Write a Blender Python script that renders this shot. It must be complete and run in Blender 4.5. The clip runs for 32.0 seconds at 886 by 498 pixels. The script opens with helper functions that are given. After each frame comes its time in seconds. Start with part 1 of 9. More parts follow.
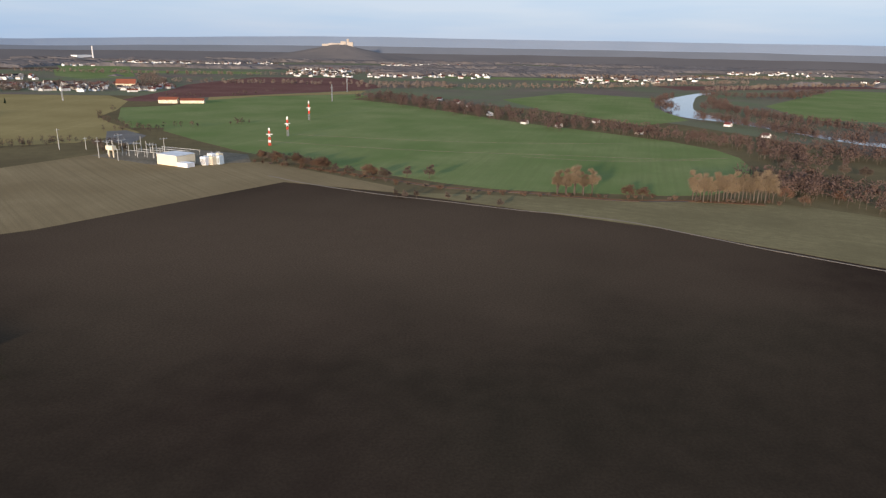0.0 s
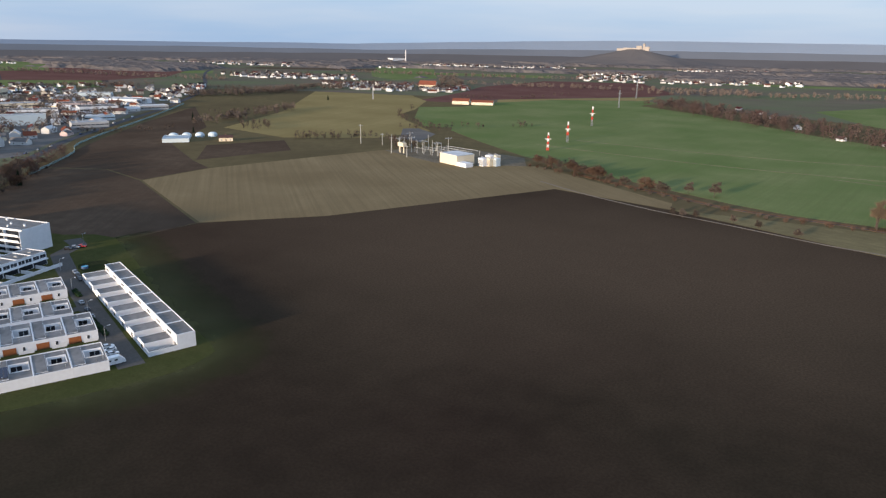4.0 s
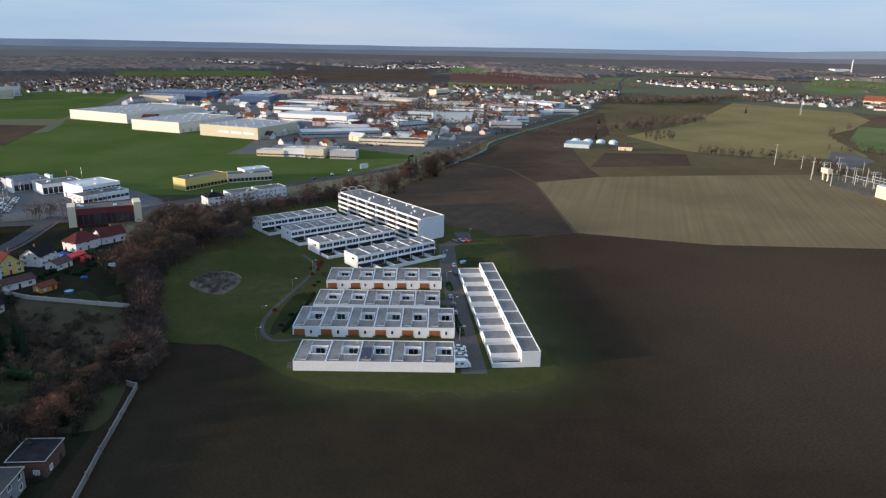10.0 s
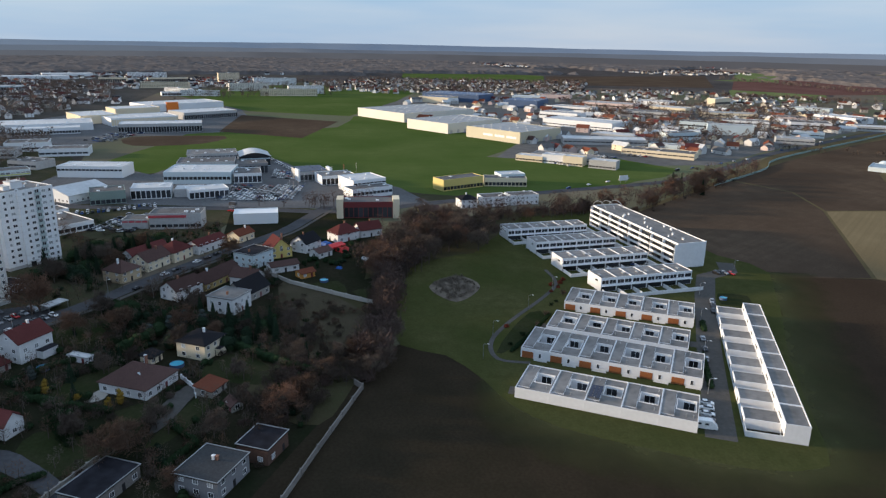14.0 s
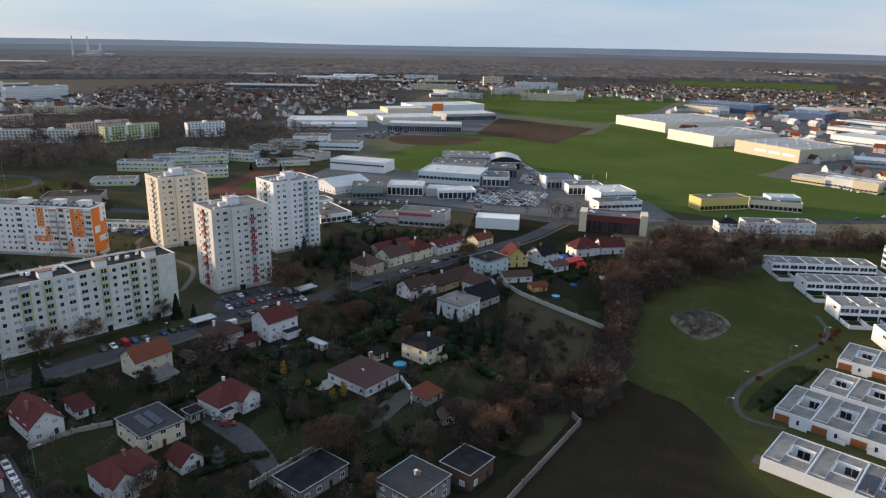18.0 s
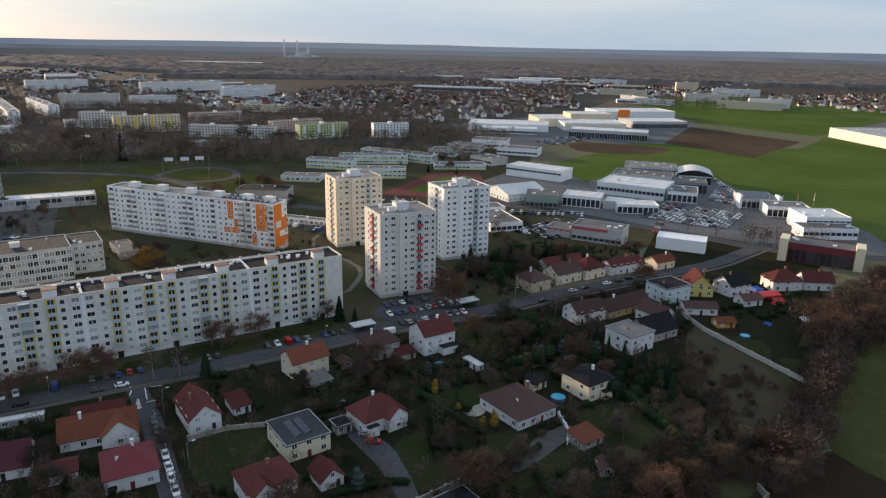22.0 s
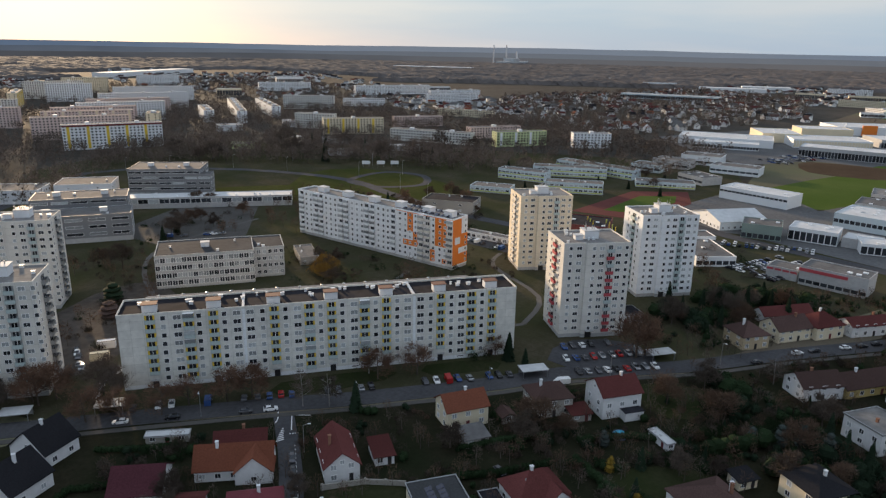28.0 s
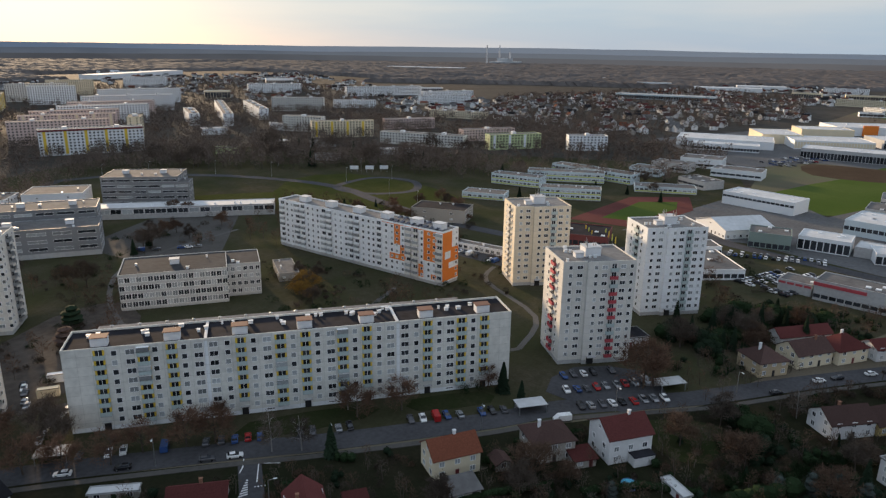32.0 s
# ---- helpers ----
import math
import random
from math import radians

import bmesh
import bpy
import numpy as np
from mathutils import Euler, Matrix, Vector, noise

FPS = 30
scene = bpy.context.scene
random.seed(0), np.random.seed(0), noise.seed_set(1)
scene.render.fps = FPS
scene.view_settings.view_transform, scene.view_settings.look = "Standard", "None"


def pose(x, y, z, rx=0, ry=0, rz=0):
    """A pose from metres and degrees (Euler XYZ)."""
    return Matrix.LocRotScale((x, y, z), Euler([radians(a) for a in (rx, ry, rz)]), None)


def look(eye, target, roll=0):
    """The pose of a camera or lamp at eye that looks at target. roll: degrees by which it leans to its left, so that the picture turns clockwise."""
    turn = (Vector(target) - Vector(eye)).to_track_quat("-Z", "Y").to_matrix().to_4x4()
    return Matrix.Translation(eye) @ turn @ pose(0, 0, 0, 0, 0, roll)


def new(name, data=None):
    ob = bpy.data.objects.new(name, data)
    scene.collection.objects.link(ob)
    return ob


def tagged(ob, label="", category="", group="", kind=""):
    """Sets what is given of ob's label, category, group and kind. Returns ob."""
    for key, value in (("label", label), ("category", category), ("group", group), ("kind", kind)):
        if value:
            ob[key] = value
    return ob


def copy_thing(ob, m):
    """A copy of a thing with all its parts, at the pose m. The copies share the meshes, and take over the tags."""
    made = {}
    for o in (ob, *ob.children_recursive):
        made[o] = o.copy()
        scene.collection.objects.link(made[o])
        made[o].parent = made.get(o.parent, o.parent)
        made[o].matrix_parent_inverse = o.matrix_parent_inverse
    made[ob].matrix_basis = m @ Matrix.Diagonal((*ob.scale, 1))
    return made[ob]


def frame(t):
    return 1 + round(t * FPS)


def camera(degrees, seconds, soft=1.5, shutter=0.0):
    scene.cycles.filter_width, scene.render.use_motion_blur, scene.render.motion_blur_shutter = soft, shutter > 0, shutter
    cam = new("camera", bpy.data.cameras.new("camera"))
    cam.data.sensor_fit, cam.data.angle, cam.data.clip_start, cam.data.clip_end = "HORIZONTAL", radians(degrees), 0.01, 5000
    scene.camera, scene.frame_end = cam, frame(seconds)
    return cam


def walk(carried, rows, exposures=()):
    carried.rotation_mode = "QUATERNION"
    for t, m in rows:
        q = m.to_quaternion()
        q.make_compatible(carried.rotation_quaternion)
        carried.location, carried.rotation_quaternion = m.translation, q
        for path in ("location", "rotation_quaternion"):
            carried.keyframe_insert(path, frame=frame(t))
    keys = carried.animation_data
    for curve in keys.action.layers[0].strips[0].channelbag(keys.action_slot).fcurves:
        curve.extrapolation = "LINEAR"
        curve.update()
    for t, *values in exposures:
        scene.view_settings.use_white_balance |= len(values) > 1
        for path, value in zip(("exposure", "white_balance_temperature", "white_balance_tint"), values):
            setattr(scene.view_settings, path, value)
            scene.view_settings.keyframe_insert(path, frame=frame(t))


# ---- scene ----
cam = camera(65.1, 32.0, soft=1.3)
PATH = [
    (0, -0.00, -0.00, 103.34, 73.488, -0.969, 0.287),
    (0.5, 0.61, 2.54, 103.24, 73.496, -0.951, 3.276),
    (1, 1.19, 5.14, 103.18, 73.502, -0.962, 6.257),
    (1.5, 1.71, 7.79, 103.16, 73.494, -0.983, 9.228),
    (2, 2.06, 10.38, 103.19, 73.484, -0.983, 12.102),
    (2.5, 2.16, 12.81, 103.22, 73.481, -0.970, 14.869),
    (3, 2.07, 15.18, 103.18, 73.478, -0.956, 17.668),
    (3.5, 1.96, 17.67, 103.05, 73.464, -0.928, 20.542),
    (5.5, 0.31, 27.49, 103.03, 73.454, -0.973, 31.723),
    (6, -0.23, 29.84, 103.10, 73.441, -0.959, 34.491),
    (6.5, -0.82, 32.03, 103.22, 73.429, -0.958, 37.241),
    (7, -1.49, 34.04, 103.34, 73.434, -0.951, 39.954),
    (7.5, -2.38, 35.99, 103.35, 73.457, -0.953, 42.639),
    (8, -3.53, 38.00, 103.23, 73.479, -0.972, 45.313),
    (8.5, -4.85, 40.08, 103.05, 73.490, -1.001, 47.998),
    (9, -6.23, 42.12, 102.88, 73.502, -1.022, 50.693),
    (9.5, -7.60, 44.03, 102.78, 73.512, -1.011, 53.389),
    (10, -9.00, 45.86, 102.72, 73.509, -0.982, 56.087),
    (10.5, -10.53, 47.62, 102.67, 73.505, -0.977, 58.793),
    (11, -12.23, 49.33, 102.59, 73.507, -0.994, 61.513),
    (11.5, -14.04, 50.97, 102.52, 73.510, -1.002, 64.233),
    (12, -15.98, 52.53, 102.46, 73.514, -1.000, 66.933),
    (12.5, -18.05, 54.02, 102.43, 73.514, -1.014, 69.628),
    (13, -20.22, 55.45, 102.51, 73.509, -1.030, 72.338),
    (13.5, -22.43, 56.71, 102.75, 73.501, -1.021, 75.037),
    (14, -24.68, 57.76, 103.12, 73.478, -1.004, 77.713),
    (14.5, -26.95, 58.66, 103.54, 73.443, -1.003, 80.380),
    (16.5, -34.94, 61.35, 103.37, 73.435, -1.096, 89.819),
    (17, -36.40, 61.66, 103.31, 73.452, -1.090, 92.829),
    (17.5, -37.97, 61.96, 103.31, 73.465, -1.074, 95.800),
    (18, -39.64, 62.21, 103.37, 73.472, -1.072, 98.622),
    (18.5, -41.33, 62.32, 103.47, 73.479, -1.091, 101.132),
    (19, -43.07, 62.29, 103.58, 73.493, -1.121, 103.263),
    (19.5, -44.95, 62.15, 103.65, 73.503, -1.139, 105.082),
    (20, -46.99, 61.90, 103.68, 73.492, -1.135, 106.757),
    (20.5, -49.18, 61.56, 103.70, 73.478, -1.120, 108.410),
    (21, -51.52, 61.16, 103.72, 73.470, -1.099, 110.080),
    (21.5, -54.01, 60.71, 103.74, 73.452, -1.078, 111.777),
    (22, -56.64, 60.11, 103.68, 73.440, -1.078, 113.489),
    (22.5, -59.47, 59.31, 103.50, 73.444, -1.114, 115.223),
    (23, -62.44, 58.28, 103.31, 73.451, -1.150, 116.964),
    (23.5, -65.37, 57.18, 103.17, 73.455, -1.157, 118.684),
    (24, -68.12, 56.20, 103.11, 73.455, -1.138, 120.404),
    (24.5, -70.66, 55.36, 103.14, 73.452, -1.097, 122.146),
    (25, -73.04, 54.55, 103.23, 73.447, -1.053, 123.900),
    (25.5, -75.43, 53.58, 103.34, 73.445, -1.033, 125.667),
    (26, -77.94, 52.44, 103.39, 73.448, -1.013, 127.436),
    (26.5, -80.49, 51.28, 103.35, 73.455, -0.957, 129.203),
    (28.5, -90.35, 45.73, 103.40, 73.561, -1.010, 130.048),
    (29, -92.66, 44.13, 103.25, 73.582, -1.021, 130.016),
    (29.5, -95.12, 42.48, 103.13, 73.589, -1.019, 129.994),
    (30, -97.78, 40.69, 103.09, 73.586, -0.990, 129.956),
    (30.5, -100.58, 38.75, 103.11, 73.591, -0.935, 129.876),
    (31, -103.28, 36.90, 103.16, 73.599, -0.875, 129.757),
    (31.5, -105.59, 35.36, 103.19, 73.598, -0.825, 129.624),
    (32, -107.49, 34.08, 103.21, 73.587, -0.793, 129.509),
]
walk(cam, [(t, pose(*row)) for t, *row in PATH], [(0, 1.43, 5800, 13), (6, 1.36, 5600, 11), (13, 1.36, 5750, 9), (20, 1.47, 6450, 12), (32, 1.33, 6650, 12)])

# ---- sky and sun ----
SUN_YAW, SUN_EL = 160.0, 7.6
world = bpy.data.worlds.new("world")
scene.world = world
world.use_nodes = True
wn = world.node_tree
sky = wn.nodes.new("ShaderNodeTexSky")
sky.sky_type, sky.sun_disc = "NISHITA", False
sky.sun_elevation, sky.sun_rotation = radians(SUN_EL), radians(-SUN_YAW)
sky.air_density, sky.dust_density, sky.ozone_density = 1.0, 0.6, 3.0
veil = wn.nodes.new("ShaderNodeMix")
veil.data_type = "RGBA"
veil.inputs[0].default_value = 0.905
cloud = wn.nodes.new("ShaderNodeTexNoise")
cloud.inputs["Scale"].default_value, cloud.inputs["Detail"].default_value = 1.6, 6
wide = wn.nodes.new("ShaderNodeMapping")
wide.inputs["Scale"].default_value = (1, 1, 9)
place = wn.nodes.new("ShaderNodeTexCoord")
wn.links.new(place.outputs["Generated"], wide.inputs[0])
wn.links.new(wide.outputs[0], cloud.inputs["Vector"])
tone = wn.nodes.new("ShaderNodeValToRGB")
tone.color_ramp.elements[0].position, tone.color_ramp.elements[1].position = 0.38, 0.66
tone.color_ramp.elements[0].color, tone.color_ramp.elements[1].color = (1.3, 1.72, 2.2, 1), (2.0, 2.1, 2.24, 1)
wn.links.new(cloud.outputs["Fac"], tone.inputs[0])
rise = wn.nodes.new("ShaderNodeSeparateXYZ")
wn.links.new(place.outputs["Generated"], rise.inputs[0])
grade = wn.nodes.new("ShaderNodeMapRange")
grade.inputs[3].default_value, grade.inputs[4].default_value = 0.97, 1.3
wn.links.new(rise.outputs[2], grade.inputs[0])
shell = wn.nodes.new("ShaderNodeVectorMath")
shell.operation = "SCALE"
wn.links.new(tone.outputs[0], shell.inputs[0])
wn.links.new(grade.outputs[0], shell.inputs["Scale"])
wn.links.new(shell.outputs[0], veil.inputs[7])
wn.links.new(sky.outputs[0], veil.inputs[6])
wn.links.new(veil.outputs[2], wn.nodes["Background"].inputs[0])
wn.nodes["Background"].inputs[1].default_value = 0.12
sun = new("sun", bpy.data.lights.new("sun", "SUN"))
sun.data.energy, sun.data.angle, sun.data.color = 3.0, radians(3), (1.0, 0.74, 0.47)
ya = radians(SUN_YAW)
sun.matrix_world = look((0, 0, 300), (math.sin(ya) * 300, -math.cos(ya) * 300, 300 - 300 * math.tan(radians(SUN_EL))))

# ---- materials ----
MATS = {}


def mat(name, color, rough=0.8, metal=0.0, vary=0.18, fine=2.0, coarse=0.05, bump=0.0, rand=0.0, world_space=False, tint=None, lines=None, spec=None):
    """A surface with grain and stains at two scales, some change from piece to piece, and joints where lines gives their size in metres."""
    if name in MATS:
        return MATS[name]
    m = bpy.data.materials.new(name)
    m.use_nodes = True
    nt = m.node_tree
    N, L = nt.nodes.new, nt.links.new
    b = nt.nodes["Principled BSDF"]
    b.inputs["Roughness"].default_value, b.inputs["Metallic"].default_value = rough, metal
    b.inputs["Specular IOR Level"].default_value = spec if spec is not None else (0.02 if rough > 0.84 else 0.3)
    if world_space:
        co = N("ShaderNodeNewGeometry").outputs["Position"]
    else:
        co = N("ShaderNodeTexCoord").outputs["Object"]
    n1, n2 = N("ShaderNodeTexNoise"), N("ShaderNodeTexNoise")
    for n, s, det in ((n1, fine, 6), (n2, coarse, 5)):
        n.inputs["Scale"].default_value, n.inputs["Detail"].default_value = s, det
        L(co, n.inputs["Vector"])
    add = N("ShaderNodeMath")
    add.operation = "ADD"
    L(n1.outputs["Fac"], add.inputs[0]), L(n2.outputs["Fac"], add.inputs[1])
    r = N("ShaderNodeMapRange")
    r.inputs[1].default_value, r.inputs[2].default_value = 0.65, 1.35
    L(add.outputs[0], r.inputs[0])
    mix = N("ShaderNodeMix")
    mix.data_type = "RGBA"
    lo = [max(0.0, c * (1 - vary)) for c in color]
    hi = [min(0.95, c * (1 + vary)) for c in (tint or color)]
    mix.inputs[6].default_value, mix.inputs[7].default_value = (*lo, 1), (*hi, 1)
    L(r.outputs[0], mix.inputs[0])
    out = mix.outputs[2]
    if lines:
        br = N("ShaderNodeTexBrick")
        br.offset = 0.0
        br.inputs["Scale"].default_value = 1.0
        br.inputs["Brick Width"].default_value, br.inputs["Row Height"].default_value = lines
        br.inputs["Mortar Size"].default_value, br.inputs["Mortar Smooth"].default_value = 0.05, 0.3
        br.inputs["Color1"].default_value, br.inputs["Color2"].default_value, br.inputs["Mortar"].default_value = (1, 1, 1, 1), (0.93, 0.93, 0.93, 1), (0.72, 0.72, 0.72, 1)
        sep, com, sm = N("ShaderNodeSeparateXYZ"), N("ShaderNodeCombineXYZ"), N("ShaderNodeMath")
        L(co, sep.inputs[0])
        sm.operation = "ADD"
        L(sep.outputs[0], sm.inputs[0]), L(sep.outputs[1], sm.inputs[1])
        L(sm.outputs[0], com.inputs[0]), L(sep.outputs[2], com.inputs[1])
        L(com.outputs[0], br.inputs["Vector"])
        mu = N("ShaderNodeMix")
        mu.data_type, mu.blend_type = "RGBA", "MULTIPLY"
        mu.inputs[0].default_value = 1.0
        L(out, mu.inputs[6]), L(br.outputs["Color"], mu.inputs[7])
        out = mu.outputs[2]
    if rand:
        info, hsv, rr = N("ShaderNodeObjectInfo"), N("ShaderNodeHueSaturation"), N("ShaderNodeMapRange")
        rr.inputs[3].default_value, rr.inputs[4].default_value = 1 - rand, 1 + rand
        L(info.outputs["Random"], rr.inputs[0]), L(rr.outputs[0], hsv.inputs["Value"])
        L(out, hsv.inputs["Color"])
        out = hsv.outputs["Color"]
    L(out, b.inputs["Base Color"])
    if bump:
        bp = N("ShaderNodeBump")
        bp.inputs["Strength"].default_value, bp.inputs["Distance"].default_value = 0.6, bump
        L(n1.outputs["Fac"], bp.inputs["Height"]), L(bp.outputs[0], b.inputs["Normal"])
    MATS[name] = m
    return m


def field(name, a, b, furrow=0.0, angle=0.0, blotch=0.012, bump=0.06, wet=None, dry=None, patchy=0.5):
    """Farmland: two tones in large blotches, fine crumbs, and drill rows along an angle; dry blends an ellipse towards
    another tone.
    """
    m = bpy.data.materials.new(name)
    m.use_nodes = True
    nt = m.node_tree
    N, L = nt.nodes.new, nt.links.new
    p = nt.nodes["Principled BSDF"]
    p.inputs["Roughness"].default_value, p.inputs["Specular IOR Level"].default_value = 0.95, 0.0
    co = N("ShaderNodeNewGeometry").outputs["Position"]
    mp = N("ShaderNodeMapping")
    mp.inputs["Rotation"].default_value[2] = radians(-angle)
    L(co, mp.inputs[0])
    big, mid, crumb = N("ShaderNodeTexNoise"), N("ShaderNodeTexNoise"), N("ShaderNodeTexNoise")
    for n, s, d, src in ((big, blotch, 4, co), (mid, blotch * 8, 6, co), (crumb, 1.1, 5, co)):
        n.inputs["Scale"].default_value, n.inputs["Detail"].default_value = s, d
        L(src, n.inputs["Vector"])
    st = N("ShaderNodeMapping")
    st.inputs["Scale"].default_value = (0.004, 0.35, 1)
    L(mp.outputs[0], st.inputs[0])
    rows = N("ShaderNodeTexNoise")
    rows.inputs["Scale"].default_value, rows.inputs["Detail"].default_value = 1.0, 4
    L(st.outputs[0], rows.inputs["Vector"])

    def mixc(f, x, y, amt=None):
        k = N("ShaderNodeMix")
        k.data_type = "RGBA"
        r = N("ShaderNodeMapRange")
        r.inputs[1].default_value, r.inputs[2].default_value = 0.35, 0.65
        if amt is not None:
            r.inputs[4].default_value = amt
        L(f, r.inputs[0]), L(r.outputs[0], k.inputs[0])
        for i, c in ((6, x), (7, y)):
            if isinstance(c, tuple):
                k.inputs[i].default_value = (*c, 1)
            else:
                L(c, k.inputs[i])
        return k.outputs[2]
    c = mixc(big.outputs["Fac"], a, b)
    c = mixc(mid.outputs["Fac"], c, tuple(0.75 * v for v in a), patchy)
    if furrow:
        c = mixc(rows.outputs["Fac"], c, tuple(0.6 * v for v in b), furrow)
    if wet:
        far = N("ShaderNodeTexNoise")
        far.inputs["Scale"].default_value = 0.0045
        L(co, far.inputs["Vector"])
        c = mixc(far.outputs["Fac"], c, wet, 0.8)
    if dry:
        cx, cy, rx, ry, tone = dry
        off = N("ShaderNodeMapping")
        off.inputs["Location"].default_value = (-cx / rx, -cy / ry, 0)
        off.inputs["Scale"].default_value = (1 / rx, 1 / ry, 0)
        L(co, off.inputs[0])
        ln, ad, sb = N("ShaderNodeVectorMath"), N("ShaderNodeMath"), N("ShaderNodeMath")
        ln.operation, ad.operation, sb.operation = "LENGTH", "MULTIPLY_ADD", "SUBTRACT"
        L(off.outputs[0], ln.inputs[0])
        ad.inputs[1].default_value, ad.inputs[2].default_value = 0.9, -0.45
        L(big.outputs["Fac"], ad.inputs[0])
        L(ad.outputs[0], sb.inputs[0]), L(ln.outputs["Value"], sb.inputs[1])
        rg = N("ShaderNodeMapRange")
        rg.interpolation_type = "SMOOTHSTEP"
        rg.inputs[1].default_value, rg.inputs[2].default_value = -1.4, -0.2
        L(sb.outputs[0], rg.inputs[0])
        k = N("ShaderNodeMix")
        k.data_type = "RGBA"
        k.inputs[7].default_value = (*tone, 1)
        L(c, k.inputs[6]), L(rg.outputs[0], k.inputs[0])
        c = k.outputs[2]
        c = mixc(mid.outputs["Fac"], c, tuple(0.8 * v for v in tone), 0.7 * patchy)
    c = mixc(crumb.outputs["Fac"], c, tuple(0.6 * v for v in a), 0.35 if patchy > 0.2 else 0.12)
    L(c, p.inputs["Base Color"])
    bp = N("ShaderNodeBump")
    bp.inputs["Distance"].default_value = bump
    L(crumb.outputs["Fac"], bp.inputs["Height"]), L(bp.outputs[0], p.inputs["Normal"])
    MATS[name] = m
    return m


CONCRETE = mat("panel_concrete", (0.66, 0.65, 0.61), 0.85, lines=(3.6, 2.8), fine=0.6, coarse=0.06)
CONCRETE_W = mat("painted_panel_white", (0.76, 0.78, 0.8), 0.8, vary=0.08, lines=(3.6, 2.8), fine=0.5)
CONCRETE_B = mat("painted_panel_beige", (0.68, 0.6, 0.47), 0.8, vary=0.1, lines=(3.6, 2.8), fine=0.5)
CONCRETE_C = mat("painted_panel_grey", (0.64, 0.62, 0.58), 0.8, vary=0.1, lines=(3.6, 2.8), fine=0.5)
PLAIN = mat("grey_render", (0.4, 0.4, 0.4), 0.85, fine=0.7)
ORANGE = mat("orange_render", (0.72, 0.2, 0.035), 0.8, vary=0.1)
YELLOW = mat("yellow_paint", (0.72, 0.5, 0.06), 0.7, vary=0.1)
RED = mat("red_paint", (0.42, 0.065, 0.08), 0.7, vary=0.1)
OFFICE = mat("dark_grey_cladding", (0.19, 0.195, 0.205), 0.6, vary=0.12)
BLUEGREY = mat("bluegrey_panel", (0.4, 0.48, 0.48), 0.6, vary=0.12)
WHITE = mat("white_render", (0.67, 0.68, 0.7), 0.8, vary=0.07, fine=0.8, coarse=0.15)
WHITE_P = mat("white_metal_cladding", (0.7, 0.72, 0.74), 0.55, vary=0.06)
HWHITE = mat("white_house_render", (0.64, 0.64, 0.645), 0.85, vary=0.1, fine=0.8, coarse=0.15)
CREAM = mat("cream_render", (0.66, 0.58, 0.43), 0.85, vary=0.08)
GREYWALL = mat("weathered_render", (0.33, 0.31, 0.28), 0.9, vary=0.2)
FRAME = mat("white_window_frame", (0.84, 0.84, 0.84), 0.5, vary=0.04)
GLASS = mat("dark_window_glass", (0.032, 0.036, 0.043), 0.15, vary=0.3, rand=0.6, spec=0.45)
GLASS_L = mat("curtained_window_glass", (0.3, 0.32, 0.33), 0.2, vary=0.3, rand=0.5, spec=0.6)
ROOF_G = mat("grey_roofing_felt", (0.125, 0.122, 0.122), 0.95, vary=0.25, spec=0.08, fine=0.5, coarse=0.12)
ROOF_T = mat("weathered_terrace_felt", (0.185, 0.18, 0.176), 0.95, vary=0.3, spec=0.05, fine=0.5, coarse=0.15, rand=0.12)
ROOF_D = mat("dark_bitumen_roof", (0.022, 0.022, 0.027), 0.95, vary=0.5, spec=0.05, fine=0.3, coarse=0.08)
ROOF_L = mat("light_roof_membrane", (0.5, 0.51, 0.52), 0.75, vary=0.15, fine=0.4)
TILE_R = mat("red_roof_tiles", (0.1, 0.034, 0.032), 0.85, vary=0.3, fine=3, bump=0.05, rand=0.3)
TILE_O = mat("orange_roof_tiles", (0.155, 0.056, 0.035), 0.85, vary=0.25, fine=3, bump=0.05, rand=0.2)
TILE_B = mat("brown_roof_tiles", (0.08, 0.05, 0.045), 0.85, vary=0.3, fine=3, bump=0.05, rand=0.3)
TILE_K = mat("black_roof_tiles", (0.02, 0.02, 0.023), 0.85, vary=0.3, fine=3, bump=0.04)
METAL = mat("galvanised_steel", (0.4, 0.41, 0.42), 0.4, 0.8, vary=0.15)
DARK = mat("dark_opening", (0.02, 0.02, 0.022), 0.7)
DOOR_O = mat("wooden_garage_panel", (0.28, 0.1, 0.035), 0.6, vary=0.2)
YARD = mat("worn_yard_asphalt", (0.115, 0.115, 0.118), 0.9, vary=0.3, fine=0.5, coarse=0.03, world_space=True)
ASPHALT = mat("asphalt", (0.068, 0.068, 0.073), 0.9, vary=0.25, fine=0.8, coarse=0.06, world_space=True)
PAVING = mat("grey_paving", (0.085, 0.081, 0.076), 0.9, vary=0.2, fine=0.8, coarse=0.08, world_space=True)
GRAVEL = mat("grey_gravel", (0.13, 0.12, 0.11), 0.95, vary=0.25, fine=0.6, coarse=0.05, world_space=True)
PAINT = mat("road_paint", (0.7, 0.7, 0.7), 0.7, vary=0.15)
SOLAR = mat("solar_cells", (0.015, 0.02, 0.045), 0.25, vary=0.3, spec=0.6)
BLUE = mat("blue_cladding", (0.07, 0.11, 0.2), 0.5, vary=0.15)
LIMEWALL = mat("pale_lime_render", (0.48, 0.54, 0.3), 0.8, vary=0.1)
LIME = mat("lime_paint", (0.5, 0.55, 0.12), 0.7, vary=0.1)
PINK = mat("pink_render", (0.56, 0.45, 0.42), 0.85, vary=0.1)
LTBLUE = mat("pale_blue_render", (0.5, 0.58, 0.62), 0.8, vary=0.08)
DKRED = mat("dark_red_cladding", (0.14, 0.028, 0.031), 0.5, vary=0.2)
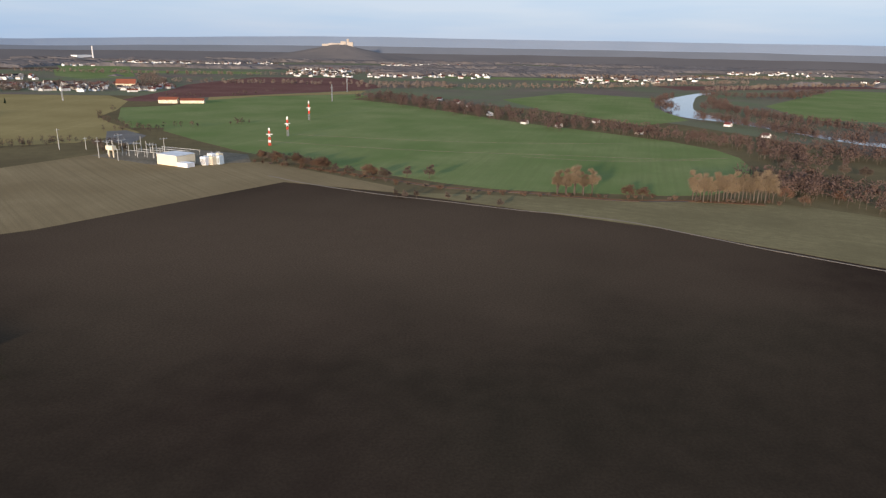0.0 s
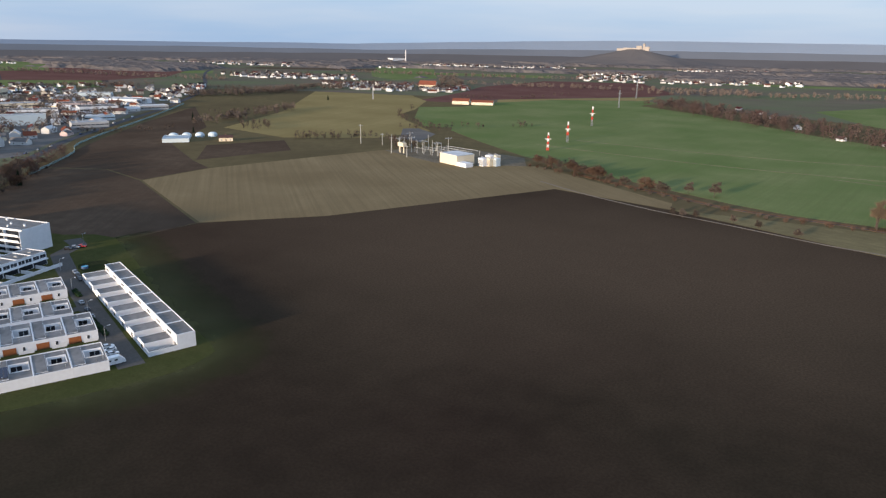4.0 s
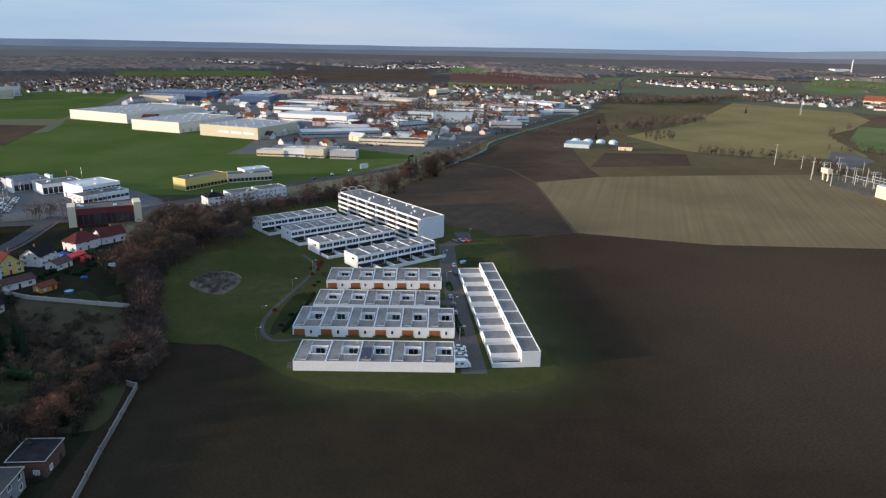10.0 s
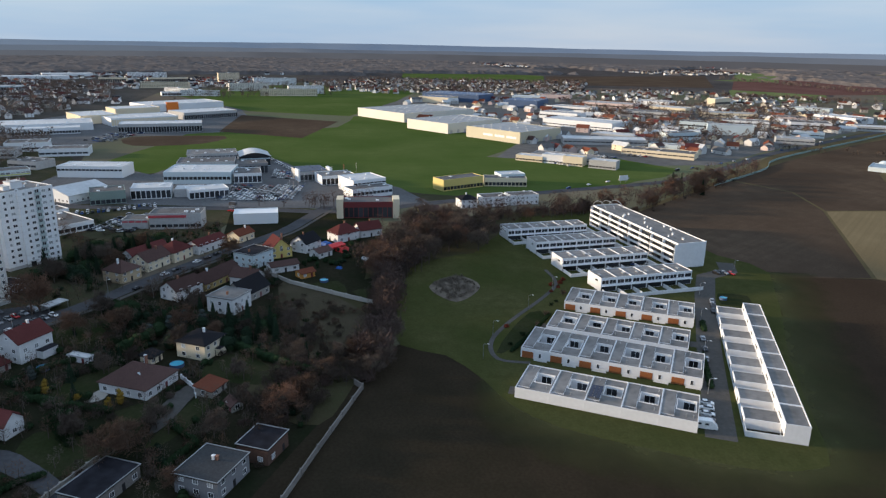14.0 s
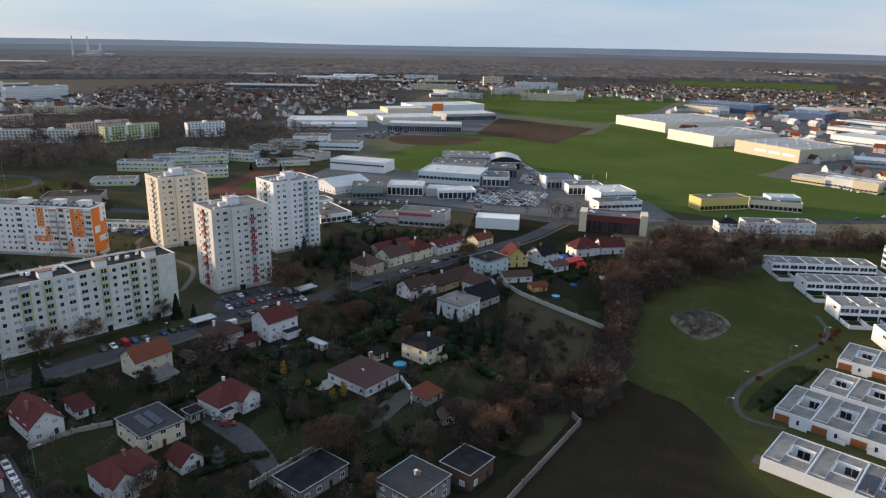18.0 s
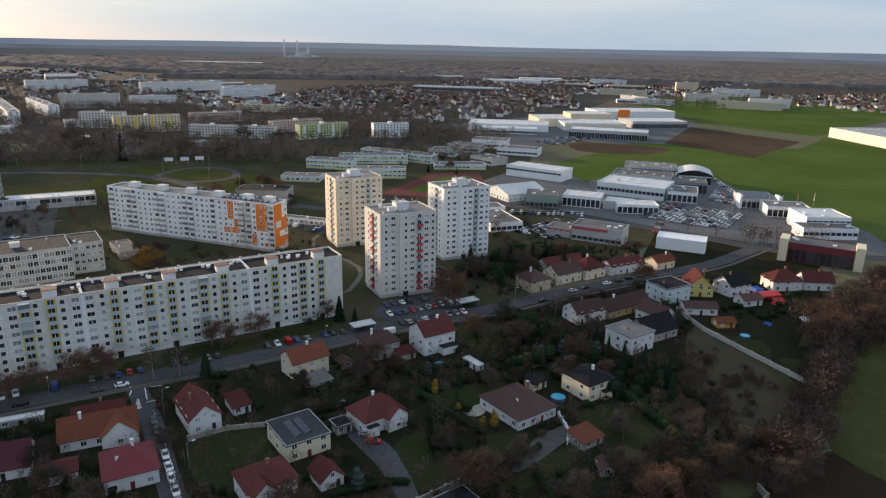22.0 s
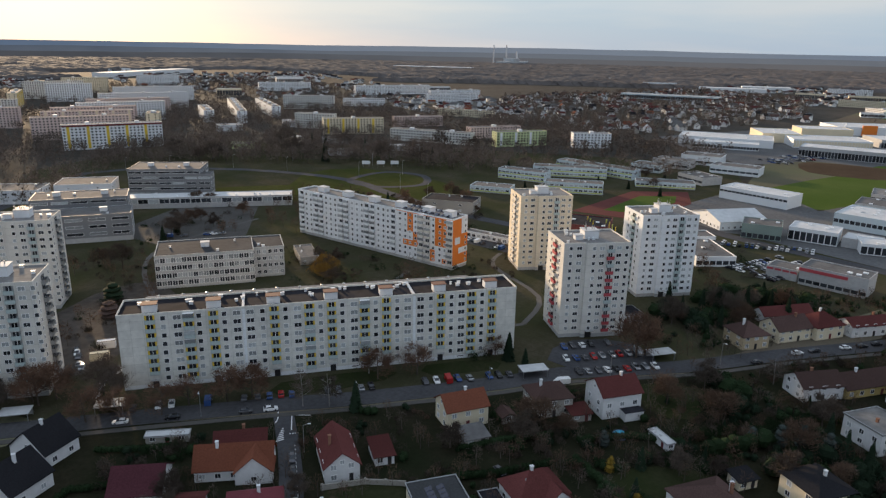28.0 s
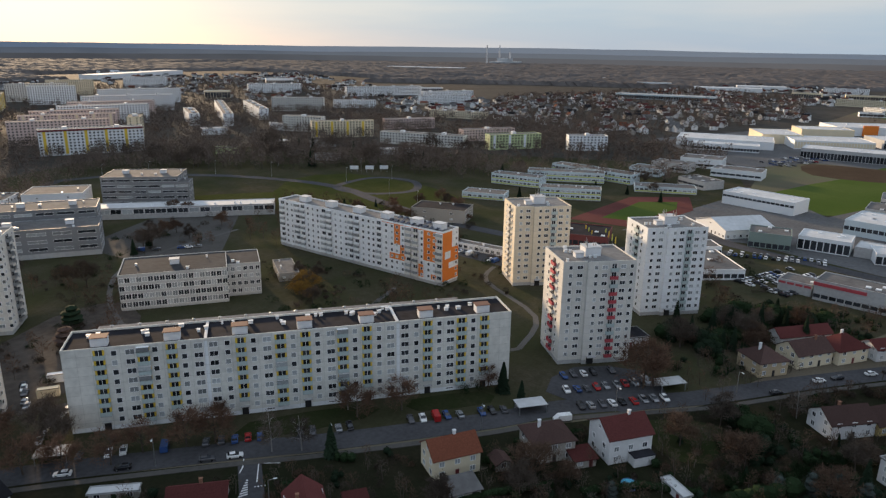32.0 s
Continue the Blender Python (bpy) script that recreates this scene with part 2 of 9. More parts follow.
WATER = mat("river_water", (0.05, 0.06, 0.065), 0.06, vary=0.2, spec=0.8)
POOLB = mat("pool_water", (0.06, 0.35, 0.5), 0.1, vary=0.15)
BARK = mat("bark", (0.085, 0.07, 0.06), 0.95, vary=0.3, rand=0.25)
BIRCH = mat("birch_bark", (0.3, 0.28, 0.265), 0.85, vary=0.35, fine=1.0)
TWIG = mat("bare_twigs", (0.088, 0.07, 0.058), 0.95, vary=0.3, rand=0.35)
TWIG_R = mat("russet_twigs", (0.098, 0.064, 0.046), 0.95, vary=0.3, rand=0.3)
TWIG_P = mat("pale_russet_twigs", (0.135, 0.08, 0.056), 0.95, vary=0.3, rand=0.2)
TWIG_G = mat("pale_poplar_twigs", (0.15, 0.118, 0.082), 0.95, vary=0.3, rand=0.2)
NEEDLE = mat("conifer_needles", (0.018, 0.03, 0.018), 0.9, vary=0.4, rand=0.3)
HEDGE = mat("hedge_leaves", (0.02, 0.035, 0.016), 0.9, vary=0.4, rand=0.2)
# Twigs of the far trees: the brown is lightened to hold distance haze.
TWIG_F = mat("haze_paled_twigs", (0.13, 0.104, 0.088), 0.95, vary=0.35, rand=0.2)
TWIG_V = mat("violet_brown_twigs", (0.078, 0.056, 0.05), 0.95, vary=0.3)
WILLOW = mat("golden_willow_twigs", (0.22, 0.13, 0.035), 0.95, vary=0.3)
# Canopy brown with some distance haze mixed in, paler and more violet.
WOODS = mat("far_bare_woods_hazed", (0.11, 0.098, 0.094), 0.95, vary=0.35, fine=0.05, coarse=0.006, world_space=True)
SOIL = field("ploughed_soil", (0.0275, 0.0187, 0.0143), (0.046, 0.031, 0.0222), 0.45, 60, 0.011, wet=(0.0285, 0.0258, 0.0165), dry=(-60, 372, 280, 150, (0.083, 0.06, 0.0405)), patchy=0.3, bump=0.02)
STUBBLE = field("pale_stubble", (0.185, 0.14, 0.077), (0.255, 0.198, 0.112), 0.6, 130, patchy=0.25)
ROUGH = field("rough_dry_grassland", (0.11, 0.088, 0.05), (0.16, 0.13, 0.068), 0.3, 110, 0.01)
STRIPG = field("rough_meadow_strip", (0.155, 0.13, 0.07), (0.22, 0.185, 0.098), 0.5, 150, 0.02)
OLIVEG = field("olive_winter_crop", (0.225, 0.178, 0.078), (0.29, 0.232, 0.105), 0.35, 95, patchy=0.3)
GREENF = field("green_winter_wheat", (0.125, 0.165, 0.058), (0.19, 0.21, 0.09), 0.3, 75, patchy=0.25)
GREENT = field("bright_town_wheat", (0.07, 0.105, 0.026), (0.105, 0.135, 0.042), 0.25, 75, patchy=0.3)
GRASS = field("short_grass", (0.052, 0.06, 0.02), (0.083, 0.08, 0.034), 0.0, 0, 0.03)
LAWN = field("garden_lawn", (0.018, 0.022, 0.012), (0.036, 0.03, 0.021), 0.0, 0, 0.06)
YARDG = field("trodden_block_lawn", (0.05, 0.053, 0.028), (0.082, 0.07, 0.05), 0.0, 0, 0.04)
VERGE = field("grassy_soil_verge", (0.055, 0.06, 0.025), (0.084, 0.078, 0.04), 0.0, 0, 0.03)
SCRUB = field("dry_scrub", (0.07, 0.06, 0.036), (0.05, 0.052, 0.026), 0.0, 0, 0.05, 0.2)
BROWN = field("brown_soil", (0.075, 0.053, 0.038), (0.12, 0.088, 0.062), 0.4, 120)
MAROON = field("maroon_soil", (0.13, 0.066, 0.055), (0.17, 0.095, 0.08), 0.2, 20)
FARLAND = field("far_land", (0.13, 0.105, 0.088), (0.19, 0.15, 0.12), 0.2, 15, 0.0016, wet=(0.12, 0.15, 0.075))

# ---- mesh building ----
class Mesh:
    """Gathers faces of boxes, prisms, tubes and roofs, each with the index of its material."""

    def __init__(self):
        self.v, self.f, self.m = [], [], []

    def quad(self, pts, mi=0):
        n = len(self.v)
        self.v += [tuple(p) for p in pts]
        self.f.append(tuple(range(n, n + len(pts))))
        self.m.append(mi)

    def prism(self, poly, z0, z1, mi=0, top=None):
        n, k = len(self.v), len(poly)
        self.v += [(x, y, z0) for x, y in poly] + [(x, y, z1) for x, y in poly]
        self.f.append(tuple(range(n + k - 1, n - 1, -1)))
        self.f.append(tuple(range(n + k, n + 2 * k)))
        self.m += [mi, mi if top is None else top]
        for i in range(k):
            j = (i + 1) % k
            self.f.append((n + i, n + j, n + k + j, n + k + i))
            self.m.append(mi)

    def box(self, x0, x1, y0, y1, z0, z1, mi=0, top=None):
        self.prism([(x0, y0), (x1, y0), (x1, y1), (x0, y1)], z0, z1, mi, top)

    def tube(self, p, q, r0, r1, k=5, mi=0):
        p, q = Vector(p), Vector(q)
        d = (q - p).normalized()
        a = d.orthogonal().normalized()
        b = d.cross(a)
        n = len(self.v)
        for c, r in ((p, r0), (q, r1)):
            for i in range(k):
                t = 2 * math.pi * i / k
                self.v.append(tuple(c + a * (r * math.cos(t)) + b * (r * math.sin(t))))
        for i in range(k):
            j = (i + 1) % k
            self.f.append((n + i, n + j, n + k + j, n + k + i))
            self.m.append(mi)
        self.f.append(tuple(range(n + k, n + 2 * k)))
        self.m.append(mi)

    def rim(self, x0, x1, y0, y1, z0, z1, w, mi=0):
        """A low wall all round a flat roof."""
        n = len(self.v)
        for a in (0, w):
            for z in (z0, z1):
                self.v += [(x0 + a, y0 + a, z), (x1 - a, y0 + a, z), (x1 - a, y1 - a, z), (x0 + a, y1 - a, z)]
        for i in range(4):
            j = (i + 1) % 4
            self.f += [(n + i, n + j, n + 4 + j, n + 4 + i), (n + 4 + i, n + 4 + j, n + 12 + j, n + 12 + i), (n + 12 + i, n + 12 + j, n + 8 + j, n + 8 + i), (n + 8 + i, n + 8 + j, n + j, n + i)]
            self.m += [mi] * 4

    def data(self, name, mats, weld=False):
        me = bpy.data.meshes.new(name)
        if weld:
            seen, idx, keep = {}, [], []
            for p in self.v:
                k = tuple(round(c, 4) for c in p)
                if k not in seen:
                    seen[k] = len(keep)
                    keep.append(k)
                idx.append(seen[k])
            self.v, self.f = keep, [tuple(idx[i] for i in f) for f in self.f]
        me.from_pydata(self.v, [], self.f)
        for m in mats:
            me.materials.append(m)
        me.polygons.foreach_set("material_index", self.m)
        me.update()
        return me

    def ob(self, name, mats, parent=None, label=""):
        mats = mats if isinstance(mats, (list, tuple)) else [mats]
        o = new(name, self.data(name, mats))
        o.parent = parent
        return tagged(o, label)


def thing(name, x, y, ang=0, label="", category="", group="", z=0.0):
    e = new(name)
    e.matrix_basis = pose(x, y, z, 0, 0, ang)
    return tagged(e, label, category, group)


def put(name, me, parent, x, y, z, rz=0, label=""):
    """One more piece on shared mesh data, under its parent."""
    o = new(name, me)
    o.parent = parent
    o.matrix_basis = pose(x, y, z, 0, 0, rz)
    return tagged(o, label)


def sheet(name, pts, mt, z, kind="structure", label="", category="", thick=0.3):
    m = Mesh()
    m.prism(pts, z - thick, z)
    return tagged(m.ob(name, mt), label, category, kind=kind)


def strip(name, pts, width, mt, z, label="", category="road", thick=0.3, kind="structure"):
    """A band of even width along a line on the ground."""
    m = Mesh()
    left, right = [], []
    for i, p in enumerate(pts):
        a, b = pts[max(0, i - 1)], pts[min(len(pts) - 1, i + 1)]
        d = Vector((b[0] - a[0], b[1] - a[1])).normalized()
        left.append((p[0] - d.y * width / 2, p[1] + d.x * width / 2))
        right.append((p[0] + d.y * width / 2, p[1] - d.x * width / 2))
    m.prism(right + left[::-1], z - thick, z)
    return tagged(m.ob(name, mt), label, category, kind=kind)


def smooth(pts, n=4):
    """A rounder line through the same points."""
    out = []
    for i in range(len(pts) - 1):
        p0, p1, p2, p3 = (Vector(pts[max(0, min(len(pts) - 1, i + k))]) for k in (-1, 0, 1, 2))
        for j in range(n):
            t = j / n
            q = 0.5 * (2 * p1 + (p2 - p0) * t + (2 * p0 - 5 * p1 + 4 * p2 - p3) * t * t + (3 * p1 - p0 - 3 * p2 + p3) * t ** 3)
            out.append((q.x, q.y))
    return out + [tuple(pts[-1])]


def closed(pts, n=3):
    """A rounder closed outline through the same points."""
    k = len(pts)
    out = []
    for i in range(k):
        p0, p1, p2, p3 = (Vector(pts[(i + j) % k]) for j in (-1, 0, 1, 2))
        for j in range(n):
            t = j / n
            q = 0.5 * (2 * p1 + (p2 - p0) * t + (2 * p0 - 5 * p1 + 4 * p2 - p3) * t * t + (3 * p1 - p0 - 3 * p2 + p3) * t ** 3)
            out.append((q.x, q.y))
    return out


# ---- ground, fields, water, distance ----
gm = Mesh()
RING = [(4950 * math.cos(a), 4950 * math.sin(a)) for a in (2 * math.pi * i / 96 for i in range(96))]
gm.prism(RING, -3, 0)
tagged(gm.ob("ground", FARLAND), "flat winter farmland reaching to the horizon", "ground", kind="structure")

SUBURB = [(R * -math.sin(radians(a)), R * math.cos(radians(a))) for R, k in ((2000, 1), (430, -1)) for a in list(range(100, 188, 4))[::k]]
sheet("suburb_ground", SUBURB, mat("suburb_soil", (0.052, 0.046, 0.038), 0.95, vary=0.4, fine=0.06, coarse=0.008, world_space=True), 0.016, label="brown winter ground round the far blocks", category="ground")
FLOOR = [(R * -math.sin(radians(a)), R * math.cos(radians(a))) for R, k in ((4900, 1), (1900, -1)) for a in list(range(48, 172, 4))[::k]]
sheet("woodland_ground", FLOOR, mat("leaf_litter", (0.058, 0.05, 0.047), 0.95, vary=0.4, fine=0.03, coarse=0.004, world_space=True), 0.012, label="brown leaf litter under the far woods", category="ground")
# Ellipse where the ridges are painted paler, as haze on the sunward side.
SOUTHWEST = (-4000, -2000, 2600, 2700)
# Haze is painted into the ridge colours, paler and bluer with each row.
HILL = [field("far_ridge_hazed", (0.108, 0.1, 0.099), (0.122, 0.114, 0.113), 0, 0, 0.003, 0.0, dry=(*SOUTHWEST, (0.19, 0.176, 0.168)), patchy=0.15),
        field("farther_ridge_hazed", (0.14, 0.15, 0.168), (0.156, 0.166, 0.186), 0, 0, 0.003, 0.0, dry=(*SOUTHWEST, (0.26, 0.25, 0.246)), patchy=0.15),
        field("farthest_ridge_hazed", (0.185, 0.225, 0.285), (0.2, 0.24, 0.3), 0, 0, 0.003, 0.0, dry=(*SOUTHWEST, (0.34, 0.34, 0.35)), patchy=0.1)]
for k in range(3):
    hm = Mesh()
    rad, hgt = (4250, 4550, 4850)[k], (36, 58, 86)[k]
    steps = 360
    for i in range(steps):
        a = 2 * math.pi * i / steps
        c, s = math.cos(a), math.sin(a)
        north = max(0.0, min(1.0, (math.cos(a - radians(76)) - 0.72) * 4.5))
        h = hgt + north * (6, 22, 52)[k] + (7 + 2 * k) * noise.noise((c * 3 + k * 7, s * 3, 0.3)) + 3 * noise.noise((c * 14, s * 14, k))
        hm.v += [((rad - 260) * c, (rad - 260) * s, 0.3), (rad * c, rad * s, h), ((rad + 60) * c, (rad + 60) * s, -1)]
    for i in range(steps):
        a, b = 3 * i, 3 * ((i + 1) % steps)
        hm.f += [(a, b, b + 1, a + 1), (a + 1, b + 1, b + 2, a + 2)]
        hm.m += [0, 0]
    tagged(hm.ob("backdrop", HILL[k]), "low wooded ridge along the horizon, haze painted into its colour", "hills", kind="structure")

sheet("rough_ground", [(-284, 300), (-420, 262), (-520, 395), (-660, 560), (-870, 900), (-1080, 1230), (-843, 1300), (-560, 1320), (-400, 1215), (-277, 1340), (-150, 1400), (150, 1180), (330, 980), (480, 620), (430, 300), (0, 300)], ROUGH, 0.028, label="rough dry grassland between the fields", category="grass")
DARKFIELD = [(-170, 45), (-222, 74), (-249, 92), (-282, 150), (-300, 250), (-284, 324), (-227, 372), (-122, 520), (-36, 488), (36, 450), (129, 400), (212, 333), (420, 180), (420, -160), (-20, -160), (-120, -40)]
sheet("field_ploughed", DARKFIELD, SOIL, 0.05, label="dark ploughed field with faint drill rows", category="field")
sheet("field_stubble", [(-284, 326), (-410, 405), (-402, 470), (-360, 560), (-320, 640), (-225, 580), (-160, 612), (-37, 510), (-36, 490), (-122, 521), (-227, 373)], STUBBLE, 0.06, label="pale stubble field with diagonal tracks", category="field")
sheet("field_brown", [(-294, 268), (-330, 268), (-420, 268), (-452, 312), (-520, 405), (-470, 425), (-412, 404), (-285, 324)], BROWN, 0.07, label="bare brown field beside the estate", category="field")
sheet("field_verge_strip", [(-36, 490), (26, 487), (165, 479), (247, 468), (330, 400), (260, 310), (213, 333), (130, 400), (36, 451)], STRIPG, 0.07, label="olive meadow strip below the ditch", category="meadow")
sheet("field_green_slope", closed([(-342, 850), (-300, 960), (-277, 1086), (-190, 1340), (40, 1060), (89, 984), (255, 801), (290, 681), (250, 560), (196, 500), (129, 497), (39, 508), (-39, 553), (-163, 640), (-216, 688), (-300, 780)], 2), GREENF, 0.07, label="large green winter wheat field", category="field")
sheet("field_green_upper", [(-330, 846), (-375, 836), (-432, 925), (-500, 1085), (-440, 1130), (-425, 1240), (-350, 1362), (-180, 1450), (-150, 1400), (-175, 1330), (-270, 1086), (-295, 960)], GREENF, 0.066, label="green wheat field below the farm", category="field")
sheet("field_olive_strip", [(-420, 1248), (-350, 1368), (-178, 1462), (-176, 1570), (-300, 1450), (-440, 1314)], OLIVEG, 0.064, label="olive strip along the maroon field", category="field")
sheet("field_green_river", [(110, 1380), (283, 1611), (437, 1479), (372, 1260), (360, 1040), (270, 960), (161, 1170)], GREENF, 0.06, label="green field inside the river bend", category="field")
sheet("field_green_far_bank", [(600, 1330), (1051, 1919), (1300, 1700), (891, 1250), (676, 1060), (560, 1080)], GREENF, 0.06, label="green field across the river", category="field")
sheet("field_olive", [(-580, 697), (-640, 900), (-843, 1294), (-622, 1310), (-540, 1200), (-487, 1041), (-470, 950), (-420, 880), (-348, 795), (-375, 706), (-464, 658)], OLIVEG, 0.06, label="olive-green crop field", category="field")
sheet("field_maroon", [(-575, 1475), (-610, 1670), (-553, 2060), (-285, 2125), (-150, 1700), (-187, 1580), (-440, 1316), (-500, 1200), (-560, 1200)], MAROON, 0.05, label="maroon ploughed field", category="field")
sheet("field_dark_far", [(-441, 496), (-402, 584), (-450, 640), (-495, 571)], BROWN, 0.07, label="dark strip of ploughed soil", category="field")
sheet("field_brown_road", [(-524, 408), (-470, 427), (-412, 406), (-404, 470), (-440, 492), (-530, 560), (-600, 690), (-700, 790), (-800, 890), (-700, 690), (-600, 520)], BROWN, 0.06, label="brown field along the road", category="field")
sheet("field_town_green", closed([(-640, -105), (-800, -60), (-854, -55), (-870, 0), (-907, 117), (-1040, 150), (-1000, 190), (-745, 299), (-660, 240), (-574, 394), (-515, 300), (-495, 240), (-484, 186), (-530, 110), (-600, 40), (-640, 0), (-600, -60)], 2), GREENT, 0.06, label="bright green field among the warehouses", category="field")
sheet("field_town_far", [(-1512, -182), (-1120, 0), (-1043, 143), (-1300, 250), (-1577, 338), (-1784, 79)], GREENT, 0.06, label="green field behind the retail park", category="field")
sheet("field_town_soil", [(-1062, -8), (-971, 122), (-808, 71), (-873, -22)], BROWN, 0.09, label="brown ploughed patch in a green field", category="field")
sheet("bare_ground", closed([(-830, -110), (-833, -13), (-773, -30), (-765, -95)]), BROWN, 0.09, label="bare churned building ground", category="ground")
sheet("estate_meadow", closed([(-249, 93), (-280, 92), (-311, 100), (-342, 117), (-356, 160), (-330, 172), (-420, 220), (-415, 262), (-330, 272), (-300, 280), (-214, 224), (-163, 196), (-155, 187), (-158, 170), (-171, 149), (-186, 129), (-201, 119), (-218, 115), (-238, 107)], 2), GRASS, 0.09, label="mown grass round the white estate", category="grass")
def grassy_edge(name, inner, outer, mt, z, label):
    """Thin grass that gives out towards the bare soil."""
    me = bpy.data.meshes.new(name)
    a, b = smooth(inner, 4), smooth(outer, 4)
    n = len(a)
    v = [(*p, z) for p in a] + [((p[0] + q[0]) / 2, (p[1] + q[1]) / 2, z) for p, q in zip(a, b)] + [(*p, z) for p in b]
    me.from_pydata(v, [], [(k * n + i, k * n + i + 1, (k + 1) * n + i + 1, (k + 1) * n + i) for k in range(2) for i in range(n - 1)])
    at = me.attributes.new("cover", "FLOAT", "POINT")
    at.data.foreach_set("value", [1.0] * n + [0.5] * n + [0.0] * n)
    me.materials.append(mt)
    tagged(new(name, me), label, "verge", kind="structure")


THIN = VERGE.copy()
THIN.name = "thinning_grass"
tn = THIN.node_tree
mixs, clear, cov, pat, cmb = (tn.nodes.new(k) for k in ("ShaderNodeMixShader", "ShaderNodeBsdfTransparent", "ShaderNodeAttribute", "ShaderNodeTexNoise", "ShaderNodeMath"))
cov.attribute_name = "cover"
pat.inputs["Scale"].default_value, pat.inputs["Detail"].default_value = 0.12, 8
tn.links.new(tn.nodes.new("ShaderNodeNewGeometry").outputs["Position"], pat.inputs["Vector"])
cmb.operation = "MULTIPLY_ADD"
cmb.inputs[1].default_value = 1.6
gap = tn.nodes.new("ShaderNodeMath")
gap.operation = "SUBTRACT"
gap.inputs[1].default_value = 0.85
tn.links.new(pat.outputs["Fac"], gap.inputs[0])
tn.links.new(cov.outputs["Fac"], cmb.inputs[0]), tn.links.new(gap.outputs[0], cmb.inputs[2])
cmb.use_clamp = True
tn.links.new(cmb.outputs[0], mixs.inputs[0])
tn.links.new(clear.outputs[0], mixs.inputs[1])
tn.links.new(tn.nodes["Principled BSDF"].outputs[0], mixs.inputs[2])
tn.links.new(mixs.outputs[0], tn.nodes["Material Output"].inputs[0])
grassy_edge("estate_verge", [(-222, 121), (-205, 126), (-192, 136), (-178, 153), (-167, 170), (-164, 184), (-170, 190), (-217, 217), (-304, 272)], [(-214, 108), (-190, 100), (-162, 116), (-144, 142), (-132, 165), (-128, 188), (-140, 216), (-196, 252), (-292, 312)], THIN, 0.08, "thin grass giving out into the ploughed soil")
sheet("wood_floor", [(-322, 88), (-395, 102), (-432, 168), (-448, 266), (-414, 270), (-424, 220), (-352, 172), (-340, 120)], SCRUB, 0.045, label="dark litter under the bare trees by the pond", category="ground")
sheet("estate_meadow_edge", [(-296, 160), (-352, 146), (-424, 196), (-428, 264), (-330, 270)], GRASS, 0.075, label="mown grass behind the two-storey rows", category="grass")
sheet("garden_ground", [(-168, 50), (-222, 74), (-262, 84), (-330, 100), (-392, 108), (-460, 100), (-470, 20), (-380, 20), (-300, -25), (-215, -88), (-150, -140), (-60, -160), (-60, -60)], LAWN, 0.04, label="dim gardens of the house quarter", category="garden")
sheet("scrub_ground", closed([(-252, 40), (-300, 60), (-325, 58), (-294, 84), (-255, 86), (-222, 74), (-200, 62), (-215, 45)]), SCRUB, 0.07, label="rough dry scrub behind the gardens", category="scrub")
sheet("estate_block_ground", [(-150, -142), (-215, -93), (-300, -27), (-460, 30), (-480, 160), (-520, 300), (-640, 250), (-600, 120), (-700, 0), (-640, -110), (-760, -160), (-640, -420), (-480, -640), (-300, -560), (-120, -260)], YARDG, 0.03, label="lawns and yards between the panel blocks", category="grass")
sheet("town_ground", [(-640, -420), (-760, -150), (-1080, -190), (-1500, -190), (-2300, 200), (-2600, -800), (-1900, -1900), (-700, -2100), (-300, -1200), (-300, -560), (-480, -640)], mat("town_ground", (0.062, 0.056, 0.049), 0.95, vary=0.35, fine=0.08, coarse=0.012, world_space=True), 0.02, label="streets and gardens of the far town", category="ground")
sheet("river", closed([(600, 1680), (505, 1545), (430, 1420), (385, 1270), (366, 1190), (364, 1105), (379, 1060), (410, 1020), (440, 930), (464, 827), (491, 775), (560, 690), (700, 560), (715, 580), (590, 720), (512, 809), (483, 850), (470, 950), (440, 1060), (419, 1168), (455, 1300), (497, 1418), (566, 1590), (640, 1680)], 2), WATER, 0.11, label="calm river in a wide bend reflecting the sky", category="river")

# ---- windows shared by the buildings ----
WIN = {}


def window_mesh(w, h, glass=GLASS, mull=1, frame_mat=FRAME):
    """Frame, mullions, sill and pane; it stands on its wall with the pane set back in the frame."""
    key = (w, h, glass.name, mull, frame_mat.name)
    if key not in WIN:
        m, t = Mesh(), 0.1
        a, c, e, g = w / 2, h / 2, w / 2 - t, h / 2 - t
        outer0 = [(-a, 0.02, -c), (a, 0.02, -c), (a, 0.02, c), (-a, 0.02, c)]
        outer1 = [(x, -0.07, z) for x, _, z in outer0]
        inner1 = [(-e, -0.07, -g), (e, -0.07, -g), (e, -0.07, g), (-e, -0.07, g)]
        inner2 = [(x, -0.01, z) for x, _, z in inner1]
        for p, q in ((outer0, outer1), (outer1, inner1), (inner1, inner2)):
            for i in range(4):
                j = (i + 1) % 4
                m.quad([p[i], p[j], q[j], q[i]], 0)
        xs = [-e] + [v for i in range(mull) for v in (-e + 2 * e * (i + 1) / (mull + 1) - 0.05, -e + 2 * e * (i + 1) / (mull + 1) + 0.05)] + [e]
        for i in range(len(xs) - 1):
            m.quad([(xs[i], -0.01, -g), (xs[i + 1], -0.01, -g), (xs[i + 1], -0.01, g), (xs[i], -0.01, g)], i % 2 == 0)
        WIN[key] = m.data("window", [frame_mat, glass], True)
    return WIN[key]


def win(parent, x, y, z, w, h, rz=0, r=None, mull=1):
    g = GLASS_L if r and r.random() < 0.4 else GLASS
    return put("window", window_mesh(w, h, g, mull), parent, x, y, z, rz)


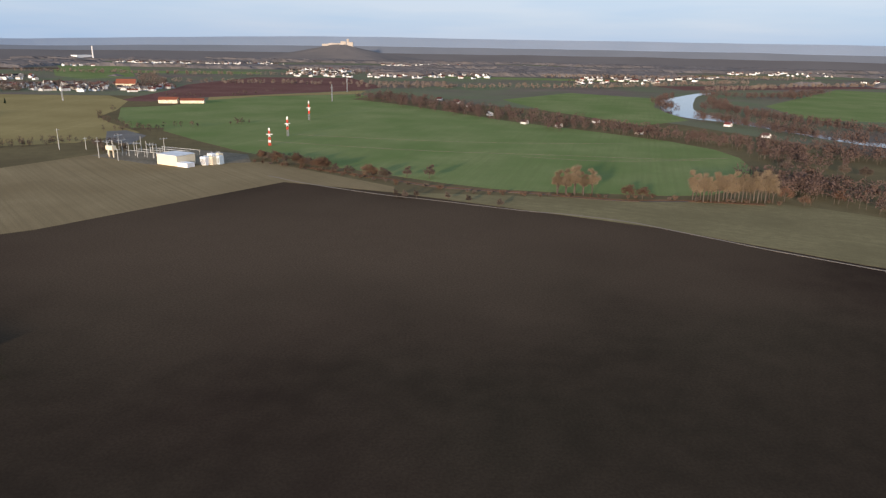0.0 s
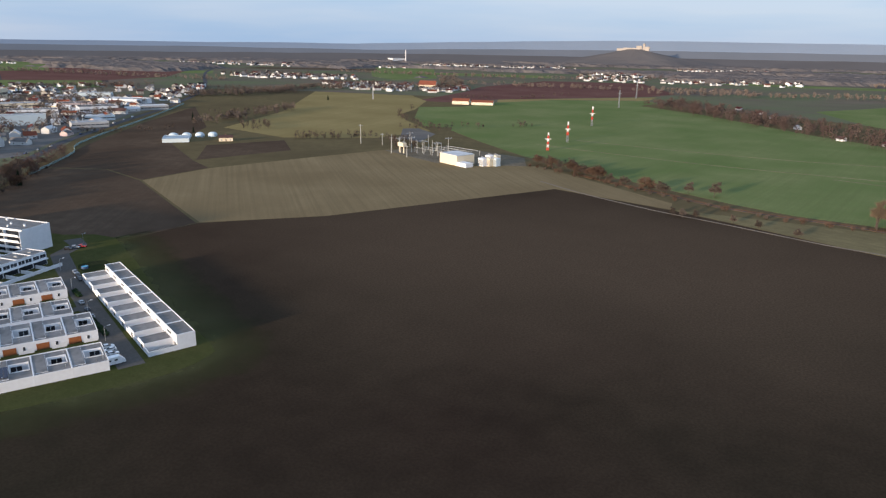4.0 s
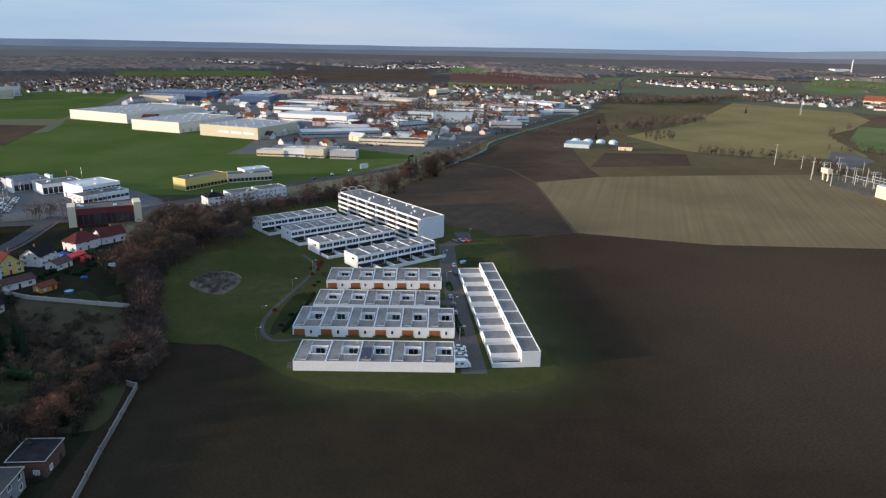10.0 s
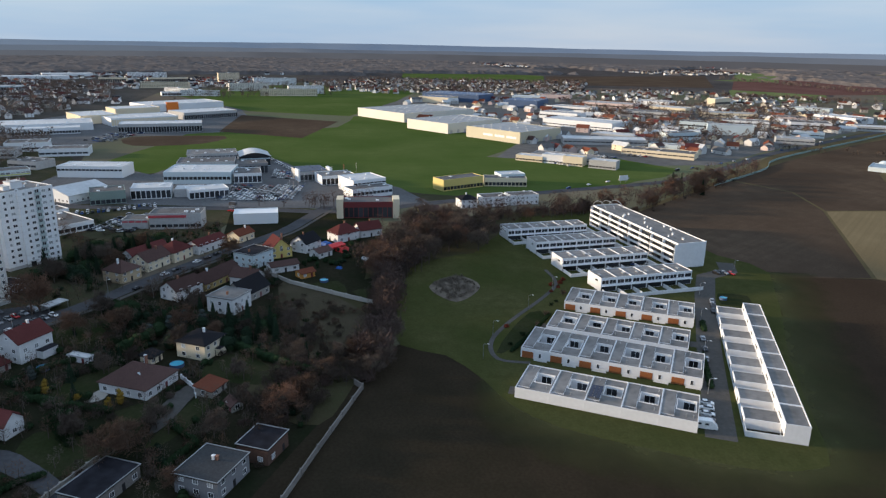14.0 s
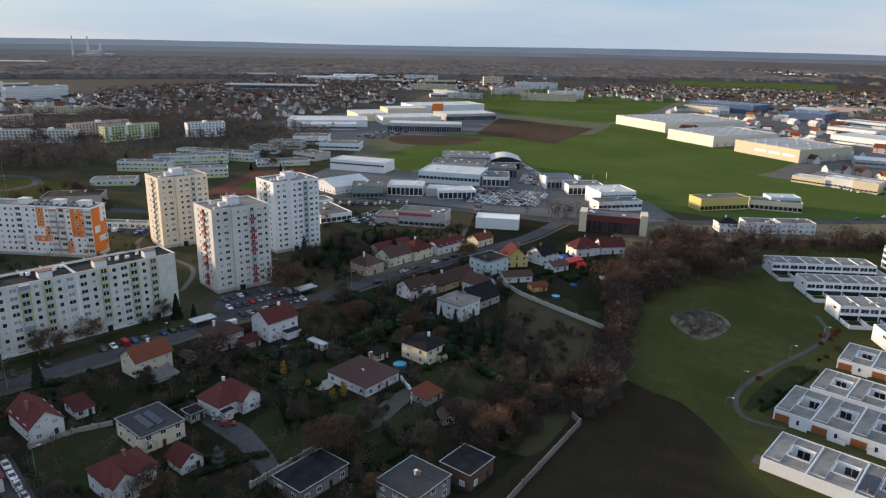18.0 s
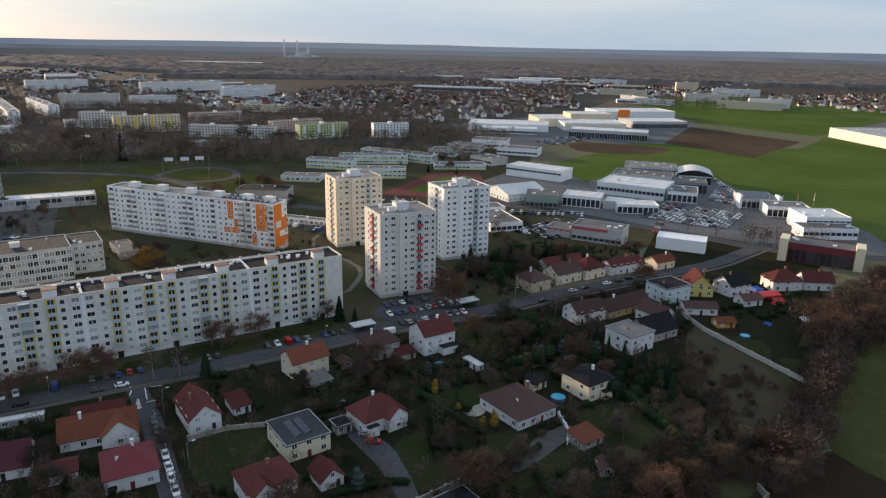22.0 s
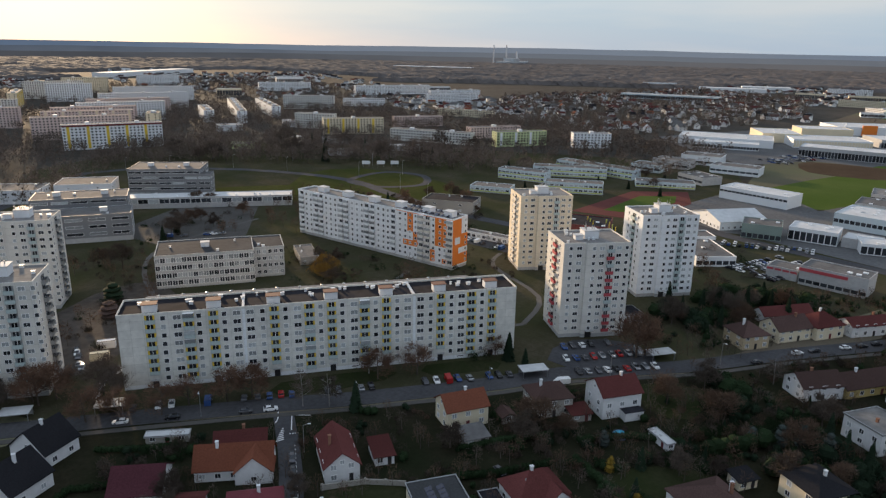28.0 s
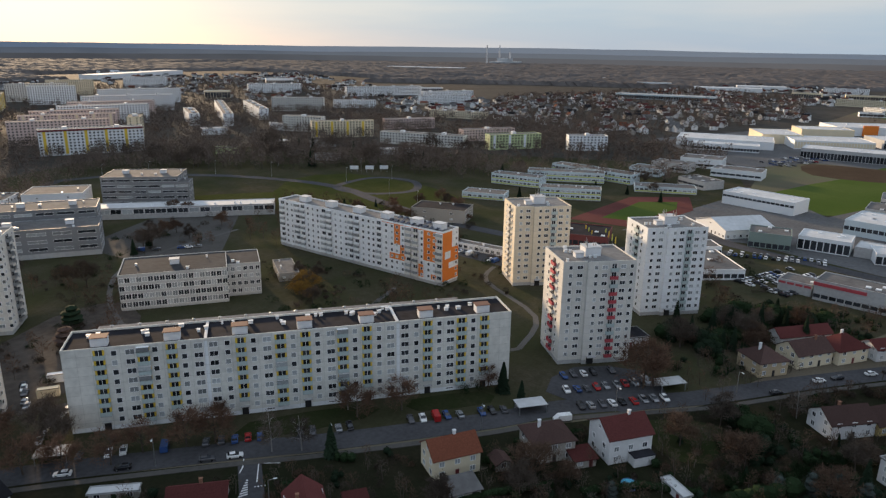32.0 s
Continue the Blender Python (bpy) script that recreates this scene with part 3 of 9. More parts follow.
def balcony_mesh(w, h=2.75, depth=1.1, rail=BLUEGREY, side=YELLOW, glazed=False):
    key = ("balcony", w, depth, rail.name, side.name, glazed)
    if key not in WIN:
        m, j = Mesh(), 0.55
        m.box(-w / 2, w / 2, -depth, 0.0, -0.12, 0.05, 0)
        m.box(-w / 2, w / 2, -depth, -depth + 0.06, 0.05, 1.25, 1)
        m.box(-w / 2, -w / 2 + 0.06, -depth + 0.06, 0.0, 0.05, 1.25, 1)
        m.box(w / 2 - 0.06, w / 2, -depth + 0.06, 0.0, 0.05, 1.25, 1)
        m.box(-w / 2, -w / 2 + j, -0.04, 0.0, 0.05, 2.5, 2)
        m.box(w / 2 - j, w / 2, -0.04, 0.0, 0.05, 2.5, 2)
        m.quad([(-w / 2 + j, -0.04, 0.05), (-0.06, -0.04, 0.05), (-0.06, -0.04, 2.5), (-w / 2 + j, -0.04, 2.5)], 3)
        m.quad([(-0.06, -0.04, 0.05), (0.06, -0.04, 0.05), (0.06, -0.04, 2.5), (-0.06, -0.04, 2.5)], 4)
        m.quad([(0.06, -0.04, 0.05), (w / 2 - j, -0.04, 0.05), (w / 2 - j, -0.04, 2.5), (0.06, -0.04, 2.5)], 3)
        if glazed:
            m.quad([(-w / 2, -depth, 1.05), (w / 2, -depth, 1.05), (w / 2, -depth, 2.5), (-w / 2, -depth, 2.5)], 5)
            m.box(-w / 2, w / 2, -depth, 0.0, 2.5, 2.62, 4)
        WIN[key] = m.data("balcony", [PLAIN, rail, side, GLASS, FRAME, GLASS_L], True)
    return WIN[key]


CAP = mat("rusty_sheet", (0.17, 0.085, 0.06), 0.8)


def roof_hut(parent, x, y, z, w=4.2, d=3.0, h=2.4, cap=CAP):
    m = Mesh()
    m.box(x - w / 2, x + w / 2, y - d / 2, y + d / 2, z, z + h, 0)
    m.box(x - w / 2 - 0.2, x + w / 2 + 0.2, y - d / 2 - 0.2, y + d / 2 + 0.2, z + h, z + h + 0.18, 1)
    m.box(x - 0.45, x + 0.45, y + d / 2, y + d / 2 + 0.03, z + 0.1, z + min(2.0, h - 0.1), 2)
    return m.ob("roof_hut", [WHITE, cap, DARK], parent, "white lift hut on the roof")


def roof_bits(parent, r, x0, x1, y0, y1, z, n):
    for i in range(n):
        m = Mesh()
        x, y, s = r.uniform(x0, x1), r.uniform(y0, y1), r.uniform(0.3, 0.7)
        m.box(x - s, x + s, y - s * 0.6, y + s * 0.6, z, z + r.uniform(0.4, 0.9))
        m.box(x - s - 0.1, x + s + 0.1, y - s * 0.6 - 0.1, y + s * 0.6 + 0.1, z + 0.9, z + 0.98)
        m.box(x - 0.1, x + 0.1, y - 0.1, y + 0.1, z, z + 0.95)
        m.ob("roof_vent", WHITE_P, parent)


def body(parent, L, D, H, wall, roof=ROOF_T, rimh=0.6, plinth=PLAIN, base=1.4):
    m = Mesh()
    m.box(0, L, 0, D, base, H)
    m.ob("wall", wall, parent)
    m = Mesh()
    m.box(0.12, L - 0.12, 0.12, D - 0.12, -0.3, base)
    m.ob("plinth", plinth, parent)
    m = Mesh()
    m.box(0.25, L - 0.25, 0.25, D - 0.25, H, H + 0.12, 0)
    top = m.ob("roof", roof, parent)
    m = Mesh()
    m.rim(-0.06, L + 0.06, -0.06, D + 0.06, H + 0.003, H + rimh, 0.3)
    m.ob("parapet", wall, parent)
    return top


# ---- panel blocks ----
def front_slab():
    r = random.Random(11)
    b = thing("panel_block", -173.0, -148.9, 144.6, "long eight-storey grey panel block with yellow loggia columns", "apartment block")
    L, D, H = 126.0, 13.5, 24.0
    rf = body(b, L, D, H, CONCRETE, ROOF_D, 0.7, CONCRETE_W)
    cols = [(9.2, "b"), (12.9, "s"), (16.9, "d"), (20.2, "l"), (23.2, "s"), (27.4, "b"), (30.6, "s"), (34.3, "d"), (38.3, "d"), (42.0, "s"), (45.6, "b"), (49.0, "s"), (52.7, "d"), (56.4, "l"), (59.9, "s"), (63.4, "b"), (66.8, "s"), (70.6, "d"), (74.0, "l"), (77.6, "s"), (81.1, "b"), (84.7, "s"), (88.2, "d"), (92.5, "d"), (96.0, "s"), (99.5, "b"), (103.1, "s"), (106.6, "d"), (110.1, "l"), (113.8, "s"), (117.4, "b")]
    for x, k in cols:
        for f in range(8):
            z = 1.6 + 2.8 * f
            if k == "s":
                win(b, x, 0, z + 1.55, 1.5, 1.6, r=r, mull=0)
            elif k == "d":
                win(b, x, 0, z + 1.55, 2.4, 1.6, r=r, mull=1)
            elif f == 0 and k == "b":
                m = Mesh()
                m.box(x - 1.3, x + 1.3, -1.0, 0, 2.7, 2.9, 0)
                m.box(x - 0.9, x + 0.9, -0.05, 0.02, 0.0, 2.5, 1)
                m.ob("entrance", [PLAIN, DARK], b, "dark entrance under a concrete canopy")
            else:
                put("balcony", balcony_mesh(2.9 if k == "b" else 3.2, depth=0.9, glazed=(k == "l" and r.random() < 0.35)), b, x, -0.01, z + 0.25)
        if k == "d":
            win(b, x, 0.1, 0.9, 2.4, 0.6, mull=2)
    for x in (36.3, 90.4):
        m = Mesh()
        m.box(x - 0.5, x + 0.5, -0.04, 0.0, 1.4, 24.0)
        m.ob("joint_strip", CONCRETE_W, b)
        m = Mesh()
        m.box(x - 0.4, x + 0.4, 0.3, D - 0.3, H + 0.1, H + 0.55)
        m.ob("roof_divider", ROOF_L, b)
    for x in (9, 27.5, 45.5, 63.5, 81.5, 99.5, 117.5):
        roof_hut(rf, x, 3.6, H + 0.12)
    roof_bits(rf, r, 4, L - 4, 6.5, 12, H + 0.12, 34)
    m = Mesh()
    m.box(6, L - 12, D + 0.02, D + 5.2, 0, H - 0.6)
    m.ob("rear_wing", CONCRETE, b)
    m = Mesh()
    m.box(6.2, L - 12.2, D + 0.2, D + 5.0, H - 0.6, H - 0.4)
    m.ob("rear_roof", ROOF_T, b)
    for i in range(14):
        m = Mesh()
        x = 10 + i * 7.4
        m.tube((x, D + 2.5, H - 0.4), (x, D + 2.5, H + 0.5), 0.35, 0.35, 8)
        m.tube((x, D + 2.5, H + 0.5), (x, D + 2.5, H + 0.7), 0.55, 0.1, 8)
        m.ob("vent_cowl", METAL, b)


front_slab()


def orange_slab():
    r = random.Random(12)
    b = thing("panel_block", -327.6, -257.3, 92.7, "eight-storey panel block, half grey and half orange", "apartment block")
    L, D, H = 107.0, 12.0, 24.4
    rf = body(b, L, D, H, CONCRETE_W, ROOF_T, 0.7)
    for x0, x1, f0, f1 in ((71.8, 107, 7.9, 8.0), (79.3, 82.9, 4.6, 7.88), (82.9, 87.1, 3, 4.6), (76.5, 87.1, 2, 3), (93.1, 96.5, 0.1, 2.2), (96.5, 104.3, 3, 7.88), (100.9, 104.3, 0.1, 0.9)):
        m = Mesh()
        m.box(x0, x1 - 0.02, -0.05, 0.0, 2.0 + 2.8 * f0, 2.0 + 2.8 * f1)
        m.ob("orange_panel", ORANGE, b)
    m = Mesh()
    m.box(L, L + 0.05, 0.05, D - 0.05, 2.0, 24.3)
    m.ob("orange_gable", ORANGE, b)
    for y0, y1, f0, f1 in ((7.1, 11.9, 5.3, 7.96), (1.9, 6.0, 3.6, 4.8), (4.8, 11.9, 1.9, 2.9)):
        m = Mesh()
        m.box(L + 0.05, L + 0.09, y0, y1, 2.0 + 2.8 * f0, 2.0 + 2.8 * f1)
        m.ob("white_gable_panel", CONCRETE_W, b)
    cols = [(3, "w"), (6.5, "s"), (10, "s"), (14.2, "w"), (18.2, "w"), (22, "s"), (25.5, "s"), (29, "s"), (33.3, "w"), (37.3, "w"), (41.5, "s"), (45, "s"), (48.5, "s"), (52, "w"), (56, "w"), (60, "s"), (63.5, "s"), (66.5, "s"), (70, "w"), (74.5, "s"), (78, "s"), (81, "d"), (84.5, "s"), (88, "w"), (92, "w"), (95.5, "s"), (99.5, "s"), (102.5, "s"), (105.5, "w")]
    for x, k in cols:
        for f in range(8):
            z = 2.0 + 2.8 * f
            if k == "w":
                put("balcony", balcony_mesh(3.4, depth=1.0, rail=CONCRETE_W if x < 72 else CONCRETE_C, side=WHITE, glazed=r.random() < 0.6), b, x, -0.06, z)
            else:
                win(b, x, -0.05, z + 1.4, 1.4, 1.4, r=r, mull=0 if k == "s" else 1)
    for f in range(8):
        win(b, L + 0.09, 10.3, 2.0 + 2.8 * f + 1.4, 1.3, 1.4, rz=90, r=r, mull=0)
    for x in (14, 33, 52, 70, 88, 101):
        roof_hut(rf, x, 6, H + 0.12, 5, 4, 2.6, ROOF_L)
    for i in range(9):
        x = 74 + i * 3.4
        for y in (1.6, 8.2):
            m = Mesh()
            m.quad([(x, y, H + 0.3), (x + 1.6, y, H + 0.3), (x + 1.6, y + 2.6, H + 1.1), (x, y + 2.6, H + 1.1)])
            m.quad([(x, y + 2.6, H + 0.13), (x + 1.6, y + 2.6, H + 0.13), (x + 1.6, y + 2.6, H + 1.1), (x, y + 2.6, H + 1.1)])
            m.ob("solar_panel", SOLAR, rf)


orange_slab()


def tower(x, y, wall, label, trim=BLUEGREY, seed=0, sides=("f", "l"), L=25.0, D=18.2, turn=140.0, corner="left"):
    """Twelve storeys: the front steps forward past a third of its length, a balcony column on each face, a lift hut and aerials."""
    r = random.Random(seed)
    a = radians(turn)
    if corner == "right":
        x, y = x - L * math.cos(a), y - L * math.sin(a)
    b = thing("tower_block", x, y, turn, label, "tower block", "twelve-storey towers")
    H = 35.8
    m = Mesh()
    m.box(0, L, 0, D, 1.5, H)
    m.box(8.2, L, -1.0, 0, 1.5, H)
    m.ob("wall", wall, b)
    m = Mesh()
    m.box(0.1, L - 0.1, 0.1, D - 0.1, -0.3, 1.5)
    m.box(8.3, L - 0.1, -0.9, 0.1, -0.3, 1.5)
    m.ob("plinth", PLAIN, b)
    m = Mesh()
    m.box(0.2, L - 0.2, 0.2, D - 0.2, H, H + 0.1)
    m.box(8.4, L - 0.2, -0.8, 0.2, H, H + 0.1)
    rf = m.ob("roof", ROOF_T, b)
    m = Mesh()
    m.box(0, L, D - 0.25, D, H + 0.003, H + 0.5), m.box(0, 0.25, 0, D - 0.25, H + 0.003, H + 0.5), m.box(L - 0.25, L, -1, D - 0.25, H + 0.003, H + 0.5)
    m.box(0.25, 8.2, 0, 0.25, H + 0.003, H + 0.5), m.box(8.2, L - 0.25, -1, -0.75, H + 0.003, H + 0.5)
    m.ob("parapet", wall, b)
    for f in range(12):
        z = 2.2 + 2.78 * f
        for cx, w in ((2.6, 1.3), (5.8, 2.0), (11.0, 1.3), (14.0, 2.0), (20.4, 2.0), (23.4, 1.3)):
            win(b, cx, 0 if cx < 8 else -1.0, z + 1.45, w, 1.4, r=r, mull=1 if w > 1.5 else 0)
        red = trim is RED and r.random() < 0.75
        put("balcony", balcony_mesh(2.6, depth=0.9, rail=RED if red else BLUEGREY, side=wall if trim is RED else trim), b, 17.2, -1.01, z)
        if "l" in sides:
            put("balcony", balcony_mesh(3.6, depth=0.8, rail=CONCRETE_C if trim is RED and r.random() < 0.3 else trim, side=wall if trim is RED else trim), b, -0.01, D * 0.46, z, -90)
            for cy in (4.2, 13.4):
                win(b, 0, cy, z + 1.45, 1.3, 1.4, rz=-90, r=r, mull=0)
        if "r" in sides:
            put("balcony", balcony_mesh(3.6, depth=1.2, rail=METAL, side=PLAIN), b, L + 0.01, D * 0.5, z, 90)
            for cy in (2.4, 14.0):
                win(b, L, cy, z + 1.45, 1.3, 1.4, rz=90, r=r, mull=0)
    m = Mesh()
    m.box(9.5, 12.5, -2.8, -1.0, 2.9, 3.1, 0), m.box(9.8, 12.2, -1.06, -1.0, 0, 2.7, 1)
    m.ob("entrance", [PLAIN, DARK], b, "dark entrance under a canopy")
    roof_hut(rf, 12.5, 8.5, H + 0.1, 5.5, 5.0, 3.0, ROOF_L)
    roof_hut(rf, 7.5, 6.5, H + 0.1, 3.0, 2.6, 1.6, ROOF_L)
    for i in range(6):
        m = Mesh()
        px, py = r.uniform(10, 15), r.uniform(6.5, 10.5)
        m.tube((px, py, H + 3.2), (px, py, H + 3.2 + r.uniform(1.5, 3.2)), 0.07, 0.05)
        m.box(px - 0.6, px + 0.6, py - 0.03, py + 0.03, H + 4.4, H + 4.46)
        m.box(px - 0.15, px + 0.15, py - 0.12, py + 0.12, H + 3.4, H + 4.3)
        m.ob("aerial", METAL, rf)
    roof_bits(rf, r, 1.5, L - 1.5, 1.5, D - 1.5, H + 0.1, 7)


tower(-298.0, -71.2, CONCRETE_C, "grey twelve-storey panel tower with red balcony panels", RED, 1)
tower(-358.5, -69.0, CONCRETE_W, "white repainted twelve-storey tower with grey balconies", BLUEGREY, 2)
tower(-354.5, -127.5, CONCRETE_B, "beige twelve-storey panel tower with pale balconies", CONCRETE_C, 3)
tower(-189.5, -234.0, CONCRETE_C, "grey twelve-storey tower behind the school", PLAIN, 4, ("r",), 23.5, 16.5, 144.3, "right")
tower(-157.5, -163.5, CONCRETE_C, "grey twelve-storey tower with steel side balconies", METAL, 5, ("r",), 23.5, 16.5, 144.3, "right")


def block(x, y, ang, L, D, storeys, label, wall=CONCRETE, name="apartment_block", category="apartment block", fh=2.8, base=0.8, step=3.4, ww=1.8, wh=1.4, roof=ROOF_G, ends=True, band=None, group="", seed=0, huts=0, sidewin=True, plinth=PLAIN, flip=False):
    """A plain block with rows of windows on the faces that are seen."""
    r = random.Random(seed * 7 + int(abs(x)))
    b = thing(name, x, y, ang, label, category, group)
    H = base + fh * storeys + 0.4
    body(b, L, D, H, wall, roof, 0.4, plinth, base)
    n = max(1, int((L - 1.5) / step))
    for f in range(storeys):
        z = base + fh * f + fh * 0.55
        if band:
            m = Mesh()
            m.box(0.3, L - 0.3, -0.04, 0.0, z - wh / 2 - 0.85, z - wh / 2 - 0.15)
            m.ob("coloured_band", band, b)
        for i in range(n):
            win(b, L * (i + 0.5) / n, -0.002, z, ww, wh, r=r, mull=1)
        if sidewin and ends:
            k = max(1, int(D / 4.5))
            for i in range(k):
                win(b, L + 0.002, D * (i + 0.5) / k, z, min(ww, 1.6), wh, rz=90, r=r, mull=1)
                win(b, -0.002, D * (i + 0.5) / k, z, min(ww, 1.6), wh, rz=-90, r=r, mull=1)
    for i in range(huts):
        roof_hut(b, L * (i + 0.5) / huts, D / 2, H + 0.12, 3.6, 3, 2, ROOF_L)
    roof_bits(b, r, 1, L - 1, 1, D - 1, H + 0.12, max(2, int(L / 13)))
    return b


ROOF_FELT = mat("dark_school_felt", (0.05, 0.051, 0.055), 0.95, vary=0.25, spec=0.05, fine=0.4)
SCHOOLW = mat("grey_school_panel", (0.48, 0.48, 0.47), 0.85, vary=0.15, lines=(3.6, 3.4))
# school behind the front block
block(-225.5, -226.4, 147.5, 41, 24, 4, "four-storey grey school with long rows of windows", SCHOOLW, "school", "school", 3.4, 0.6, 2.05, 1.98, 2.2, huts=1, roof=ROOF_FELT)
block(-262.2, -210.5, 147.5, 15, 20, 4, "four-storey grey school wing", SCHOOLW, "school", "school", 3.2, 0.6, 2.2, 1.7, 1.8, roof=ROOF_FELT)
# grey offices and the low pavilion
block(-305, -409, 138, 47, 30, 5, "five-storey grey office with ribbon windows", OFFICE, "office_building", "office", 3.6, 0.8, 9, 8.4, 1.5, huts=2)
block(-319, -395, 138, 34, 14, 4, "grey office wing with ribbon windows", OFFICE, "office_building", "office", 3.6, 0.8, 8, 7.4, 1.5)
block(-226, -360, 150.7, 49, 22, 4, "four-storey grey office with ribbon windows", OFFICE, "office_building", "office", 3.6, 3.0, 9, 8.2, 1.5, huts=2)
block(-209, -336, 150.7, 55, 20, 3, "grey office wing on pillars", OFFICE, "office_building", "office", 3.8, 2.6, 9, 8.2, 1.6, huts=2)
block(-283, -382, 141.5, 108, 15, 1, "long low pavilion with a dark glass band", PLAIN, "pavilion", "pavilion", 3.6, 2.6, 6, 5.9, 2.9, roof=ROOF_L)
block(-262, -420, 145, 34, 26, 3, "white windowless hall beside the offices", WHITE, "hall", "hall", 4, 0.5, 16, 1.2, 1.2)
block(-210, -470, 140, 60, 24, 2, "low white hall with a blue roof edge", WHITE, "hall", "hall", 4, 0.5, 5, 3, 1.6)
block(-415, -243, 113, 34, 20, 2, "dark low hall behind the orange block", GREYWALL, "hall", "hall", 3.4, 0.4, 11, 2, 1.2, roof=ROOF_D)
block(-384, -196, 95, 46, 6, 1, "long white garage row", WHITE, "garage_row", "garages", 2.6, 0.2, 3, 2.2, 1.8)
block(-300, -228, 60, 22, 9, 1, "small grey shed beside the school", GREYWALL, "shed", "shed", 3, 0.2, 8, 1.2, 1)

# ---- white estate ----
def parapet_rect(m, x0, x1, y0, y1, z, mi=0, w=0.15, h=0.35):
    m.rim(x0, x1, y0, y1, z, z + h, w, mi)


def atrium_house(x, y, ang, w, d, h=3.2, garage=True, blank=False, solar=False, seed=0, side=1):
    """One unit of a terrace: rooms round an open court, white parapets, felt roof and a timber garage front."""
    r = random.Random(seed)
    b = thing("terrace_house", x, y, ang, "white single-storey courtyard house with a grey felt roof", "house", "courtyard terraces")
    cx0, cx1, cy0, cy1 = w * 0.42, w * 0.92, d * 0.36, d * 0.72
    if side < 0:
        cx0, cx1 = w * 0.08, w * 0.58
    m = Mesh()
    m.box(0, w, 0, cy0, 0, h), m.box(0, w, cy1, d, 0, h), m.box(0, cx0, cy0, cy1, 0, h), m.box(cx1, w, cy0, cy1, 0, h)
    m.ob("wall", WHITE, b)
    m = Mesh()
    lo = h + 0.02
    m.box(0.2, w - 0.2, 0.2, cy0 - 0.2, h, lo), m.box(0.2, w - 0.2, cy1 + 0.2, d - 0.2, h, lo)
    m.box(0.2, cx0 - 0.2, cy0 - 0.2, cy1 + 0.2, h, lo), m.box(cx1 + 0.2, w - 0.2, cy0 - 0.2, cy1 + 0.2, h, lo)
    m.ob("roof", ROOF_T, b)
    m = Mesh()
    parapet_rect(m, 0, w, 0, d, h + 0.003)
    m.ob("parapet", WHITE, b)
    m = Mesh()
    parapet_rect(m, cx0 - 0.15, cx1 + 0.15, cy0 - 0.15, cy1 + 0.15, h + 0.003, w=0.12, h=0.3)
    m.ob("court_parapet", WHITE, b)
    up0, up1 = (0.0, cx0 - 0.4) if side > 0 else (cx1 + 0.4, w)
    m = Mesh()
    m.box(up0 + 0.25, up1, d * 0.1, d * 0.98, h + 0.02, h + 0.22, 0)
    m.box(up0 + 0.33, up1 - 0.08, d * 0.1 + 0.08, d * 0.98 - 0.08, h + 0.22, h + 0.24, 1)
    m.ob("raised_roof", [WHITE, ROOF_T], b)
    win(b, cx0 + (cx1 - cx0) * (0.36, 0.5, 0.64)[seed % 3], cy1 - 0.002, 1.45, (cx1 - cx0) * 0.62, 2.5, mull=1)
    win(b, cx0 + 0.002, (cy0 + cy1) / 2, 1.45, 3.2, 2.5, rz=90, mull=1)
    m = Mesh()
    m.box(cx0, cx1, cy0, cy1, -0.2, 0.1)
    m.ob("courtyard", mat("court_paving", (0.09, 0.088, 0.075), 0.9, rand=0.4), b)
    if garage and not blank:
        m = Mesh()
        m.box(w * 0.05, w * 0.45, -0.06, 0, 0.05, 2.4, 0)
        m.ob("garage_door", DOOR_O, b, "brown timber garage door")
        win(b, w * 0.68, -0.002, 1.2, 1.0, 2.1, mull=0)
        m = Mesh()
        m.box(w * 0.5, w * 0.97, -1.4, -1.25, 0, 1.3)
        m.ob("yard_wall", WHITE, b)
    if solar:
        for i in range(3):
            for j in range(4):
                m = Mesh()
                px, py = up0 + 0.5 + i * 1.2, d * 0.15 + j * 1.9
                m.quad([(px, py, h + 0.55), (px + 1.1, py, h + 0.55), (px + 1.1, py + 1.7, h + 0.9), (px, py + 1.7, h + 0.9)])
                m.quad([(px, py + 1.7, h + 0.46), (px + 1.1, py + 1.7, h + 0.46), (px + 1.1, py + 1.7, h + 0.9), (px, py + 1.7, h + 0.9)])
                m.ob("solar_panel", SOLAR, b)
    for i in range(2):
        m = Mesh()
        px, py = r.uniform(1, w - 1), r.choice((d * 0.15, d * 0.85))
        m.tube((px, py, h), (px, py, h + 0.9), 0.14, 0.14, 6)
        m.tube((px, py, h + 0.9), (px, py, h + 1.0), 0.2, 0.05, 6)
        m.ob("vent_pipe", METAL, b)


def terrace(x, y, ang, L, d, n, seed, **kw):
    a = radians(ang)
    for i in range(n):
        w = L / n
        s = i * w
        atrium_house(x + s * math.cos(a), y + s * math.sin(a), ang, w - 0.004, d, seed=seed + i, solar=(seed == 100 and i == 2), **kw)


terrace(-205.2, 121.2, 56.5, 52.6, 17.0, 5, 100, blank=True)
terrace(-232.4, 132.2, 56.4, 59.0, 20.0, 6, 200)
terrace(-248.9, 147.5, 56.4, 50.0, 17.5, 5, 300, garage=False)
terrace(-272.2, 164.0, 58.0, 50.0, 18.0, 5, 400)


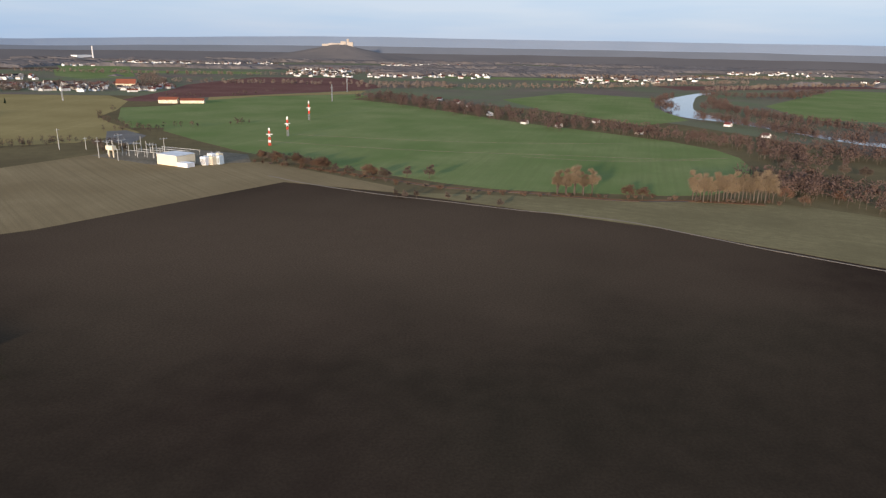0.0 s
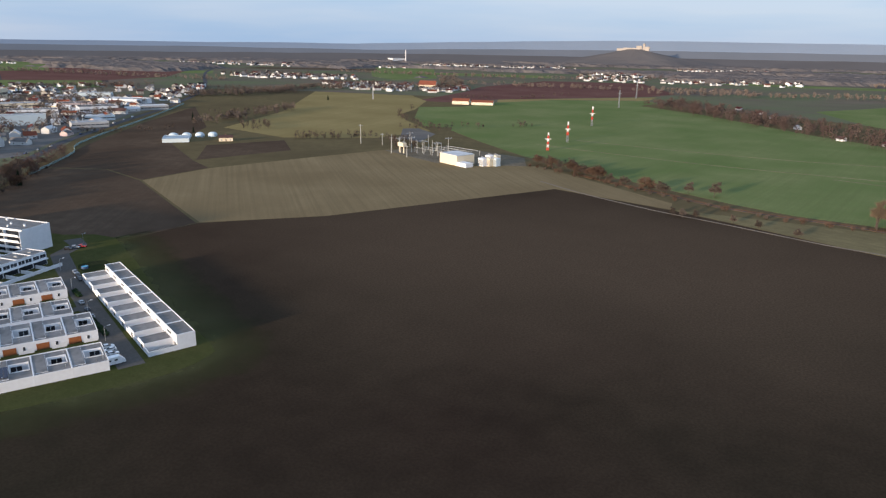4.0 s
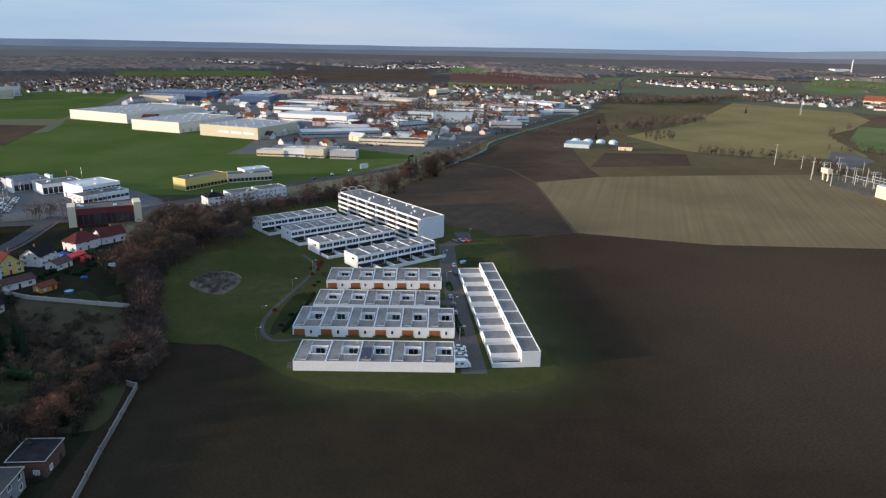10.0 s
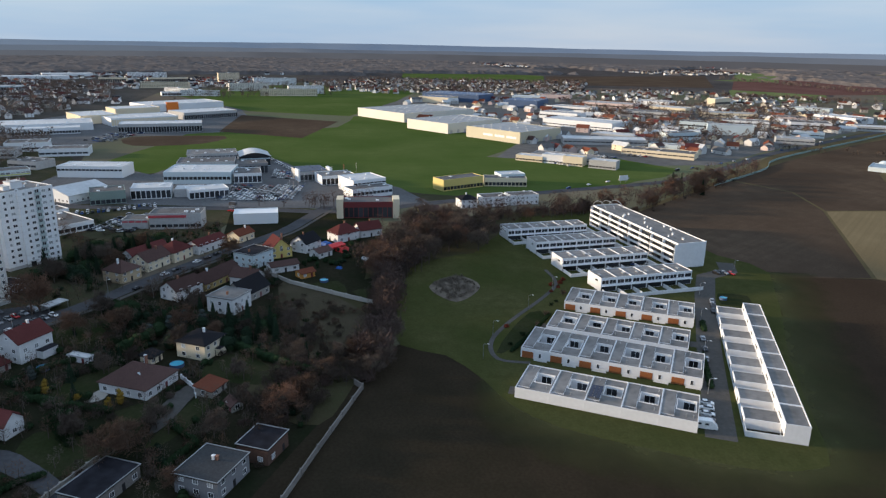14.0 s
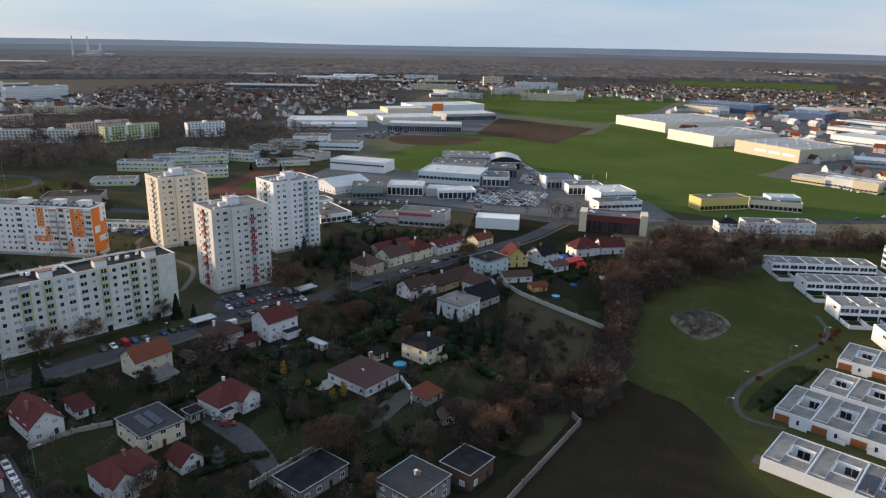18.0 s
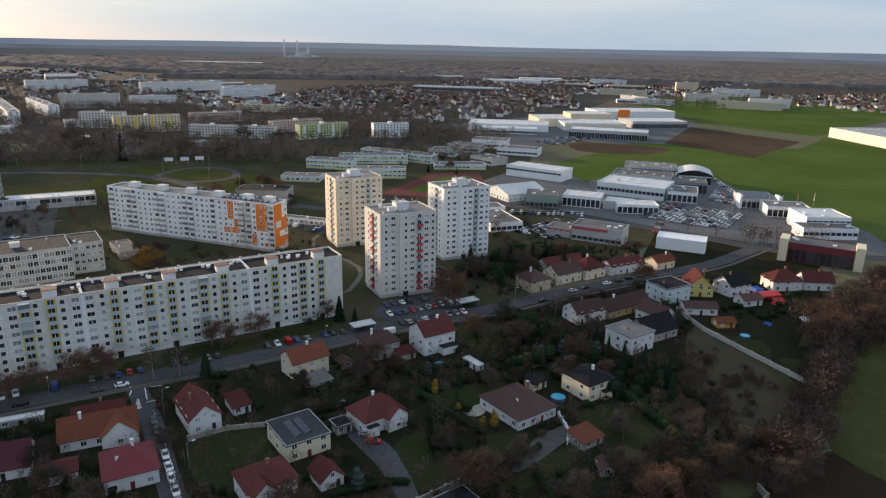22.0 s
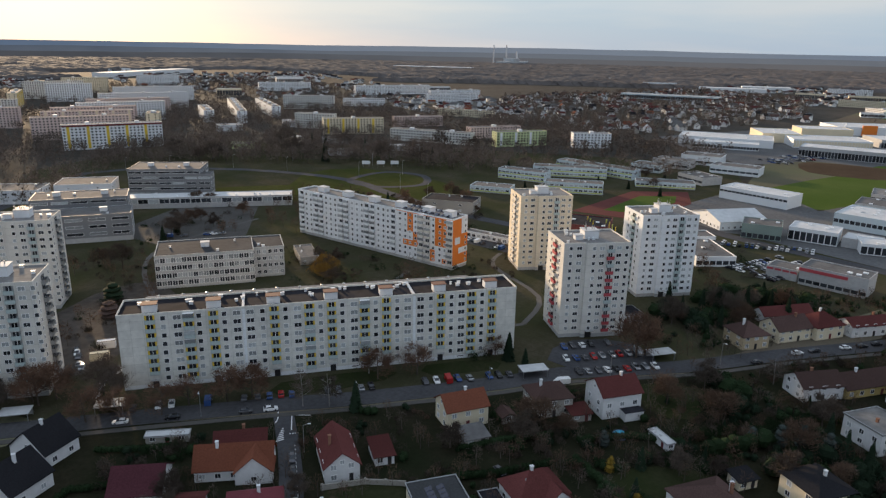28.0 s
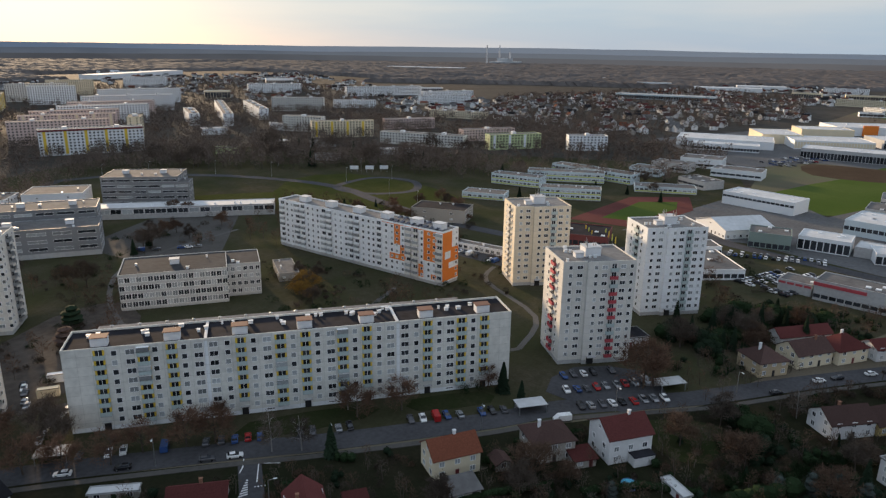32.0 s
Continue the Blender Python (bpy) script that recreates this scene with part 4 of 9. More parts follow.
def east_row():
    a = radians(151.6)
    n, w = 8, 12.1
    for i in range(n):
        b = thing("terrace_house", -164.7 + i * w * math.cos(a), 191.6 + i * w * math.sin(a), 151.6, "white row house with tall and low wings round a yard", "house", "row beside the lane")
        ww = w - 0.004
        m = Mesh()
        m.box(0, ww, 0, 6.4, 0, 5.4)
        m.ob("tall_wing", WHITE, b)
        m = Mesh()
        m.box(0.25, ww - 0.25, 0.25, 6.15, 5.4, 5.43)
        m.ob("roof", ROOF_T, b)
        m = Mesh()
        m.rim(0, ww, 0, 6.4, 5.403, 5.75, 0.22)
        m.ob("parapet", WHITE, b)
        m = Mesh()
        m.box(4.6, ww, 6.4, 16, 0, 2.9)
        m.ob("low_wing", WHITE, b)
        m = Mesh()
        m.box(4.8, ww - 0.2, 6.6, 15.8, 2.9, 2.93)
        m.ob("low_roof", ROOF_T, b)
        m = Mesh()
        m.rim(4.6, ww, 6.4, 16, 2.903, 3.2, 0.2)
        m.ob("low_parapet", WHITE, b)
        m = Mesh()
        m.box(0, 4.6, 15.8, 16, 0, 1.9), m.box(0, 0.2, 6.4, 15.8, 0, 1.9)
        m.ob("yard_wall", WHITE, b)
        win(b, 2.3, 6.402, 1.4, 3.4, 2.2, rz=180, mull=2)
        win(b, 8.0, 6.402, 4.2, 5.0, 1.2, rz=180, mull=3)
        win(b, 7.5, 16.002, 1.3, 2.4, 2.0, rz=180, mull=1)
        m = Mesh()
        m.box(0.2, 4.6, 6.4, 15.8, -0.2, 0.12)
        m.ob("yard", LAWN, b)


east_row()


def two_storey_row(x, y, ang, L, n, seed):
    """A two-storey white terrace: set-back upper floor with a window band, lower floor dark behind walled gardens."""
    a = radians(ang)
    r = random.Random(seed)
    w = L / n
    for i in range(n):
        b = thing("terrace_house", x + i * w * math.cos(a), y + i * w * math.sin(a), ang, "white two-storey terrace house with a band of windows", "house", "two-storey terraces")
        ww = w - 0.004
        m = Mesh()
        m.box(0, ww, 0, 12, 0, 6.0)
        m.ob("wall", WHITE, b)
        m = Mesh()
        m.box(0.2, ww - 0.2, 0.2, 11.8, 6.0, 6.05)
        m.ob("roof", ROOF_T, b)
        m = Mesh()
        m.rim(0, ww, 0, 12, 6.003, 6.35, 0.2)
        m.ob("parapet", WHITE, b)
        win(b, ww * 0.265, -0.002, 4.35, ww * 0.45, 1.9, mull=1)
        win(b, ww * 0.745, -0.002, 4.35, ww * 0.45, 1.9, mull=1)
        m = Mesh()
        m.box(0.3, ww - 0.3, -0.02, 0.0, 0.2, 2.6, 0)
        m.box(0, ww, -1.2, 0, 2.75, 2.95, 1)
        m.ob("terrace_glazing", [GLASS, WHITE], b)
        m = Mesh()
        m.box(0, 0.25, -9, -1.2, 0, 1.7), m.box(0.25, ww, -9, -8.75, 0, 1.7)
        m.ob("garden_wall", WHITE, b)
        m = Mesh()
        px = r.uniform(1, ww - 1)
        m.box(px - 0.5, px + 0.5, 4, 6, 6.05, 6.5)
        m.ob("skylight", METAL, b)
        if i == 0:
            win(b, -0.002, 4, 4.4, 2.2, 1.2, rz=-90, mull=1)


two_storey_row(-288.6, 187.5, 94.5, 46, 6, 1)
two_storey_row(-318.4, 181.5, 94.5, 46, 6, 2)
two_storey_row(-347.5, 178.5, 94.5, 46, 6, 3)
two_storey_row(-374.5, 172.0, 94.5, 48, 6, 4)


def estate_apartments():
    b = thing("apartment_house", -398, 232, 4.2, "white four-storey apartment house with stacked balcony bands", "apartment house")
    L, D, H = 84.5, 16.0, 12.2
    body(b, L, D, H, WHITE, ROOF_T, 0.5, WHITE, 0.6)
    for f in range(4):
        z = 0.6 + 2.9 * f
        m = Mesh()
        m.box(0.2, L - 0.2, -0.03, 0, z + 0.2, z + 2.4)
        m.ob("glazing_band", GLASS, b)
        m = Mesh()
        m.box(0, L, -1.8, 0, z - 0.1, z + 0.05)
        m.ob("balcony_slab", WHITE, b)
        for i in range(8):
            m = Mesh()
            x0 = 0.1 + i * L / 8
            m.box(x0, x0 + L / 8 - (1.2 if i % 2 else 0.1), -1.8, -1.65, z + 0.05, z + 1.1)
            m.ob("balcony_front", WHITE, b)
        for i in range(9):
            m = Mesh()
            x0 = min(L - 0.2, i * L / 8)
            m.box(x0, x0 + 0.2, -1.6, 0, z + 0.05, z + 2.75)
            m.ob("balcony_divider", WHITE, b)
    for j in range(3):
        m = Mesh()
        y = 2 + j * 5.5
        for k in range(9):
            t0, t1 = math.pi * k / 9, math.pi * (k + 1) / 9
            m.tube((4 - 9 * math.cos(t0), y, H - 3 + 6.5 * math.sin(t0)), (4 - 9 * math.cos(t1), y, H - 3 + 6.5 * math.sin(t1)), 0.18, 0.18, 6)
        m.ob("arch_rib", METAL, b, "curved steel rib at the gable")
    m = Mesh()
    m.box(-6, L + 1, -9.6, -9.3, 0, 2.6)
    m.ob("garden_wall", WHITE, b)
    roof_bits(b, random.Random(3), 8, L - 4, 2, 14, H + 0.1, 12)


estate_apartments()

# ---- roads, paths and walls of the near quarter ----
MAIN = smooth([(-60, -215), (-140.5, -151), (-163.2, -134.5), (-198.7, -107.5), (-216, -93.5), (-253.3, -67), (-274.2, -54.5), (-305.4, -27), (-338.8, -4), (-380, 27), (-412, 52), (-440, 66), (-470, 80)], 3)
strip("road", MAIN, 8.5, ASPHALT, 0.12, "dark asphalt street between blocks and houses")
strip("pavement", [(x + 3.6, y + 5.2) for x, y in MAIN], 2.0, PAVING, 0.2, "narrow paved footway along the street", "pavement")
strip("road_side_street", [(-196, -101), (-186.2, -86), (-179.5, -76.7), (-174.5, -70.2), (-164.1, -57.0), (-130, -12), (-100, 30)], 5.8, ASPHALT, 0.115, "asphalt side street with parked cars")
strip("road_parallel", smooth([(-520, -130), (-491, -74), (-473, 22), (-455, 90), (-477, 168), (-500, 261), (-510, 310), (-533, 378), (-600, 475), (-636, 522), (-740, 700), (-848, 890), (-1092, 1239), (-1604, 1822), (-1900, 2230)], 3), 9.5, ASPHALT, 0.13, "wide asphalt main road out of town")
strip("road_estate_lane", [(-172, 170), (-225, 200), (-277, 231), (-300, 246), (-306, 262), (-318, 268)], 8.5, PAVING, 0.13, "paved lane between the white terraces", "lane")
for a, b in (((-210, 121), (-186, 172)), ((-258, 147), (-228, 203))):
    strip("road_estate_lane", [a, ((a[0] + b[0]) / 2, (a[1] + b[1]) / 2), b], 5.0, PAVING, 0.128, "paved lane between the white terraces", "lane")
strip("path", smooth([(-227, 134), (-232, 124), (-246.0, 125.6), (-262.6, 137.6), (-287.2, 161), (-303, 172.5), (-322, 174.5)]), 1.7, PAVING, 0.14, "curved footpath across the grass", "path")
sheet("tree_ring", closed([(-307.8, 114.9), (-320.2, 131.0), (-304.3, 137.4), (-287.2, 122.6)], 4), mat("pale_dead_brush", (0.14, 0.118, 0.095), 0.95, vary=0.4, fine=0.5, coarse=0.08, world_space=True), 0.13, label="round patch of brown scrub in the meadow", category="scrub")
strip("road_ring", smooth([(-120, -420), (-228, -430), (-324, -520), (-406, -470), (-444, -400), (-452, -345), (-440, -300), (-428, -240), (-425, -182), (-440, -120), (-475, -70)], 3), 9, ASPHALT, 0.11, "curving asphalt ring road")
strip("road_roundabout", closed([(-452, -352), (-497, -358), (-508, -325), (-480, -300), (-450, -318)], 4) + [(-452, -352)], 6, ASPHALT, 0.122, "asphalt loop of the roundabout")
sheet("park_grass", closed([(-355, -402), (-408, -370), (-445, -400), (-497, -385), (-500, -300), (-470, -240), (-430, -222), (-391, -285)], 2), GRASS, 0.08, label="green verge round the ring road", category="grass")
sheet("school_yard", [(-255, -330), (-330, -370), (-352, -330), (-300, -270), (-262, -280)], PAVING, 0.06, label="grey paved yard in front of the offices", category="yard")
sheet("car_park", closed([(-279, -64), (-283, -40), (-300, -33), (-312, -48), (-300, -66)], 2), ASPHALT, 0.1, label="asphalt car park below the tower", category="car park")
sheet("car_park", [(-375, -200), (-398, -195), (-400, -150), (-375, -148)], ASPHALT, 0.1, label="asphalt car park beside the orange block", category="car park")
sheet("worn_ground", closed([(-168, -170), (-215, -195), (-232, -235), (-205, -240), (-165, -210)], 2), mat("worn_earth", (0.075, 0.064, 0.056), 0.95, vary=0.4, fine=0.3, coarse=0.05, world_space=True), 0.07, label="worn brown earth and paths", category="ground")
sheet("sports_track", [(-483, -172), (-572, -172), (-600, -140), (-560, -122), (-490, -130)], mat("red_track", (0.12, 0.045, 0.04), 0.9, world_space=True), 0.1, label="dull red running track", category="sports ground")
sheet("sports_pitch", [(-500, -158), (-560, -160), (-578, -140), (-556, -132), (-506, -137)], GREENT, 0.14, label="green football pitch inside the track", category="sports ground")
sheet("retail_ground", [(-480, -135), (-640, -115), (-640, -85), (-600, -50), (-690, -20), (-722, -8), (-722, 8), (-700, 30), (-645, 54), (-590, 72), (-578, 96), (-552, 118), (-524, 136), (-498, 142), (-468, 150), (-462, 90), (-478, 20), (-500, -70)], YARD, 0.07, label="asphalt yards of the car dealers", category="yard")
sheet("retail_park_ground", [(-760, -150), (-840, -110), (-840, -20), (-880, -15), (-1060, 0), (-1200, -20), (-1200, -190), (-900, -300)], YARD, 0.05, label="asphalt car parks of the retail park", category="yard")
sheet("industry_ground", [(-600, 260), (-640, 240), (-745, 300), (-1040, 150), (-1400, 280), (-1450, 520), (-1150, 850), (-1000, 1000), (-870, 880), (-660, 540), (-590, 440)], mat("yard_ground", (0.12, 0.115, 0.11), 0.95, vary=0.3, fine=0.1, coarse=0.015, world_space=True), 0.045, label="grey yards of the industrial quarter", category="yard")
sheet("green_wedge", [(-574, 392), (-510, 305), (-560, 270), (-620, 330), (-640, 360)], GREENT, 0.075, label="green patch beside the crossroads", category="field")


def wall_run(name, pts, h, mt, label, w=0.35, step=9.0):
    """A garden wall in bays with piers."""
    e = thing(name, pts[0][0], pts[0][1], 0, label, "wall")
    ox, oy = pts[0]
    for (x0, y0), (x1, y1) in zip(pts, pts[1:]):
        n = max(1, round(math.hypot(x1 - x0, y1 - y0) / step))
        d = Vector((x1 - x0, y1 - y0)).normalized()
        nx, ny = -d.y * w / 2, d.x * w / 2
        for i in range(n):
            a = (x0 + (x1 - x0) * i / n - ox, y0 + (y1 - y0) * i / n - oy)
            b = (x0 + (x1 - x0) * (i + 1) / n - ox, y0 + (y1 - y0) * (i + 1) / n - oy)
            m = Mesh()
            m.prism([(a[0] - nx, a[1] - ny), (b[0] - nx, b[1] - ny), (b[0] + nx, b[1] + ny), (a[0] + nx, a[1] + ny)], -0.2, h)
            m.ob("wall_bay", mt, e)
            m = Mesh()
            m.box(a[0] - 0.3, a[0] + 0.3, a[1] - 0.3, a[1] + 0.3, -0.2, h + 0.25)
            m.ob("pier", mt, e)


STONEWALL = mat("weathered_concrete_wall", (0.2, 0.185, 0.17), 0.95, vary=0.3)
wall_run("garden_wall", [(-140, 40), (-166.7, 52.3), (-186.8, 61.4), (-218.7, 76.4), (-222.5, 74.2)], 1.9, STONEWALL, "long weathered concrete wall beside the field")
wall_run("garden_wall", [(-339, 44), (-322, 55), (-300, 78), (-290, 89)], 1.8, mat("pale_wall", (0.4, 0.38, 0.35), 0.9), "pale wall behind the house gardens")
wall_run("garden_wall", [(-236, 21), (-228, 26), (-222, 27)], 1.3, WHITE, "low white garden wall beside the driveway", step=3)
wall_run("garden_wall", [(-175, -3), (-186, 3), (-193.5, 7)], 1.6, GREYWALL, "grey yard wall with white piers", step=4)
wall_run("garden_wall", [(-180.5, -66), (-189, -60), (-195, -52)], 1.5, GREYWALL, "plain grey wall behind the double house", step=5)

# ---- houses ----
OCC = [(-235, 160, 45), (-205, 215, 18), (-235, 228, 16), (-330, 205, 50), (-370, 215, 45), (-306, 200, 30), (-200, -130, 16), (-225, -112, 16), (-250, -95, 16), (-180, -145, 14), (-305, -68, 18), (-367, -65, 18), (-363, -120, 18), (-331, -230, 16), (-331, -200, 16), (-331, -170, 16), (-250, -215, 25), (-195, -245, 20), (-165, -170, 20), (-245, -360, 40), (-330, -400, 35)]


def house(x, y, ang, w, d, eave, rise, roof, wall, label, kind="gable", cross=0.0, chim=1, dorm=0, storeys=None, annex=None):
    """Walls, overhanging roof slopes, windows, door and chimneys; kind: gable, front (ridge runs front to back), hip, flat or shed."""
    OCC.append((x, y, max(w, d) * 0.62))
    b = thing("house", x, y, ang, label, "house")
    st = storeys or (2 if eave > 4.4 else 1)
    hw, hd, o = w / 2, d / 2, 0.5
    m = Mesh()
    m.box(-hw, hw, -hd, hd, -0.2, eave)
    if kind == "gable":
        for s in (-hw, hw - 0.02):
            m.prism([(s, -hd), (s + 0.02, -hd), (s + 0.02, hd), (s, hd)], eave, eave + 0.01)
            m.quad([(s, -hd, eave), (s, hd, eave), (s, 0, eave + rise)])
    if kind == "front":
        for s in (-hd, hd):
            m.quad([(-hw, s, eave), (hw, s, eave), (0, s, eave + rise)])
    m.ob("wall", wall, b)
    z0 = eave - 0.12
    t = 0.22

    tops = []

    def slope(p):
        q = Mesh()
        q.v += [tuple(v) for v in p] + [(v[0], v[1], v[2] + t) for v in p]
        k = len(p)
        q.f += [tuple(range(k - 1, -1, -1)), tuple(range(k, 2 * k))] + [(i, (i + 1) % k, k + (i + 1) % k, k + i) for i in range(k)]
        q.m += [0] * (k + 2)
        tops.append(q.ob("roof_slope", roof, b))
    k = rise / (hd if kind != "front" else hw)
    if kind == "gable":
        e = z0 - o * k
        slope([(-hw - o, -hd - o, e), (hw + o, -hd - o, e), (hw + o, 0, z0 + rise), (-hw - o, 0, z0 + rise)])
        slope([(hw + o, hd + o, e), (-hw - o, hd + o, e), (-hw - o, 0, z0 + rise), (hw + o, 0, z0 + rise)])
    elif kind == "front":
        e = z0 - o * k
        slope([(-hw - o, hd + o, e), (-hw - o, -hd - o, e), (0, -hd - o, z0 + rise), (0, hd + o, z0 + rise)])
        slope([(hw + o, -hd - o, e), (hw + o, hd + o, e), (0, hd + o, z0 + rise), (0, -hd - o, z0 + rise)])
    elif kind == "hip":
        if w >= d:
            r0, r1 = (-hw + hd, 0), (hw - hd, 0)
        else:
            r0, r1 = (0, -hd + hw), (0, hd - hw)
        A, B, C, D = (-hw - o, -hd - o, z0), (hw + o, -hd - o, z0), (hw + o, hd + o, z0), (-hw - o, hd + o, z0)
        P, Q = (*r0, z0 + rise), (*r1, z0 + rise)
        if w >= d:
            slope([A, B, Q, P]), slope([B, C, Q]), slope([C, D, P, Q]), slope([D, A, P])
        else:
            slope([A, B, P]), slope([B, C, Q, P]), slope([C, D, Q]), slope([D, A, P, Q])
    elif kind == "shed":
        slope([(-hw - o, -hd - o, z0), (hw + o, -hd - o, z0), (hw + o, hd + o, z0 + rise), (-hw - o, hd + o, z0 + rise)])
    else:
        q = Mesh()
        q.box(-hw - 0.3, hw + 0.3, -hd - 0.3, hd + 0.3, eave, eave + 0.25)
        tops.append(q.ob("flat_roof", roof, b))
        q = Mesh()
        q.rim(-hw - 0.3, hw + 0.3, -hd - 0.3, hd + 0.3, eave + 0.253, eave + 0.45, 0.2)
        q.ob("roof_edge", METAL, b)
    if cross:
        q = Mesh()
        cw = w * 0.24
        cx = hw * cross
        q.box(cx - cw, cx + cw, -hd - 2.2, -hd, -0.2, eave)
        q.quad([(cx - cw, -hd - 2.2, eave), (cx + cw, -hd - 2.2, eave), (cx, -hd - 2.2, eave + cw * 0.9)])
        q.ob("porch_wing", wall, b)
        rz = z0 + cw * 0.9
        slope([(cx - cw - 0.4, -hd - 2.6, z0 - 0.3), (cx, -hd - 2.6, rz), (cx, 0, rz), (cx - cw - 0.4, 0, z0 - 0.3)])
        slope([(cx, -hd - 2.6, rz), (cx + cw + 0.4, -hd - 2.6, z0 - 0.3), (cx + cw + 0.4, 0, z0 - 0.3), (cx, 0, rz)])
        win(b, cx, -hd - 2.202, 1.6, 1.4, 1.3)
    r = random.Random(int(abs(x * 13 + y * 7)))
    for f in range(st):
        z = 1.55 + 2.75 * f
        n = max(2, int(w / 3.6))
        for i in range(n):
            px = -hw + w * (i + 0.5) / n
            if f == 0 and i == n // 2 and not cross:
                q = Mesh()
                q.box(px - 0.5, px + 0.5, -hd - 0.06, -hd, 0.0, 2.1)
                q.ob("door", DKRED if r.random() < 0.4 else DARK, b)
            elif not (cross and abs(px - hw * cross) < w * 0.26):
                win(b, px, -hd - 0.002, z, 1.5, 1.5, r=r)
        n = max(1, int(d / 4))
        for i in range(n):
            py = -hd + d * (i + 0.5) / n
            win(b, hw + 0.002, py, z, 1.5, 1.5, rz=90, r=r)
            win(b, -hw - 0.002, py, z, 1.5, 1.5, rz=-90, r=r)
    if kind == "front" and rise > 2.5:
        win(b, 0, -hd - 0.002, eave + 0.9, 1.2, 1.2, r=r)
    if kind == "gable" and rise > 2.5:
        win(b, hw + 0.002, 0, eave + 0.9, 1.1, 1.1, rz=90, r=r)
        win(b, -hw - 0.002, 0, eave + 0.9, 1.1, 1.1, rz=-90, r=r)
    for i in range(chim):
        q = Mesh()
        px, py = r.uniform(-hw * 0.5, hw * 0.5), r.uniform(-0.8, 0.8)
        top = eave + max(rise, 0.3) + 1.0
        q.box(px - 0.35, px + 0.35, py - 0.3, py + 0.3, eave, top)
        q.box(px - 0.45, px + 0.45, py - 0.4, py + 0.4, top, top + 0.12)
        q.ob("chimney", mat("chimney_brick", (0.25, 0.13, 0.09), 0.9) if r.random() < 0.6 else WHITE, tops[0])
    for i in range(dorm):
        py = -hd * (0.45 + 0.1 * i)
        zz = z0 + t + rise * (1 + py / hd) if kind != "front" else eave
        q = Mesh()
        px = -hw * 0.5 + w * 0.3 * i
        c = rise / hd
        q.v += [(px, py, zz + 0.06), (px + 0.8, py, zz + 0.06), (px + 0.8, py + 1.0, zz + 0.06 + c), (px, py + 1.0, zz + 0.06 + c), (px, py, zz), (px + 0.8, py, zz), (px + 0.8, py + 1.0, zz + c), (px, py + 1.0, zz + c)]
        q.f += [(0, 1, 2, 3), (0, 4, 5, 1), (1, 5, 6, 2), (2, 6, 7, 3), (3, 7, 4, 0)]
        q.m += [0] * 5
        q.ob("roof_window", GLASS_L, tops[0])
    if annex:
        ax, aw, ad, ah = annex
        q = Mesh()
        q.box(ax - aw / 2, ax + aw / 2, -hd - ad, -hd, -0.2, ah, 0)
        q.box(ax - aw / 2 - 0.2, ax + aw / 2 + 0.2, -hd - ad - 0.2, -hd, ah, ah + 0.15, 1)
        q.ob("annex", [wall, ROOF_D], b)
    return b


BRICKW = mat("dark_brick_wall", (0.11, 0.07, 0.055), 0.9, vary=0.3)
ROOF_S = mat("slate_grey_roof_sheet", (0.055, 0.057, 0.06), 0.9, vary=0.3)
house(-228.5, -61.5, 152, 12.5, 9, 6.0, 3.2, TILE_O, CREAM, "cream two-storey house with a bright orange tiled roof")
house(-250.5, -46.5, 145, 11.5, 10, 5.6, 3.2, TILE_B, GREYWALL, "weathered grey house with a brown roof", "hip")
house(-263.5, -32, 147, 12.5, 10.5, 7.4, 3.4, TILE_R, HWHITE, "tall white house with a dark red roof", storeys=2, annex=(2.5, 6, 3, 2.8))
house(-210.5, -25.5, 152, 13, 10, 4.2, 4.6, TILE_R, HWHITE, "white villa with a steep dark red roof and wing", "hip", cross=0.45, dorm=1, annex=(-4.6, 3.2, 1.6, 3.0))
h = house(-191.8, -38.6, 148, 12, 14, 4.8, 0, ROOF_S, CREAM, "cream flat-roofed house with solar panels on top", "flat", chim=0)
for i in range(2):
    for j in range(5):
        m = Mesh()
        x0, y0 = -2.6 + i * 2.8, -4.2 + j * 1.7
        m.quad([(x0, y0, 5.15), (x0 + 1.7, y0, 5.6), (x0 + 1.7, y0 + 1.55, 5.6), (x0, y0 + 1.55, 5.15)])
        m.quad([(x0 + 1.7, y0, 5.06), (x0 + 1.7, y0 + 1.55, 5.06), (x0 + 1.7, y0 + 1.55, 5.6), (x0 + 1.7, y0, 5.6)])
        m.ob("solar_panel", SOLAR, next(k for k in h.children if k.name.startswith("flat_roof")))
house(-233.5, 9.2, 150, 14.5, 17, 3.4, 4.4, TILE_B, HWHITE, "broad white bungalow with a large brown hipped roof", "hip", chim=2, dorm=2)
house(-255.0, 25.2, 148, 11, 11.5, 5.6, 1.7, TILE_K, CREAM, "cream villa with a black hipped roof", "hip", annex=(1.5, 3.4, 1.8, 2.6))
house(-250.5, 9.8, 148, 5.5, 4.2, 2.6, 0.7, TILE_K, CREAM, "small cream garden house with a dark roof", "shed", chim=0)
house(-225.5, 31.0, 150, 7.5, 6.0, 2.4, 1.0, TILE_O, GREYWALL, "open garage with an orange-brown sloping roof", "shed", chim=0)
house(-190.0, -71.2, 148, 8.6, 15, 4.6, 3.6, TILE_R, HWHITE, "white house with a stepped dark red gable roof", "front", chim=1, dorm=1)
house(-200.0, -65.5, 148, 5, 8, 2.6, 1.0, TILE_R, HWHITE, "low white outbuilding with a dark red roof", "shed", chim=0)
house(-171.8, -88.5, 138, 18.5, 9, 3.5, 4.2, TILE_O, HWHITE, "white cottage with a long orange-red roof", cross=0.55, chim=1)
